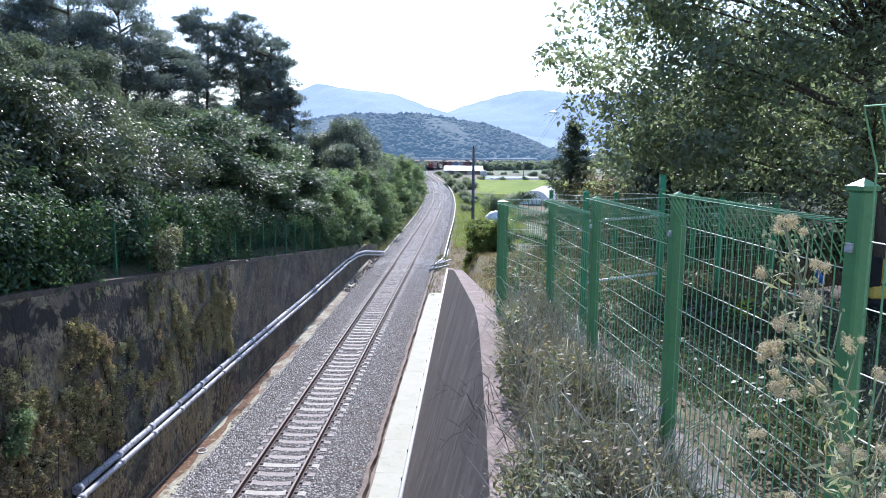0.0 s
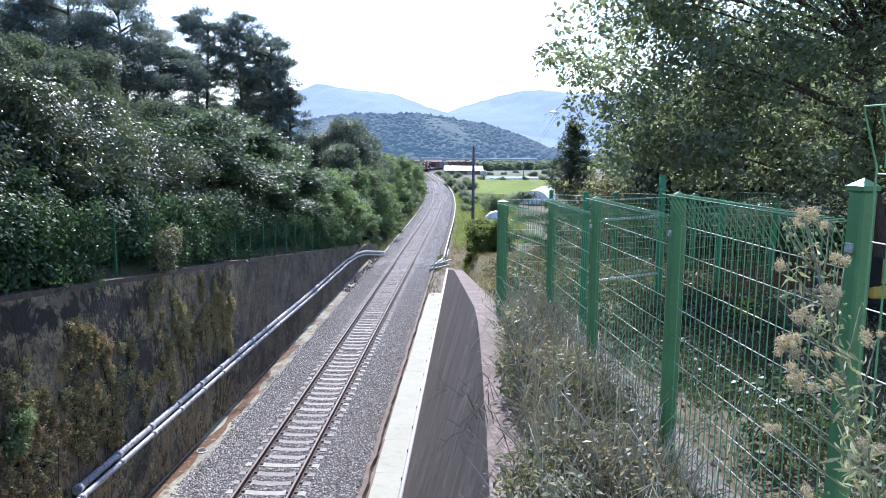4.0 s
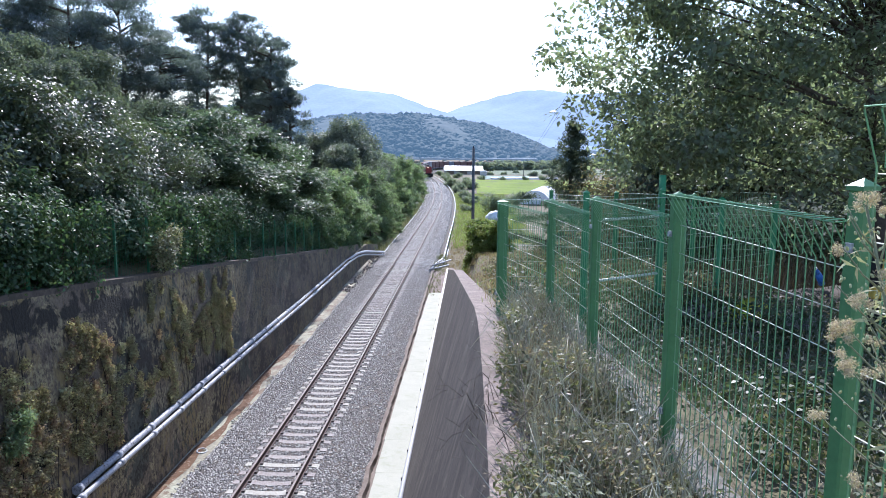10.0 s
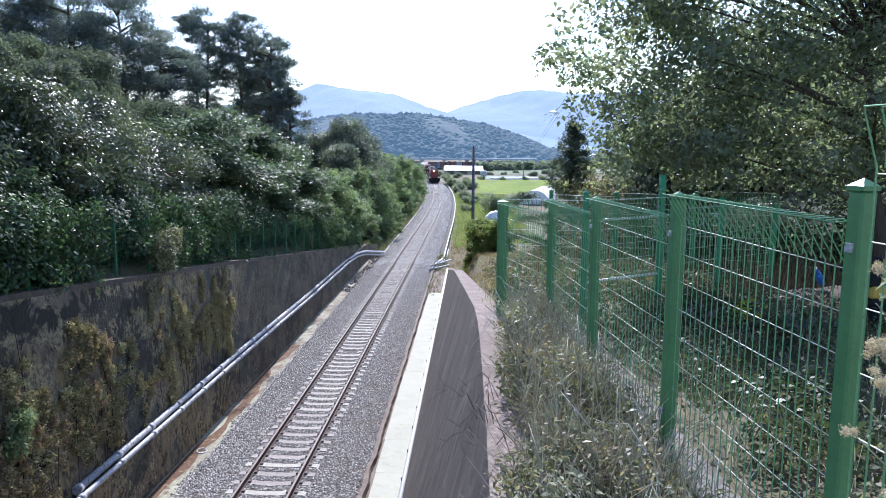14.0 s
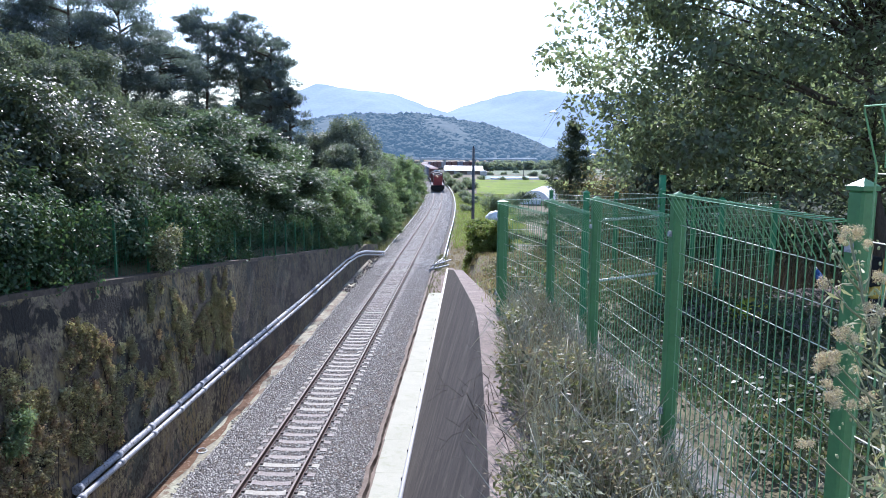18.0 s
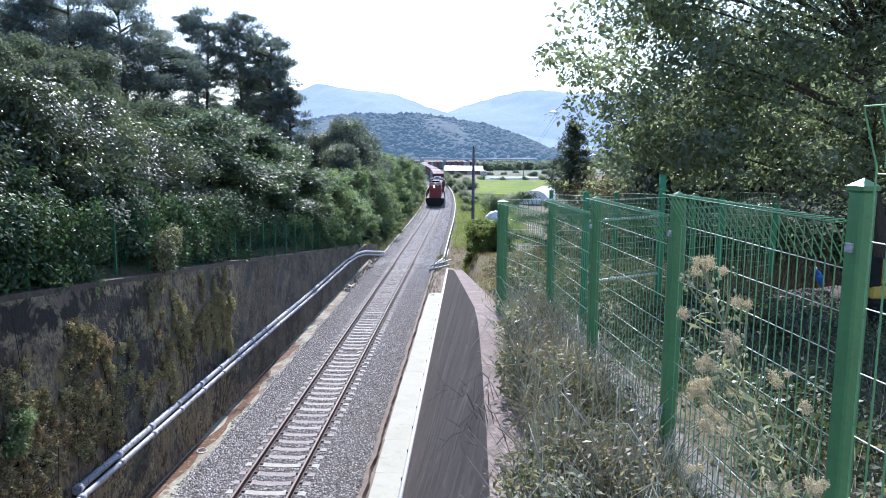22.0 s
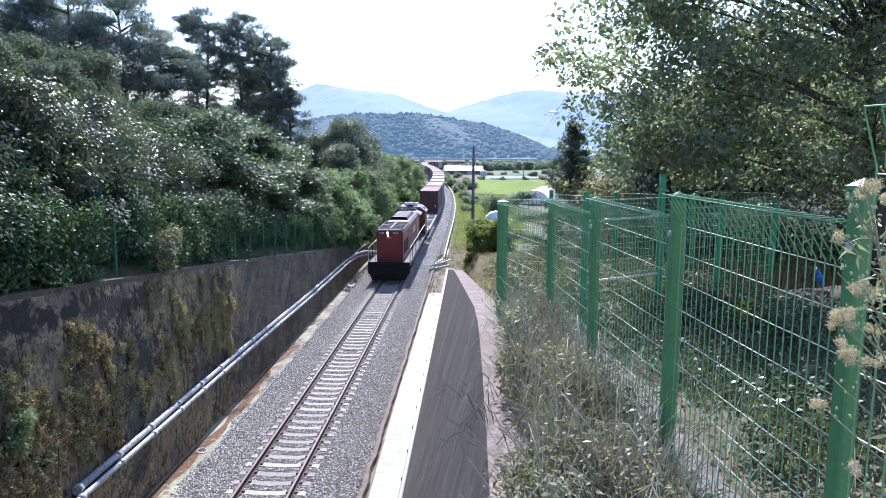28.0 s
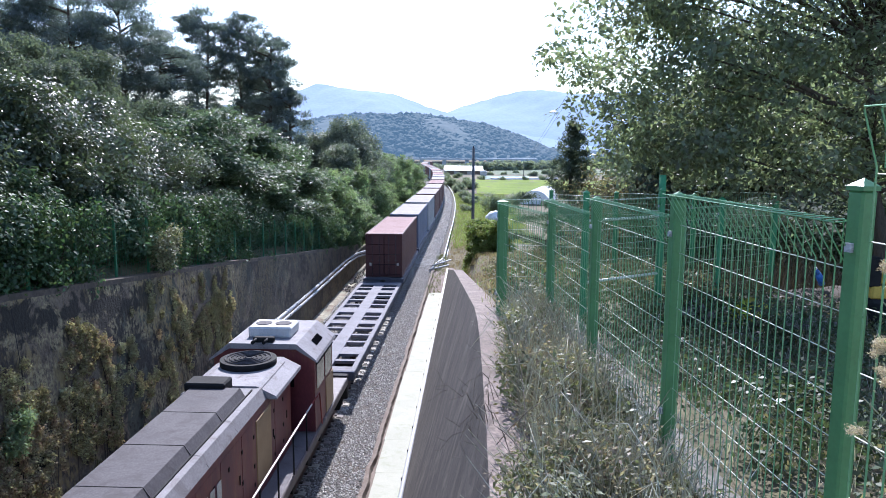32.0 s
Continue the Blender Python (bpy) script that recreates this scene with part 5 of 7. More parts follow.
def build_right_trees():
    rng = random.Random(61)
    x, y = 13.6, 14.0
    z = gz(x, y)
    bl = []
    while len(bl) < 300:
        d = Vector((rng.uniform(-1, 1), rng.uniform(-1, 1), rng.uniform(-1, 1)))
        if d.length > 1:
            continue
        p = Vector((12.9, 14.0, 11.9)) + Vector((d.x * 5.8, d.y * 1.25, d.z * 3.9))
        if p.z < 8.75 + 0.10 * abs(p.x - 11) or p.x < 7.9 + 0.22 * abs(p.z - 11.2):
            continue
        s = rng.uniform(0.45, 0.85)
        bl.append((p.x - x, p.y - y, p.z - z, s, s, s * 0.6))
    for k in range(16):
        bl.append((rng.uniform(8.8, 13.5) - x, rng.uniform(13, 15.5) - y, rng.uniform(9.2, 11.4) - z, 0.6, 0.6, 0.4))
    for px, py, pz in ((7.25, 13.4, 11.2), (7.5, 13.4, 11.0), (7.7, 13.5, 10.6), (7.6, 13.2, 10.0), (8.0, 13.2, 9.6), (8.3, 13.2, 9.1), (7.9, 13.3, 11.6), (8.6, 13.6, 12.2)):
        bl.append((px - x, py - y, pz - z, 0.42, 0.42, 0.3))
    for k in range(34):
        s = rng.uniform(0.4, 0.7)
        px = rng.uniform(7.9, 11.6)
        bl.append((px - x, rng.uniform(13, 15) - y, rng.uniform(9.3, min(14.5, 12.0 + (px - 7.9))) - z, s, s, s * 0.55))
    for k in range(60):
        s = rng.uniform(0.45, 0.75)
        bl.append((rng.uniform(10.2, 17) - x, rng.uniform(13, 15.8) - y, rng.uniform(8.7, 10.3) - z, s, s, s * 0.5))
    for k in range(34):
        px = rng.uniform(7.2, 10.2)
        pz = 11.3 + 1.25 * (px - 7.2) * rng.uniform(0.75, 1.05) + rng.uniform(-0.3, 0.4)
        bl.append((px - x, rng.uniform(12.9, 14.4) - y, min(pz, 14.6) - z, 0.16, 0.16, rng.uniform(0.35, 0.6)))
    limb_tree("cherry_tree", "large spreading cherry tree with dark limbs and backlit leaves", (x, y, z), (x - 0.5, y, z + 5.0), 0.15, 46, bl, 66000, 0.115, "leaf_cherry", 62, shell=0.12, flat=0.35, split=True, spray=6, spray_r=0.28, level=True)
    con = []
    for k in range(44):
        f = k / 44
        a = k * 2.4
        rr = 2.1 * (1 - f) ** 0.8 * rng.uniform(0.5, 1.05)
        con.append((rr * math.cos(a), rr * math.sin(a), 0.4 + 4.5 * f + 0.16 * rr, 0.36 - 0.2 * f, 0.36 - 0.2 * f, 0.13))
        con.append((rr * 0.5 * math.cos(a), rr * 0.5 * math.sin(a), 0.4 + 4.5 * f, 0.28 - 0.14 * f, 0.28 - 0.14 * f, 0.12))
    con.append((0, 0, 2.4, 0.22, 0.22, 2.3))
    gx, gy = 9.15, 24.5
    limb_tree("conifer_tree", "dark green conical conifer behind the fence", (gx, gy, gz(gx, gy)), (gx, gy, gz(gx, gy) + 3.8), 0.11, 30, con, 22000, 0.13, "leaf_dark", 63, shell=0.2, aspect=0.22, spray=5, spray_r=0.35, droop=-0.6, level=True)
    b = bush_maker(64, 1.8, 13000, 0.085, "leaf_dryish", "brownish shrub with small dry leaves behind the fence", "shrub", "shrub")
    for i, (sx, sy, s) in enumerate([(10.6, 21, 1.15), (12.6, 21.5, 1.2), (14.6, 21.5, 1.2), (17.2, 22, 1.3)]):
        put(b, sx, sy, s, i * 1.3, 0.1, i == 0, s * 1.15)
    back = tree_maker(66, "broadleaf_tree", "dark broadleaf tree behind the yard", 3.2, 6.0, 20000, 0.18, "leaf_dark", 18, "trees behind the yard", low=0.05)
    for i, (sx, sy, s) in enumerate([(17.0, 29, 0.75), (21.5, 30, 0.9), (26, 29, 1.0), (13.6, 31, 0.55), (31, 32, 1.1), (19, 38, 0.8), (24, 42, 1.0), (11.9, 22.5, 0.95), (14.6, 24, 1.3), (18.4, 23, 1.4), (22.5, 23, 1.5)]):
        put(back, sx, sy, s, i * 1.1, -0.3, i == 0)
    dk = bush_maker(65, 1.6, 12000, 0.10, "leaf_dark", "dark leafy undergrowth in the shade of the tree", "bush", "bush")
    for i, (sx, sy, s) in enumerate([(13.0, 17.5, 1.2), (15.0, 17.0, 1.35), (17.5, 16.5, 1.4), (11.5, 18.5, 0.9), (19.5, 16.0, 1.5), (16.2, 19.0, 1.5), (19.0, 19.5, 1.6), (22.0, 17.0, 1.8), (14.0, 19.5, 1.2)]):
        put(dk, sx, sy, s, i * 1.7, -0.2, i == 0)


M["leaf_droop"] = leafmat("leaf_droop", (0.046, 0.078, 0.050), (0.066, 0.108, 0.066), (0.10, 0.146, 0.088), 0.40, 0.45, 0.25)
M["leaf_grey"] = leafmat("leaf_grey", (0.08, 0.105, 0.09), (0.11, 0.14, 0.118), (0.15, 0.18, 0.145), 0.45, 0.45, 0.6)
M["leaf_under"] = leafmat("leaf_under", (0.03, 0.056, 0.032), (0.045, 0.08, 0.044), (0.065, 0.10, 0.055), 0.3, 0.5, 0.2)
M["leaf_rust"] = leafmat("leaf_rust", (0.20, 0.138, 0.098), (0.33, 0.24, 0.165), (0.44, 0.335, 0.24), 0.46, 0.8)
M["leaf_olive"] = leafmat("leaf_olive", (0.16, 0.142, 0.085), (0.27, 0.24, 0.145), (0.40, 0.36, 0.235), 0.46, 0.65)
M["leaf_dryish"] = leafmat("leaf_dryish", (0.085, 0.08, 0.046), (0.14, 0.125, 0.075), (0.21, 0.18, 0.12), 0.4, 0.55)
build_left_woods()
build_right_trees()


# ---- fences ----
def mesh_panel(a, b, top, height, parent, wire="wire", pitch=0.075, rows=10, fold=0.12, side=1, thick=0.0038, split=False, cross="wire_glint"):
    """Welded mesh panel between two posts, with a folded triangular top; a and b are (x, y)."""
    a, b = Vector((*a, 0)), Vector((*b, 0))
    d = (b - a).normalized()
    nrm = Vector((-d.y, d.x, 0)) * side
    L = (b - a).length
    n = int(L / pitch)
    step = d * (L / n)

    def upright(bm, p):
        z = top
        tube(bm, [p + Vector((0, 0, z - height)), p + Vector((0, 0, z - 0.20)), p + nrm * fold + Vector((0, 0, z - 0.01))], thick, 4, caps=False)
        q = p + step * 0.5
        tube(bm, [p + nrm * fold + Vector((0, 0, z)), q + Vector((0, 0, z + 0.005)), q + Vector((0, 0, z - 0.20))], thick, 4, caps=False)
    bm = B()
    if split:
        upright(bm, a)
        w = part("upright_wire", bm, M[wire], parent)
        for i in range(1, n):
            o = new("upright_wire", w.data)
            o.parent, o.location = parent, step * i
    else:
        for i in range(n):
            upright(bm, a + step * i)
        tagged(part("wire_mesh", bm, M[wire], parent), kind="stuff")
    lines = [Vector((0, 0, top - 0.22 - (height - 0.24) * k / (rows - 1))) - nrm * 0.005 for k in range(rows)]
    lines += [Vector((0, 0, top)), nrm * fold + Vector((0, 0, top))]
    bm = B()
    for k, p in enumerate(lines):
        tube(bm, [a + p, b + p], thick * 0.75, 5)
        if split:
            part("cross_wire", bm, M[cross] if k < rows else M[wire], parent)
            bm = B()
    if split:
        bm.free()
    else:
        tagged(part("wire_grid", bm, M[cross], parent), kind="stuff")


def fence_post(x, y, z0, z1, w, parent, material="fence", rot=0.0):
    bm = B()
    box(bm, -w / 2, w / 2, -w / 2, w / 2, z0, z1, w * 0.12)
    p = part("post", bm, M[material], parent)
    p.location, p.rotation_euler = (x, y, 0), (0, 0, rot)
    bm = B()
    h = w * 0.55
    v = [bm.verts.new(c) for c in ((-h, -h, z1), (h, -h, z1), (h, h, z1), (-h, h, z1), (-h, -h, z1 + 0.02), (h, -h, z1 + 0.02), (h, h, z1 + 0.02), (-h, h, z1 + 0.02), (0, 0, z1 + 0.055))]
    for f in ((3, 2, 1, 0), (0, 1, 5, 4), (1, 2, 6, 5), (2, 3, 7, 6), (3, 0, 4, 7), (4, 5, 8), (5, 6, 8), (6, 7, 8), (7, 4, 8)):
        bm.faces.new([v[i] for i in f])
    part("cap", bm, M[material], p)
    for z in (z1 - 0.25, z0 + 0.75):
        bm = B()
        box(bm, -w * 0.7, -w * 0.48, -0.018, 0.018, z - 0.02, z + 0.02)
        part("clamp", bm, M["pipe"], p, "small rusty clamp")


def build_fences():
    f = thing("mesh_fence", "bright green welded mesh fence with folded top stepping down the slope", "fence")
    posts = [(7.425, 3.2, 7.0, 9.305, 0.086), (7.20, 5.19, 6.8, 9.13, 0.09), (6.96, 7.15, 6.7, 8.97, 0.09), (6.74, 9.1, 6.6, 8.81, 0.09), (6.20, 11.0, 6.5, 8.66, 0.15)]
    for i, (x, y, z0, z1, w) in enumerate(posts):
        fence_post(x, y, z0, z1, w, f, rot=0.3 if i == 0 else 0.12)
    tops = [9.165, 9.0, 8.84, 8.66]
    for (a, b, t) in zip(posts, posts[1:], tops):
        mesh_panel(a[:2], b[:2], t, 2.05, f, side=1, split=True)
    mesh_panel((7.062, 2.45), (7.44, 0.6), 9.62, 2.3, f, fold=0.065, side=-1, split=True)
    fence_post(7.53, 0.5, 7.0, 9.7, 0.1, f)
    # second run behind, towards the yard
    g = thing("mesh_fence", "green mesh fence of the yard behind the first run", "fence")
    posts = [(6.20, 11.0), (7.45, 10.9), (8.85, 11.9), (10.2, 13.0), (11.6, 14.1)]
    for x, y in posts[1:]:
        fence_post(x, y, gz(x, y) - 0.2, gz(x, y) + 2.1, 0.09, g, "fence_old")
    for a, b in zip(posts, posts[1:]):
        mesh_panel(a, b, gz(*b) + 2.0, 1.95, g, rows=8, side=-1)
    bm = B(); tube(bm, [(9.0, 12.5, 6.3), (9.0, 12.5, 9.05)], 0.06, 12)
    p = thing("steel_post", "plain green round steel post", "post"); part("shaft", bm, M["fence_old"], p)
    for z in (8.40, 7.45):
        bm = B(); tube(bm, [(7.45, 10.9, z), (8.85, 11.9, z)], 0.022, 8); part("gate_rail", bm, M["wire_glint"], g)
    k = thing("mesh_fence", "green mesh fence closing the back of the yard", "fence")
    far = [(7.6, 17.0), (9.0, 16.4), (10.6, 15.9), (12.2, 15.5)]
    for x, y in far:
        fence_post(x, y, gz(x, y) - 0.2, 8.5, 0.09, k, "fence_old")
    for a, b, t in zip(far, far[1:], (8.42, 8.50, 8.58)):
        mesh_panel(a, b, t, 2.0, k, rows=8, side=1)
    # fence on the far wall
    h = thing("mesh_fence", "dull green mesh fence overgrown with creeper on the far wall", "fence")
    ys = [6 + 2.05 * k for k in range(29)]
    for a, b in zip(ys, ys[1:]):
        za, zb = float(left_top(a)), float(left_top(b))
        xa = -4.05 - 0.1 * (za + 0.8)
        fence_post(xa, a, za - 0.1, za + 1.8, 0.07, h, "fence_far")
        mesh_panel((xa, a), (xa, b), zb + 1.8, 1.75, h, wire="fence_far", cross="fence_far", pitch=0.15, rows=9, thick=0.004)


build_fences()


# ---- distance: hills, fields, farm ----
# hill materials emit a faint blue that stands in for haze in the air
def distant(name, base, dark, haze_glow, k):
    m = mat(name, [dark, base], 0.01, 0.95, fine=0.09, fine_amt=0.45, bump=0.0, emit=(haze_glow, k))
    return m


M["hill_near"] = distant("wooded_hill_haze", (0.016, 0.03, 0.02), (0.01, 0.02, 0.014), (0.175, 0.325, 0.50), 0.31)
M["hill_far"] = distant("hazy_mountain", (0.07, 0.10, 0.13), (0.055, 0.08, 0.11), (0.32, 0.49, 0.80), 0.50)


def ridge(name, label, xs, zs, y0, depth, material, lump, seed, nx=220, ny=26, rough=0.10):
    """A range of hills with spurs and lumpy woods, whose skyline follows xs, zs."""
    X = np.linspace(xs[0], xs[-1], nx)
    top = np.interp(X, xs, zs)
    k = np.ones(5) / 5
    top = np.convolve(np.pad(top, 2, mode='edge'), k, 'valid')
    verts = []
    for j in range(ny):
        f = j / (ny - 1)
        y = y0 - depth * (1 - f)
        prof = f ** 0.8
        for i in range(nx):
            s = 0.14 * math.sin(X[i] * 9.0 / (depth + 1) + 2.5 * f + seed) * (1 - f) * f * 3
            nz = noise.noise(Vector((X[i] / lump, f * depth / lump, seed))) + 0.5 * noise.noise(Vector((X[i] / lump * 2.3, f * depth / lump * 2.3, seed + 9)))
            z = -1.2 + (top[i] + 1.2) * min(prof * (1 + s), 1.0) + nz * lump * rough * min(1, f * 4)
            verts.append((float(X[i]), y, z))
    faces = [(j * nx + i, j * nx + i + 1, (j + 1) * nx + i + 1, (j + 1) * nx + i) for j in range(ny - 1) for i in range(nx - 1)]
    ob = quads(name, verts, faces, material, smooth=True)
    return tagged(ob, label, "hills", kind="structure")


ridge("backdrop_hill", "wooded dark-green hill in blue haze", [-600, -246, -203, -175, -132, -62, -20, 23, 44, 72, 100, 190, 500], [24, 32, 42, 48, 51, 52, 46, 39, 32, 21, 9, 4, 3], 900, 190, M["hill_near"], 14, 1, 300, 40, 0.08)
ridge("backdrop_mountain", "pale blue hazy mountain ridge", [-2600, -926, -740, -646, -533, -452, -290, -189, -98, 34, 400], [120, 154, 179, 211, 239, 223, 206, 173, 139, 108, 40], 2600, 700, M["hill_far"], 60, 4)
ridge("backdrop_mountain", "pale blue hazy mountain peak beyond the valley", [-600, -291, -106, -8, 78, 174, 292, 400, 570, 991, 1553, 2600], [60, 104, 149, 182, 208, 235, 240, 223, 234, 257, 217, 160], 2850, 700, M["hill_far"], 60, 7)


def hill_trees():
    """Rounded tree crowns that cover the near hill, joined."""
    rng = np.random.default_rng(77)
    xs, zs = [-600, -246, -203, -175, -132, -62, -20, 23, 44, 72, 100, 190, 500], [24, 32, 42, 48, 51, 52, 46, 39, 32, 21, 9, 4, 3]
    n = 11000
    X = rng.uniform(-330, 210, n)
    f = rng.random(n) ** 0.75
    Y = 900 - 190 * (1 - f)
    Z = -1.2 + (np.interp(X, xs, zs) + 1.2) * np.minimum(f ** 0.8, 1.0)
    bm = bmesh.new()
    bmesh.ops.create_icosphere(bm, subdivisions=1, radius=1.0)
    bv = np.array([v.co[:] for v in bm.verts])
    bf = np.array([[v.index for v in q.verts] for q in bm.faces])
    bm.free()
    m = len(bv)
    size = (1.5 + 3.6 * rng.random((n, 1, 1)) ** 2) * np.array([1.0, 1.0, 0.85])
    V = bv[None] * size * rng.uniform(0.6, 1.4, (n, m, 1)) + np.stack([X, Y, Z - 0.4], 1)[:, None, :]
    F = (bf[None] + m * np.arange(n)[:, None, None]).reshape(-1, 3)
    ob = mesh_np("hill_trees", V.reshape(-1, 3), F, M["hill_wood_haze"])
    ob.data.shade_smooth()
    tagged(ob, "woods covering the hazy hill", "woods", kind="stuff")


# tree crowns on the hill get the same blue haze as emission
M["hill_wood_haze"] = mat("hill_wood_haze", [(0.011, 0.02, 0.015), (0.021, 0.034, 0.022)], 0.012, 0.95, fine=0.2, fine_amt=0.2, bump=0, island=0.08, emit=((0.175, 0.325, 0.50), 0.31))
hill_trees()
M["roof_blue"] = mat("pale_blue_roof", [(0.52, 0.62, 0.70), (0.62, 0.70, 0.76)], 0.5, 0.5, fine=4, fine_amt=0.1)
M["farm_wall"] = mat("farm_wall", [(0.40, 0.40, 0.40), (0.55, 0.54, 0.52)], 0.4, 0.8, fine=4, fine_amt=0.2)
M["film"] = mat("white_film", [(0.74, 0.75, 0.76), (0.84, 0.85, 0.85)], 1.5, 0.45, fine=8, fine_amt=0.1)
M["net"] = mat("pale_net", [(0.22, 0.30, 0.24), (0.42, 0.50, 0.46)], 0.25, 0.9, fine=1.2, fine_amt=0.5, spec=0.1)
# viaduct concrete is tinted blue-grey, with the valley haze in its colour
M["viaduct"] = mat("haze_tinted_concrete", [(0.40, 0.46, 0.52), (0.46, 0.52, 0.58)], 0.05, 0.9, fine=1, fine_amt=0.1)


def build_farm():
    f = thing("barn", "long low farm shed with pale blue roof", "barn")
    for a, b in ((-6.0, -0.6), (-0.6, 5.0), (5.0, 10.4)):
        bm = B(); prism(bm, [(a, -1.6), (a, 0.75), (b, 0.75), (b, -1.6)], 301, 311); part("wall", bm, M["farm_wall"], f)
        bm = B(); box(bm, a + 1.2, b - 1.2, 300.9, 301, -1.0, 0.3); part("opening", bm, M["curb"], f)
        bm = B()
        v = [bm.verts.new(c) for c in ((a, 300, 0.7), (b, 300, 0.7), (b, 307, 2.4), (a, 307, 2.4), (a, 313, 0.9), (b, 313, 0.9), (a, 300, 0.55), (b, 300, 0.55))]
        for q in ((0, 1, 2, 3), (3, 2, 5, 4), (6, 7, 1, 0)):
            bm.faces.new([v[i] for i in q])
        part("roof", bm, M["roof_blue"], f)
    f = thing("small_shed", "small white shed beside the barn", "shed")
    bm = B(); box(bm, 9.2, 11.6, 285, 290, -1.3, 0.7); part("wall", bm, M["farm_wall"], f)
    bm = B(); prism(bm, [(9.0, 0.7), (10.4, 1.3), (11.8, 0.7)], 284.6, 290.4); part("roof", bm, M["film"], f)
    # rice fields and netted plots
    def plot(name, x0, x1, y0, y1, material, label):
        n = 14
        verts = [(x0 + (x1 - x0) * i / n, y0 + (y1 - y0) * j / n, gz(x0 + (x1 - x0) * i / n, y0 + (y1 - y0) * j / n) + 0.12) for j in range(n + 1) for i in range(n + 1)]
        faces = [(j * (n + 1) + i, j * (n + 1) + i + 1, (j + 1) * (n + 1) + i + 1, (j + 1) * (n + 1) + i) for j in range(n) for i in range(n)]
        tagged(quads(name, verts, faces, M[material]), label, "field", kind="structure")
    plot("field_1", 7.0, 60, 168, 248, "field", "bright green rice field")
    plot("field_2", 5.5, 12, 118, 160, "field", "bright green rice plot beside the track")
    plot("field_4", 16, 260, 300, 700, "scrub", "grey-green scrub on the valley floor")
    plot("field_3", 9.0, 28, 256, 284, "net", "plot under pale netting")
    for k in range(4):
        t = thing("crop_tunnel", "low white plastic crop tunnel", "crop tunnel", group="crop tunnels in the field")
        bm = B(); prism(bm, [(-0.6, 0), (-0.5, 0.45), (0, 0.65), (0.5, 0.45), (0.6, 0)], 0, 12); part("film", bm, M["film"], t)
        t.matrix_basis = pose(12.5 + k * 4.2, 252 + k, -1.0, 0, 0, -70)
    # greenhouse and covered heap near the hedge
    t = thing("plastic_greenhouse", "rounded white plastic greenhouse", "greenhouse")
    bm = B(); prism(bm, [(2.9 * math.cos(a * math.pi / 14), 2.6 * math.sin(a * math.pi / 14)) for a in range(15)], 0, 20); part("film", bm, M["film"], t)
    bm = B()
    for k in range(8):
        tube(bm, [(2.92 * math.cos(a * math.pi / 14), k * 2.8, 2.62 * math.sin(a * math.pi / 14)) for a in range(15)], 0.03, 5)
    tagged(part("hoops", bm, M["pipe"], t), kind="stuff")
    t.matrix_basis = pose(17.7, 137, gz(17.7, 140), 0, 0, -12)
    t = thing("covered_heap", "small heap under white plastic film", "covered heap")
    bm = B(); bmesh.ops.create_icosphere(bm, subdivisions=3, radius=1.35)
    for v in bm.verts:
        v.co *= 1 + 0.18 * noise.noise(v.co * 2.2)
        v.co.z = max(v.co.z, -0.2)
    part("film", bm, M["film"], t); t.matrix_basis = pose(9.2, 106, gz(9.2, 106) + 0.15)
    # viaduct and far tree line
    v = thing("viaduct", "pale road viaduct crossing the valley", "viaduct", kind="structure")
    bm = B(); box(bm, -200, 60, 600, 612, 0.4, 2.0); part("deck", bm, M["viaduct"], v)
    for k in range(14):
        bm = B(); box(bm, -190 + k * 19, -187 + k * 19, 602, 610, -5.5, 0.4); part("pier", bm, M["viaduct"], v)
    far = bush_maker(81, 3.2, 2500, 0.75, "leaf_far_haze", "distant rounded tree in the valley", "distant_tree", "tree")
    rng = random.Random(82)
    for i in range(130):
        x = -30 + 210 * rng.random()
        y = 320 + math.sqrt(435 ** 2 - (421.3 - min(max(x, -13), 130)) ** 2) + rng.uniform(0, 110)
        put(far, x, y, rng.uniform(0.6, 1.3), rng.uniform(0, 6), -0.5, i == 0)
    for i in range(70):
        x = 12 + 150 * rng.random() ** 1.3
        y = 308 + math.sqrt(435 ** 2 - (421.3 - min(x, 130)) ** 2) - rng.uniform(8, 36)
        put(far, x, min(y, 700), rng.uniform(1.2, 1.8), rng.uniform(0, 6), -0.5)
    for x, y, s in ((-8.2, 299, 0.5), (13.4, 296, 0.5), (19, 300, 0.45), (30, 290, 0.6), (38, 310, 0.8), (45, 280, 1), (26, 330, 0.5), (52, 330, 0.9), (-24, 330, 0.8)):
        put(far, x, y, s, x, -0.5)
    sh = bush_maker(83, 1.3, 5000, 0.14, "leaf_sage", "grey-green bush on the meadow", "bush", "bush")
    for i, (x, y, s) in enumerate([(4.2, 150, 1.3), (5.2, 135, 1.2), (4.8, 118, 0.9), (6.5, 142, 1.0), (2.5, 172, 1.5), (0.5, 195, 1.6), (5.0, 190, 1.8), (-1, 215, 1.5), (4, 225, 1.3), (9, 250, 1.2), (16, 246, 1.0), (24, 247, 1.0), (-3, 245, 1.4), (1, 262, 1.4), (30, 250, 1.2), (-4, 268, 1.3), (-6.5, 285, 1.2)]):
        put(sh, x, y, s, x, -0.2, i == 0)
    dk = bush_maker(84, 1.6, 9000, 0.13, "leaf_sage", "grey-green spiky bush beyond the hedge", "bush", "bush")
    put(dk, 9.8, 118, 1.45, 0, -0.2, True, 1.95)
    put(dk, 13.3, 132, 1.4, 2, -0.2, False, 1.6)
    # hedge
    h = thing("hedge", "clipped yellow-green hedge beside the slope", "hedge")
    bl = []
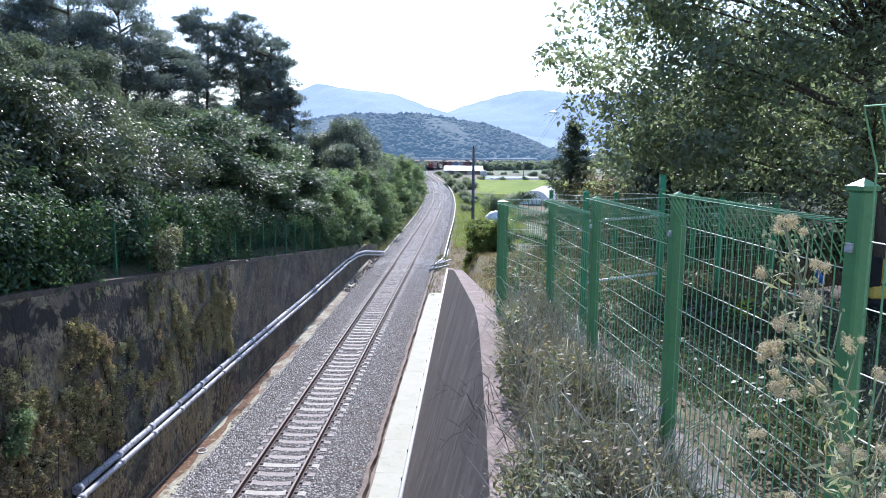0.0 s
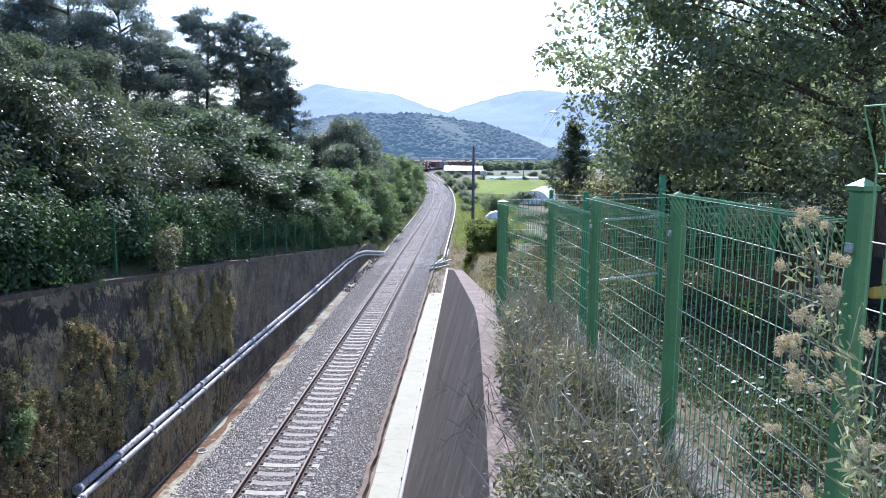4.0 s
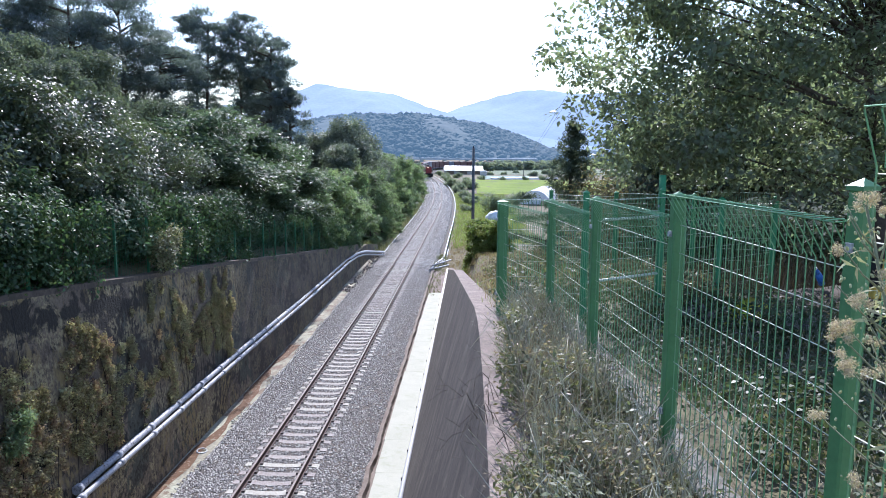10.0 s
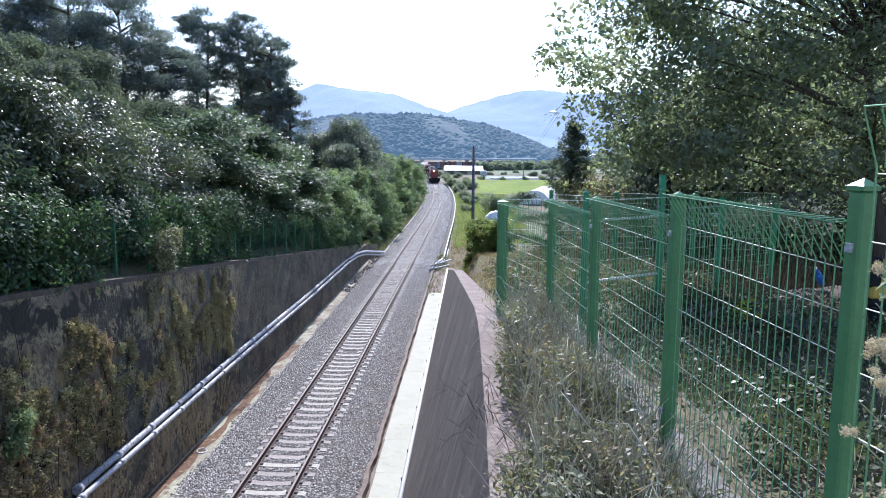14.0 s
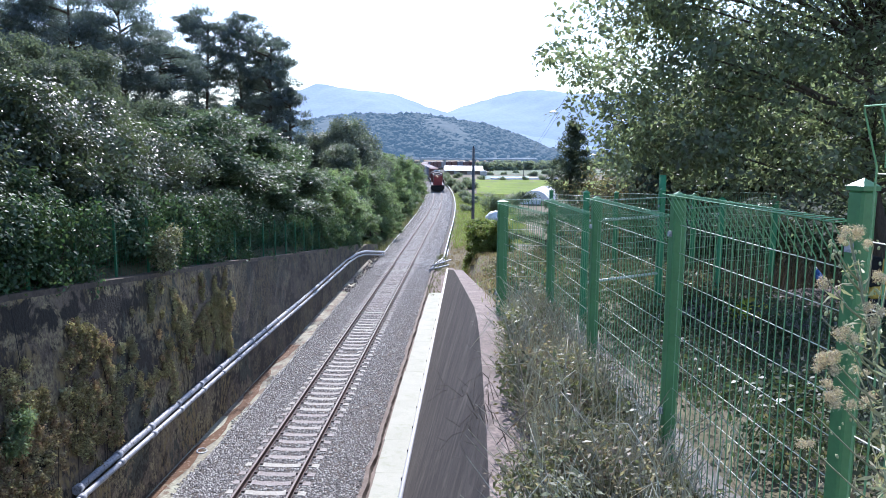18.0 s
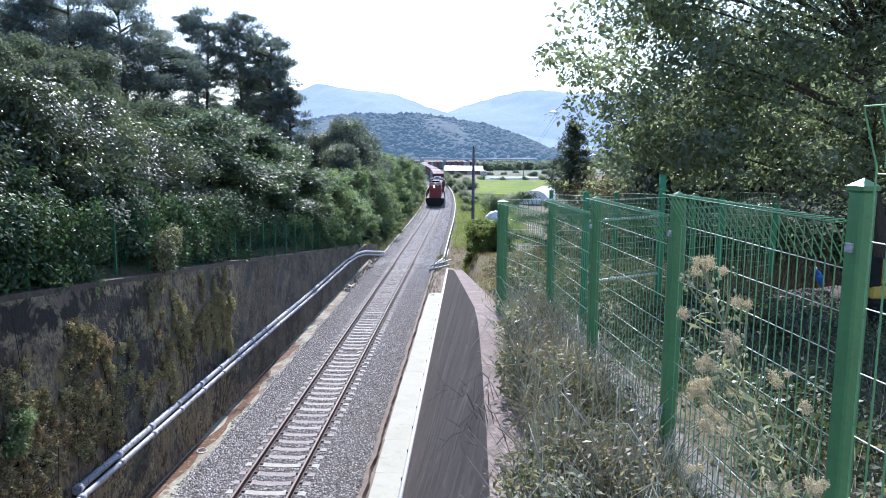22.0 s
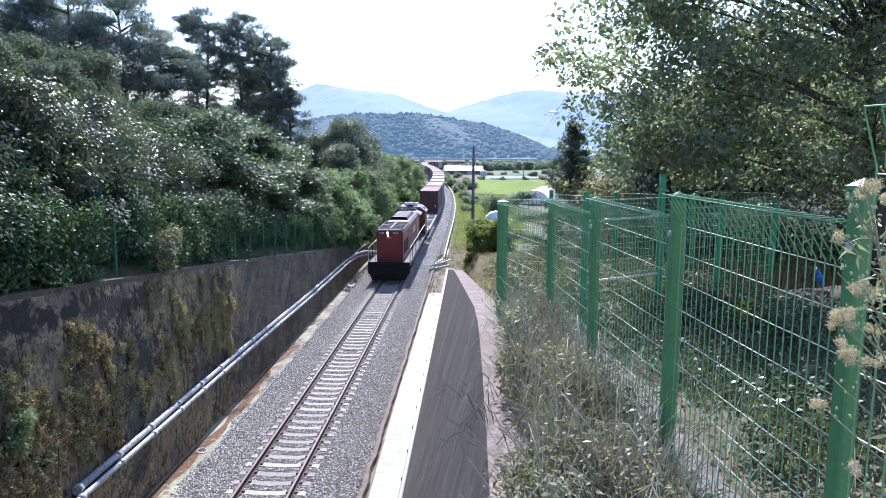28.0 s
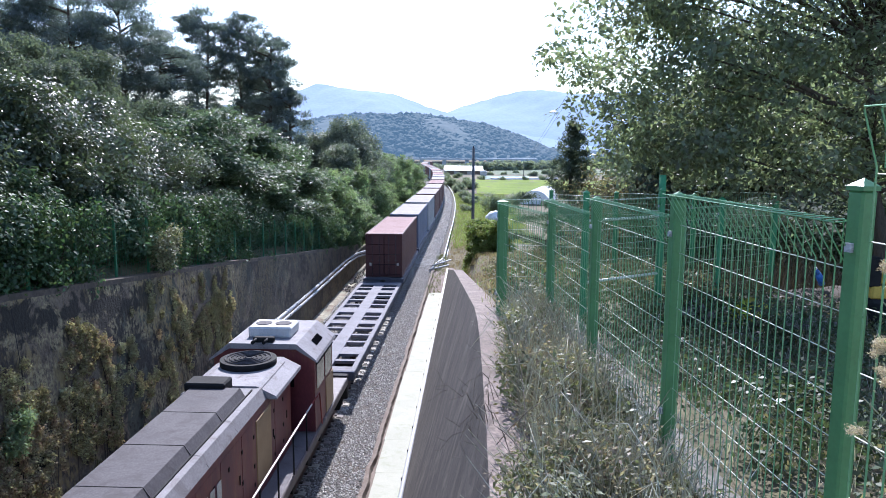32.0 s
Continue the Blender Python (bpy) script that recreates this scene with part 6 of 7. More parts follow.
    for i in range(300):
        y = rng.uniform(42, 48)
        hx = 5.25 + 0.13 * (48 - y) + rng.uniform(0.0, 2.2)
        bl.append((hx, y, rng.uniform(gz(hx, y) + 0.15, 4.85 - 0.08 * (y - 45) + 0.1 * math.sin(y * 3.3)), 0.25, 0.28, 0.26))
    tagged(leaf_cloud("leaves", bl, 40000, 0.13, M["leaf_hedge"], 85, h, 0.3, droop=1.2), kind="stuff")
    # pole and overhead cables
    p = thing("utility_pole", "slim dark utility pole beside the meadow", "pole")
    bm = B(); tube(bm, [(5.86, 60, gz(5.86, 60) - 0.3), (5.84, 60, 9.6)], 0.15, 10, 0.11); part("shaft", bm, M["pole"], p)
    bm = B(); tube(bm, [(5.84, 60, 9.6), (5.84, 60, 9.72)], 0.05, 8); part("pin", bm, M["black"], p)
    p = thing("utility_pole", "far utility pole carrying the cables", "pole")
    bm = B(); tube(bm, [(23.7, 250, -1.3), (23.7, 250, 4.6)], 0.14, 8); part("shaft", bm, M["pole"], p)
    for dx in (0, 0.5):
        w = thing("overhead_cable", "thin dark overhead cable", "cable", group="overhead cables")
        bm = B()
        a, b = Vector((23.7 + dx, 250, 4.4)), Vector((9.3 + dx * 0.5, -7, 16.4))
        tube(bm, [a.lerp(b, k / 20) - Vector((0, 0, 2.5 * (k / 20) * (1 - k / 20) * 0)) for k in range(21)], 0.012, 4); part("wire", bm, M["black"], w)


# far trees' leaves are lightened and greyed to carry the valley haze
M["leaf_far_haze"] = leafmat("leaf_far_haze", (0.18, 0.22, 0.20), (0.22, 0.26, 0.225), (0.26, 0.30, 0.25), 0.5, 0.8, 0.1)
M["leaf_sage"] = leafmat("leaf_sage", (0.13, 0.165, 0.125), (0.18, 0.22, 0.165), (0.25, 0.28, 0.22), 0.5, 0.6)
M["scrub"] = mat("valley_scrub", [(0.11, 0.15, 0.08), (0.17, 0.20, 0.11)], 0.03, 0.95, fine=0.4, fine_amt=0.5, bump=0.0)
M["pole"] = mat("pole_dark", [(0.08, 0.085, 0.09), (0.13, 0.135, 0.14)], 2, 0.8, fine=20, fine_amt=0.2)
M["leaf_hedge"] = leafmat("leaf_hedge", (0.07, 0.10, 0.03), (0.15, 0.19, 0.05), (0.26, 0.28, 0.10), 0.5, 0.5)
build_farm()


# ---- near bank: weeds, grass and yard ----
def blades(name, pts, n_per, h, material, seed, parent=None, spread=0.12, lean=0.5, width=0.006):
    """Thin bent grass blades in tufts at the given points (x, y, z)."""
    rng = np.random.default_rng(seed)
    P = np.repeat(np.array(pts, float), n_per, axis=0)
    n = len(P)
    P[:, :2] += rng.normal(0, spread, (n, 2))
    a = rng.uniform(0, 6.283, n)
    d = np.stack([np.cos(a), np.sin(a), np.zeros(n)], 1)
    L = (h * rng.uniform(0.4, 1.3, n))[:, None]
    k = (lean * rng.uniform(0.1, 1.3, n))[:, None]
    up = np.array([0, 0, 1.0])
    b = rng.uniform(0, 6.283, n)
    s = np.stack([np.cos(b), np.sin(b), np.zeros(n)], 1) * width
    mid = P + up * L * 0.55 + d * L * k * 0.35
    tip = P + up * L * (1 - 0.35 * k) + d * L * k
    verts = np.stack([P - s, P + s, mid + s * 0.7, mid - s * 0.7, tip + s * 0.1, tip - s * 0.1], 1).reshape(-1, 3)
    f = np.array([(0, 1, 2, 3), (3, 2, 4, 5)])
    faces = (f[None] + 6 * np.arange(n)[:, None, None]).reshape(-1, 4)
    return mesh_np(name, verts, faces, M[material], parent)


def scatter(n, x0, x1, y0, y1, seed, dz=0.0, ok=None):
    rng = random.Random(seed)
    out = []
    while len(out) < n:
        x, y = rng.uniform(x0, x1), rng.uniform(y0, y1)
        if ok and not ok(x, y):
            continue
        out.append((x, y, gz(x, y) + dz))
    return out


def build_near():
    rng = random.Random(91)
    # slope grass beyond the corner of the fence and along the meadow
    off = lambda x, y: x - float(track_x(y)) > (6.35 if y < 12 else 3.9 + 0.27 * (float(right_top(y)) + 0.3) + 0.35 if y < 58 else 3.7)
    tagged(blades("slope_grass", scatter(2900, 3.4, 10, 11, 80, 92, 0, lambda x, y: off(x, y) and not (x > 6.7 and y < 18)), 9, 0.26, "hay", 93, width=0.008), "dry straw-coloured grass on the slope", "grass", kind="stuff")
    tagged(blades("slope_grass", scatter(380, 4.6, 10, 11, 60, 94, 0, lambda x, y: off(x, y) and not (x > 6.7 and y < 18)), 9, 0.2, "grass_green", 95, width=0.009), "green grass on the slope", "grass", kind="stuff")
    tagged(blades("meadow_grass", scatter(3300, -2, 13, 74, 165, 96, 0, off), 8, 0.5, "grass_green", 97, spread=0.4, width=0.03), "tall bright green meadow grass beside the line", "grass", kind="stuff")
    tagged(blades("verge_weeds", [(rng.uniform(2.6, 3.6), rng.uniform(47, 66), -0.38) for i in range(60)], 14, 0.35, "leaf_weed", 98, width=0.012), "weeds growing through the broken drain cover", "weeds", kind="stuff")
    edge = [(float(track_x(y)) + rng.uniform(-5.2, -2.9), y, -0.62 if y > 72 else -0.7) for y in (rng.uniform(68, 215) for i in range(1500))]
    edge = [(x, y, max(z, gz(x, y))) for x, y, z in edge]
    tagged(blades("bank_weeds", edge, 8, 0.5, "leaf_weed", 99, spread=0.3, width=0.03), "low grey-green weeds along the foot of the bank", "weeds", kind="stuff")
    # dry tangle outside the fence
    t = thing("dry_weeds", "tangled dry weeds and brambles against the fence foot", "weeds")
    bl = []
    for i in range(230):
        y = 3.0 + 6.6 * rng.random()
        x0 = float(np.interp(y, [3, 5.2, 6.5, 9.6], [6.0, 6.02, 6.15, 6.3]))
        x = rng.uniform(x0, np.interp(y, [3, 9.5], [7.35, 6.7]))
        bl.append((x, y, max(gz(x, y), 7.0) + rng.uniform(0.0, 0.5), 0.2, 0.22, 0.16))
    tagged(leaf_cloud("dry_leaves", bl, 13000, 0.046, M["leaf_dry"], 101, t, 0.1, 0.3, 0.4, spray=4, spray_r=0.45), kind="stuff")
    tagged(leaf_cloud("green_leaves", bl[::3], 14000, 0.06, M["leaf_weed"], 102, t, 0.1, 0.5, 0.4, spray=4, spray_r=0.4), kind="stuff")
    bm = B()
    for i in range(2600):
        b = rng.choice(bl)
        p = Vector((b[0], b[1], max(gz(b[0], b[1]), 7.0) - 0.05))
        d = Vector((rng.uniform(-1, 1), rng.uniform(-1, 1), 0)) * rng.uniform(0.1, 0.5)
        h = rng.uniform(0.25, 0.85)
        tube(bm, [p, p + d * 0.4 + Vector((0, 0, h * 0.7)), p + d + Vector((0, 0, h))], 0.0046, 4, 0.0017, caps=False)
    tagged(part("stemwork", bm, M["straw"], t), kind="stuff")
    for i in range(46):
        y = rng.uniform(3.0, 8.5)
        p = Vector((rng.uniform(6.15, 7.1), y, 7.05))
        if p.x > np.interp(y, [3.2, 9.1], [7.3, 6.65]):
            continue
        d = Vector((rng.uniform(-0.6, 0.35), rng.uniform(-0.7, 0.5), 0))
        h = rng.uniform(0.5, 1.0)
        bm = B()
        tube(bm, [p, p + d * 0.3 + Vector((0, 0, h * 0.75)), p + d * 0.7 + Vector((0, 0, h)), p + d * 1.2 + Vector((0, 0, h * rng.uniform(0.5, 0.95)))], 0.0065, 5, 0.002)
        part("dry_stalk", bm, M["straw"], t)
    bm = B()
    for a, b, c in (((5.95, 11.0, 7.05), (6.35, 8.0, 7.35), (7.05, 4.6, 7.2)), ((6.15, 7.6, 7.45), (6.25, 6.2, 7.6), (6.1, 4.4, 7.1)), ((6.6, 6.0, 7.4), (6.2, 5.2, 7.65), (5.9, 4.6, 7.5)), ((5.95, 5.4, 7.3), (6.0, 4.6, 7.6), (6.2, 3.9, 7.5)), ((6.9, 7.4, 7.2), (6.7, 6.1, 7.7), (6.5, 4.9, 7.6))):
        pts = [Vector(a).lerp(Vector(b), k / 5).lerp(Vector(b).lerp(Vector(c), k / 5), k / 5) for k in range(6)]
        tube(bm, pts, 0.006, 5, 0.003)
    part("bramble", bm, M["bark"], t, "dark arching bramble cane")
    bm = B()
    for i in range(16):
        y = rng.uniform(3.2, 8.2)
        p = Vector((rng.uniform(5.75, 6.1), y, 7.08))
        q = p + Vector((-rng.uniform(0.0, 0.2), rng.uniform(-0.4, 0.3), rng.uniform(0.05, 0.3)))
        e = q + Vector((-rng.uniform(0.0, 0.3), rng.uniform(-0.4, 0.2), rng.uniform(-0.7, 0.3)))
        tube(bm, [p, p.lerp(q, 0.6) + Vector((0, 0, 0.08)), q, q.lerp(e, 0.5) + Vector((0, 0, 0.05)), e], 0.004, 4, 0.0012, caps=False)
        for k in range(3):
            u = q.lerp(e, rng.random())
            tube(bm, [u, u + Vector((rng.uniform(-0.15, 0.1), rng.uniform(-0.15, 0.15), rng.uniform(-0.1, 0.2)))], 0.002, 3, 0.001, caps=False)
    tagged(part("twigs", bm, M["twig"], t, "bare thin twigs hanging over the wall edge"), kind="stuff")
    tagged(blades("dry_grass", scatter(190, 6.3, 7.4, 2.6, 9.5, 103, 0, lambda x, y: x < np.interp(y, [3.2, 9.1], [7.3, 6.65])), 10, 0.5, "straw", 104, t, 0.12, 0.8, 0.004), kind="stuff")
    # yard behind the fence
    g = thing("ground_cover", "dark leafy creeping plants covering the yard behind the fence", "ground cover")
    bl = []
    for i in range(460):
        x, y = rng.uniform(7.2, 14.0), rng.uniform(3.5, 13.0)
        if x < np.interp(y, [3, 11], [8.1, 7.35]):
            continue
        bl.append((x, y, gz(x, y) + rng.uniform(0.0, 0.42), 0.32, 0.32, 0.22))
    tagged(leaf_cloud("leaves", bl, 60000, 0.062, M["leaf_yard"], 105, g, 0.1, 0.5, spray=4, spray_r=0.4), kind="stuff")
    tagged(leaf_cloud("pale_leaves", bl[::3], 14000, 0.055, M["leaf_dryish"], 106, g, 0.1, 0.5), kind="stuff")
    tagged(blades("stem_tangle", scatter(170, 7.6, 12.5, 3.8, 11.2, 111, 0, lambda x, y: x > np.interp(y, [3, 11], [7.9, 7.3])), 7, 0.6, "straw", 112, g, 0.2, 0.9, 0.0035), kind="stuff")
    sl = thing("slope_weeds", "brownish tangled weeds on the slope behind the fence corner", "weeds")
    bl = []
    for i in range(330):
        x, y = rng.uniform(6.6, 10.5), rng.uniform(12.2, 30)
        if x < 6.45 + 0.02 * (y - 12):
            continue
        bl.append((x, y, gz(x, y) + rng.uniform(0.0, 0.55), 0.42, 0.45, 0.3))
    tagged(leaf_cloud("leaves", bl, 26000, 0.085, M["leaf_dryish"], 115, sl, 0.1, 0.4, spray=4, spray_r=0.4), kind="stuff")
    tagged(leaf_cloud("green_leaves", bl[::2], 16000, 0.09, M["leaf_yard"], 116, sl, 0.1, 0.5, spray=4, spray_r=0.4), kind="stuff")
    tagged(blades("stems", [(b[0], b[1], gz(b[0], b[1])) for b in bl], 6, 0.75, "hay", 117, sl, 0.25, 0.7, 0.006), kind="stuff")
    d = thing("dead_stalks", "brown dead stalks standing at the back of the yard", "stalks")
    tagged(blades("stalk_clump", scatter(420, 9.0, 17, 13.2, 17.5, 107), 9, 0.9, "leaf_stalk", 108, d, 0.25, 0.5, 0.006), kind="stuff")
    n = 240
    rr = np.random.default_rng(109)
    xx, yy = rr.normal(10.6, 0.7, n), rr.normal(11.6, 0.45, n)
    stones("rubble", xx, yy, np.array([gz(a, b) for a, b in zip(xx, yy)]) + rr.random(n) * 0.25, rr.uniform(0.05, 0.16, n), M["rubble"], "heap of broken stones and earth in the yard", "rubble", rr)
    bm = B()
    grid = [[bm.verts.new((9.6 + 5.4 * i / 24, 12.0 + 2.6 * j / 12, gz(9.6 + 5.4 * i / 24, 12.0 + 2.6 * j / 12) + 0.01 + 0.34 * math.sin(math.pi * j / 12) ** 0.6 * math.sin(math.pi * i / 24) ** 0.5 + 0.06 * noise.noise(Vector((i * 0.5, j * 0.5, 3))))) for i in range(25)] for j in range(13)]
    for j in range(12):
        for i in range(24):
            bm.faces.new((grid[j][i], grid[j][i + 1], grid[j + 1][i + 1], grid[j + 1][i])).smooth = True
    rr2 = np.random.default_rng(119)
    xx, yy = rr2.uniform(-3.35, -2.55, 260), rr2.uniform(49, 70, 260)
    stones("ditch_rubble", xx, yy, np.full(260, -0.6) + rr2.random(260) * 0.08, rr2.uniform(0.05, 0.14, 260), M["rubble"], "brown broken stones at the end of the ditch", "rubble", rr2)
    h = thing("soil_heap", "low bank of grey-brown soil in the yard", "soil"); part("soil", bm, M["soil"], h)
    # pale concrete channel along the inside of the fence
    c = thing("concrete_channel", "pale concrete channel along the inside of the fence", "channel", kind="structure")
    pts = [(6.90, 10.6), (7.08, 8.6), (7.14, 6.9), (7.26, 5.2), (7.46, 3.6), (7.7, 2.0)]
    for a, b in zip(pts, pts[1:]):
        bm = B()
        za, zb = gz(*a), gz(*b)
        v = [bm.verts.new(q) for q in ((a[0], a[1], za - 0.1), (a[0] + 0.34, a[1], za - 0.1), (b[0] + 0.34, b[1], zb - 0.1), (b[0], b[1], zb - 0.1), (a[0], a[1], za + 0.08), (a[0] + 0.30, a[1], za + 0.08), (b[0] + 0.30, b[1], zb + 0.08), (b[0], b[1], zb + 0.08))]
        for f in ((4, 5, 6, 7), (0, 1, 5, 4), (1, 2, 6, 5), (2, 3, 7, 6), (3, 0, 4, 7)):
            bm.faces.new([v[i] for i in f])
        part("segment", bm, M["channel"], c)
    # clutter in the yard
    b = thing("plastic_bottle", "crumpled blue plastic bottle", "bottle")
    bm = B(); tube(bm, [(0, 0, 0), (0.012, 0, 0.12), (-0.008, 0, 0.24)], 0.07, 10, 0.062)
    tube(bm, [(-0.008, 0, 0.24), (-0.008, 0, 0.34)], 0.062, 10, 0.028); part("body", bm, M["blue"], b)
    bm = B(); tube(bm, [(-0.008, 0, 0.33), (-0.008, 0, 0.37)], 0.03, 8); part("cap", bm, M["duct"], b)
    b.matrix_basis = pose(12.3, 13.5, 7.0, 10, -25, 0)
    m = thing("yellow_machine", "small yellow machine half hidden by the tree", "machine")
    for x0, x1, z0, z1, k in ((12.35, 13.3, 7.05, 7.28, "yellow"), (12.5, 13.2, 7.3, 7.62, "yellow"), (12.25, 12.5, 7.25, 7.75, "black")):
        bm = B(); box(bm, x0, x1, 11.9, 12.7, z0, z1, 0.03); part("cover" if k == "yellow" else "grille", bm, M[k], m)
    bm = B(); box(bm, 12.3, 13.4, 11.8, 12.8, gz(12.8, 12.3) - 0.05, 7.05, 0.05); part("track_frame", bm, M["black"], m)
    y = thing("yellow_leaf_plant", "small plant with bright yellow-green leaves", "plant")
    tagged(leaf_cloud("leaves", [(9.9, 10.9, gz(9.9, 10.9) + 0.3, 0.22, 0.2, 0.2)], 70, 0.16, M["leaf_bright"], 110, y, 0.2, 0.5, 0.6), kind="stuff")


M["channel"] = mat("old_channel", [(0.15, 0.135, 0.115), (0.25, 0.23, 0.20)], 3, 0.95, fine=25, fine_amt=0.4, bump=0.4, stain=(0.10, 0.09, 0.065), stain_at=(0.5, 0.65))
M["twig"] = mat("twig", [(0.09, 0.07, 0.05), (0.17, 0.14, 0.105)], 9, 0.9, fine=40, fine_amt=0.3)
M["leaf_yard"] = leafmat("leaf_yard", (0.034, 0.052, 0.026), (0.058, 0.08, 0.04), (0.095, 0.115, 0.062), 0.34, 0.45)
M["leaf_stalk"] = leafmat("dead_stalk", (0.05, 0.04, 0.028), (0.08, 0.065, 0.045), (0.13, 0.11, 0.08), 0.1, 0.8)
M["rubble"] = mat("rubble_stone", [(0.16, 0.14, 0.12), (0.30, 0.27, 0.24)], 3, 0.95, fine=20, fine_amt=0.4, island=0.4)
M["soil"] = mat("grey_soil", [(0.075, 0.062, 0.052), (0.13, 0.11, 0.095)], 1.5, 0.95, fine=25, fine_amt=0.5, bump=0.6)
M["blue"] = mat("blue_plastic", [(0.04, 0.17, 0.55), (0.07, 0.24, 0.65)], 8, 0.3, fine=40, fine_amt=0.3)
M["yellow"] = mat("yellow_paint", [(0.60, 0.38, 0.05), (0.70, 0.46, 0.08)], 3, 0.5, fine=30, fine_amt=0.2, stain=(0.2, 0.14, 0.06), stain_at=(0.6, 0.75))
M["leaf_bright"] = leafmat("leaf_bright", (0.22, 0.30, 0.02), (0.30, 0.38, 0.04), (0.38, 0.42, 0.06), 0.4, 0.5)
build_near()


# ---- tall flowering weeds before the camera ----
M["fluff"] = mat("flower_fluff", [(0.56, 0.48, 0.36), (0.76, 0.67, 0.53)], 20, 0.9, fine=80, fine_amt=0.25, bump=0, island=0.3, leaf=0.35)
M["weed_stem"] = mat("weed_stem", [(0.20, 0.22, 0.12), (0.28, 0.29, 0.17)], 20, 0.8, fine=60, fine_amt=0.2)
M["bud"] = mat("weed_bud", [(0.40, 0.42, 0.24), (0.55, 0.55, 0.36)], 20, 0.7, fine=60, fine_amt=0.2, island=0.2, leaf=0.3)


def fleabane(height, reach, seed, label, spread=1.0, head=0.017):
    """A tall weed: stem, side branches with fluffy heads, buds and narrow leaves; its base is the origin."""
    rng = random.Random(seed)
    t = thing("flowering_weed", label, "weed")
    bm = B(); tube(bm, [(0, 0, 0), (0.01, 0, height * 0.5), (0.0, 0, height)], 0.006, 7, 0.0022); part("stem", bm, M["weed_stem"], t)
    heads, buds = [], []

    def tuft(p, n, s):
        for k in range(n):
            o = Vector((rng.uniform(-1, 1), rng.uniform(-1, 1), rng.uniform(-0.6, 1))) * s
            heads.append(p + o)
    tuft(Vector((0, 0, height)), 4, 0.014)
    n = 34
    for i in range(n):
        f = i / n
        z = height - 0.03 - reach * f
        a = rng.uniform(0, 6.28) if i % 2 else (0.2 if i % 4 else 2.9) + rng.uniform(-0.5, 0.5)
        L = (0.035 + 0.13 * f) * rng.uniform(0.7, 1.2) * spread
        s = Vector((0, 0, z - 0.04))
        e = s + Vector((math.cos(a) * L, math.sin(a) * L, 0.05 + L * 0.75))
        bm = B(); tube(bm, [s, s.lerp(e, 0.5) + Vector((0, 0, -0.01)), e], 0.0022, 5, 0.001); br = part("branch", bm, M["weed_stem"], t)
        if rng.random() < 0.62:
            tuft(e, rng.randint(2, 5), 0.013)
        for k in range(rng.randint(5, 9)):
            u = s.lerp(e, rng.uniform(0.4, 1.0)) + Vector((rng.uniform(-1, 1), rng.uniform(-1, 1), rng.uniform(0.2, 1.2))) * 0.02
            buds.append(u)
    fm = leaf_cloud("flower_head", [(0, 0, 0, 0.85, 0.85, 0.8)], 260, 0.5, M["fluff"], seed, t, 0.15, 0.0, 0.16, 0)
    fm.matrix_basis = Matrix.LocRotScale(heads[0], None, (head * 0.8,) * 3)
    for p in heads[1:]:
        o = new("flower_head", fm.data)
        o.parent = t
        s = head * rng.uniform(0.6, 1.0)
        o.matrix_basis = Matrix.LocRotScale(p, Euler((rng.uniform(0, 3), rng.uniform(0, 3), 0)), (s, s, s))
    bm = B(); bmesh.ops.create_icosphere(bm, subdivisions=1, radius=0.55); bd = part("bud", bm, M["bud"], t)
    bd.matrix_basis = Matrix.LocRotScale(buds[0], None, (0.010,) * 3)
    for p in buds[1:]:
        o = new("bud", bd.data)
        o.parent = t
        s = rng.uniform(0.003, 0.0055)
        o.matrix_basis = Matrix.LocRotScale(p, Euler((rng.uniform(-0.6, 0.6), rng.uniform(-0.6, 0.6), 0)), (s, s, s * 1.7))
    bl = [(rng.uniform(-0.02, 0.02), rng.uniform(-0.02, 0.02), height - reach * rng.random() * 1.6 - 0.05, 0.03, 0.03, 0.04) for i in range(40)]
    tagged(leaf_cloud("leaves", bl, 420, 0.032, M["bud"], seed + 1, t, 0.2, 0.2, 0.16, 0), kind="stuff")
    return t


FLEABANE = fleabane(2.37, 0.62, 121, "tall fleabane with fluffy cream seed heads swaying before the fence", 0.85, 0.0125)
FLEABANE_2 = fleabane(2.22, 0.5, 122, "budding fleabane swaying close to the camera", 0.8, 0.012)


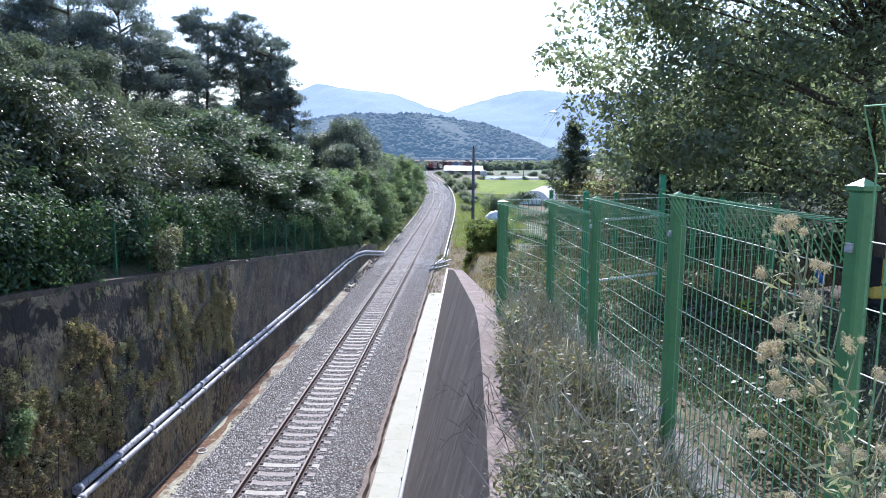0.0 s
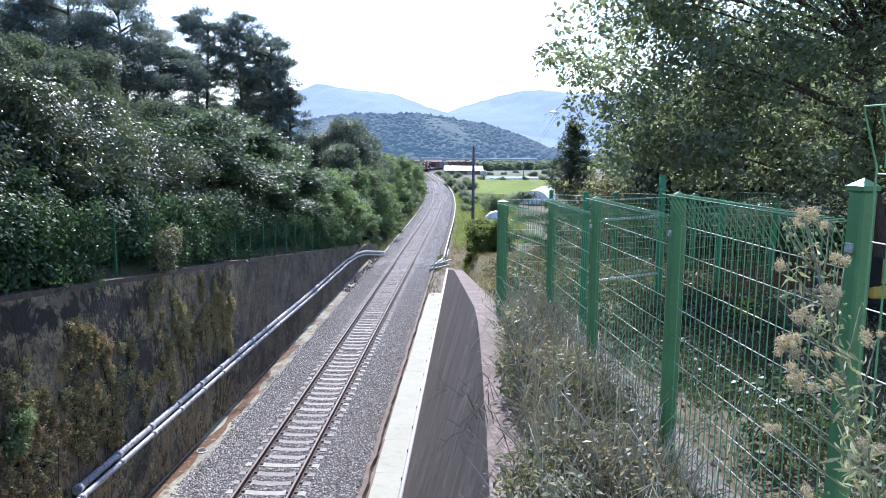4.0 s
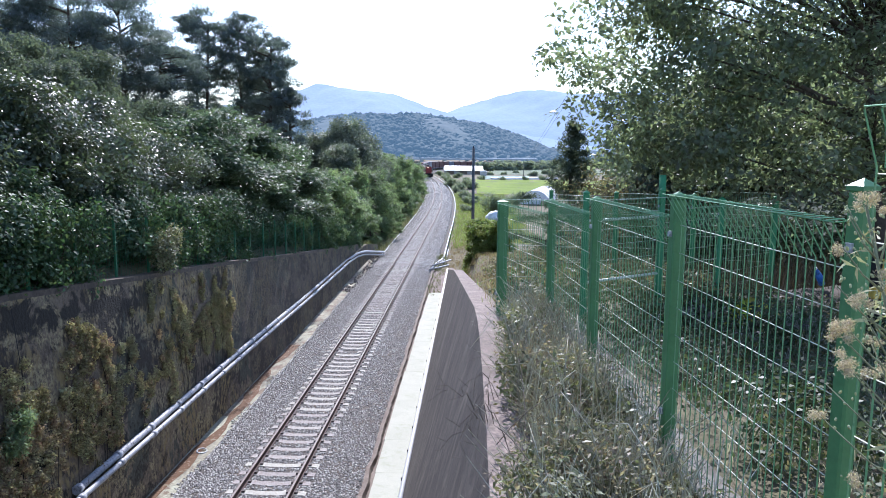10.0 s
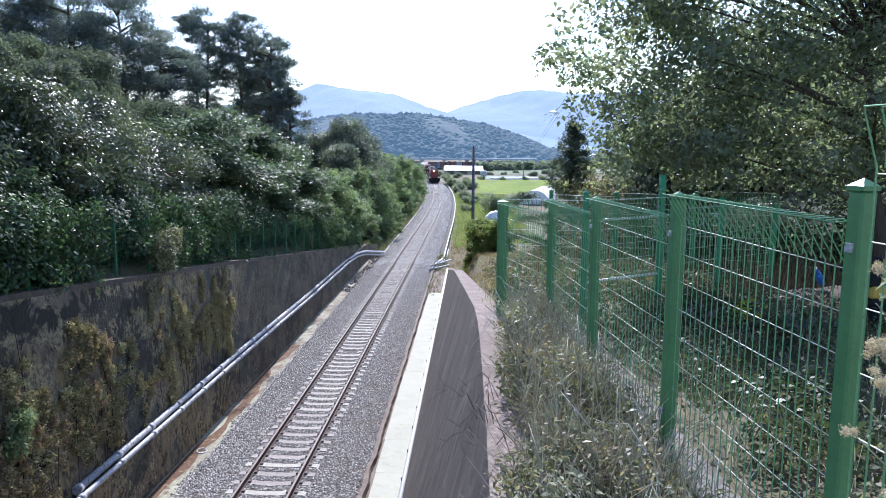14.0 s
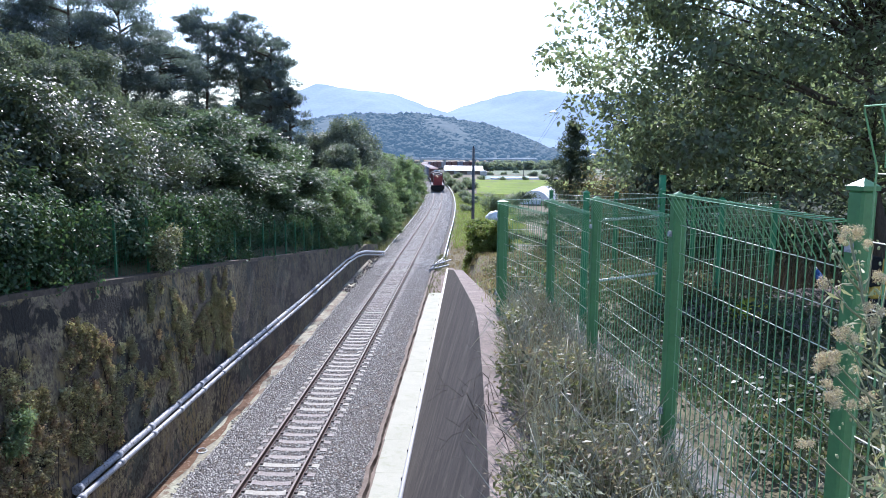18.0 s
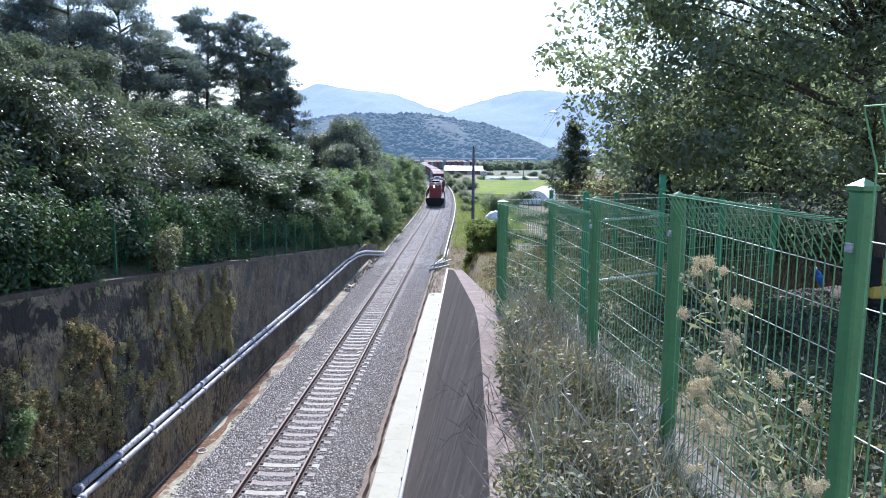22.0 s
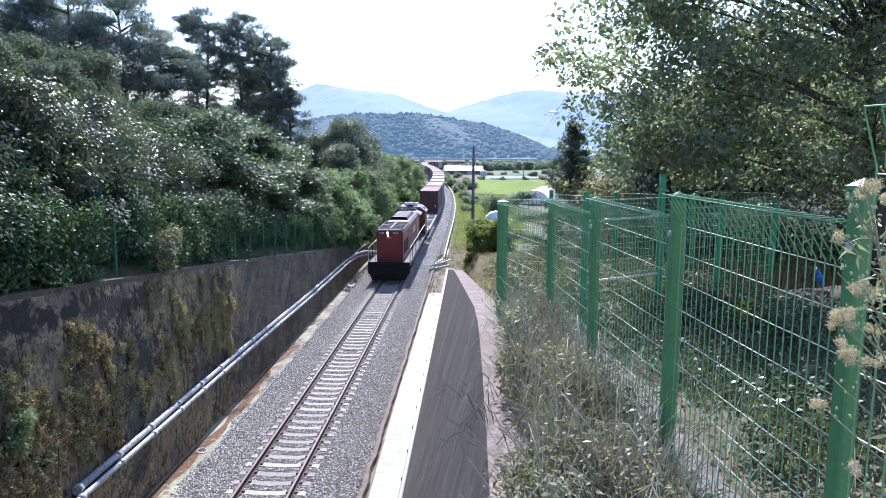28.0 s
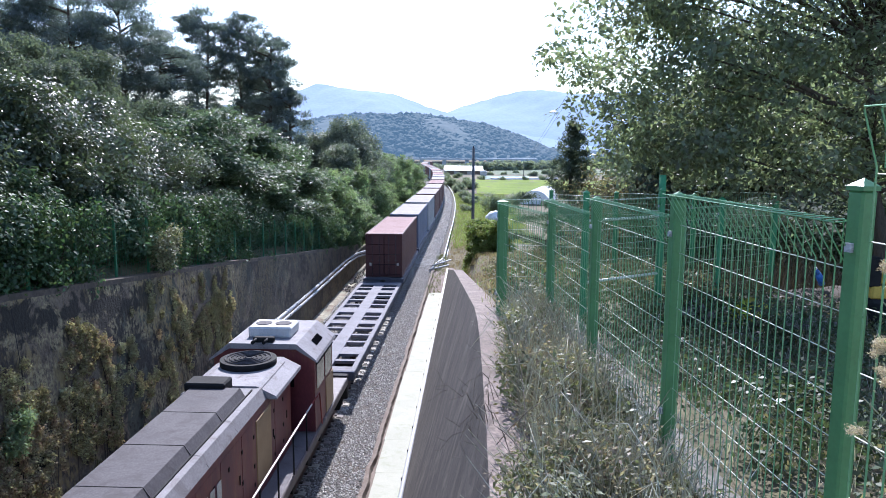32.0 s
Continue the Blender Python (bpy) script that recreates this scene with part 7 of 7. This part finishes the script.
# ---- what moves ----
def motions():
    times = [i * 1.0 for i in range(33)]
    for ob, back, z in TRAIN:
        side = -0.15 if ob is LOCO else 0.0
        walk(ob, [(t, on_track(hood_at(t), back, z) @ pose(side, 0, 0)) for t in times])
    sway = [(0, -9.9, 0.0), (0.5, -9.7, -0.002), (1, -9.2, 0.005), (1.5, -8.5, 0.01), (2, -8.0, 0.017), (2.5, -8.7, 0.012), (3, -9.9, 0.0), (3.5, -9.7, -0.002), (4.5, -8.5, 0.01), (5.5, -8.0, 0.027), (6, -7.7, 0.036), (6.5, -7.3, 0.023), (7, -6.8, -0.009), (7.5, -7.5, 0.015), (8, -8.5, 0.03), (8.5, -8.7, 0.012), (9, -8.5, -0.01), (9.5, -7.5, -0.005), (10, -6.8, 0.001), (10.5, -6.0, -0.012), (11, -5.3, -0.035), (12, -5.1, -0.046), (13, -4.8, -0.047), (14, -5.1, -0.046), (15, -5.3, -0.045), (16, -5.6, -0.044), (16.5, -6.0, -0.042), (17, -6.5, -0.03), (17.5, -7.3, -0.017), (18, -7.3, -0.047), (18.5, -10.2, -0.178), (18.8, -9.9, -0.12), (19, -8.7, -0.118), (19.2, -9.2, -0.125), (19.6, -8.2, -0.101), (20, -8.0, -0.073), (20.5, -8.7, -0.028), (21, -8.5, 0.02), (21.5, -12.4, -0.04), (22, -13.1, -0.023), (22.5, -11.7, -0.037), (23, -11.2, -0.001), (23.5, -9.4, -0.013), (24, -8.7, -0.008), (24.5, -9.7, -0.012), (25, -8.0, 0.017), (25.5, -7.0, 0.022), (26.5, -6.3, -0.001), (27.5, -6.5, 0.01), (28, -6.8, 0.021), (28.5, -6.0, -0.012), (29, -5.3, -0.035), (29.5, -6.5, -0.0), (30, -6.3, -0.031), (30.5, -5.1, -0.046), (31, -4.8, -0.047), (32, -4.8, -0.047)]
    walk(FLEABANE, [(t, pose(6.95, 1.15, 7.10 + dz, 0, a - 8.2, 0)) for t, a, dz in sway])
    lean = [(0, -16), (17.6, -16), (18.1, -14), (18.4, -5.5), (18.7, -4.2), (19.0, -5.2), (19.3, -8), (19.8, -15), (20.5, -16), (32, -16)]
    walk(FLEABANE_2, [(t, pose(5.50, 0.56, 7.1, 0, a, 0)) for t, a in lean])


motions()
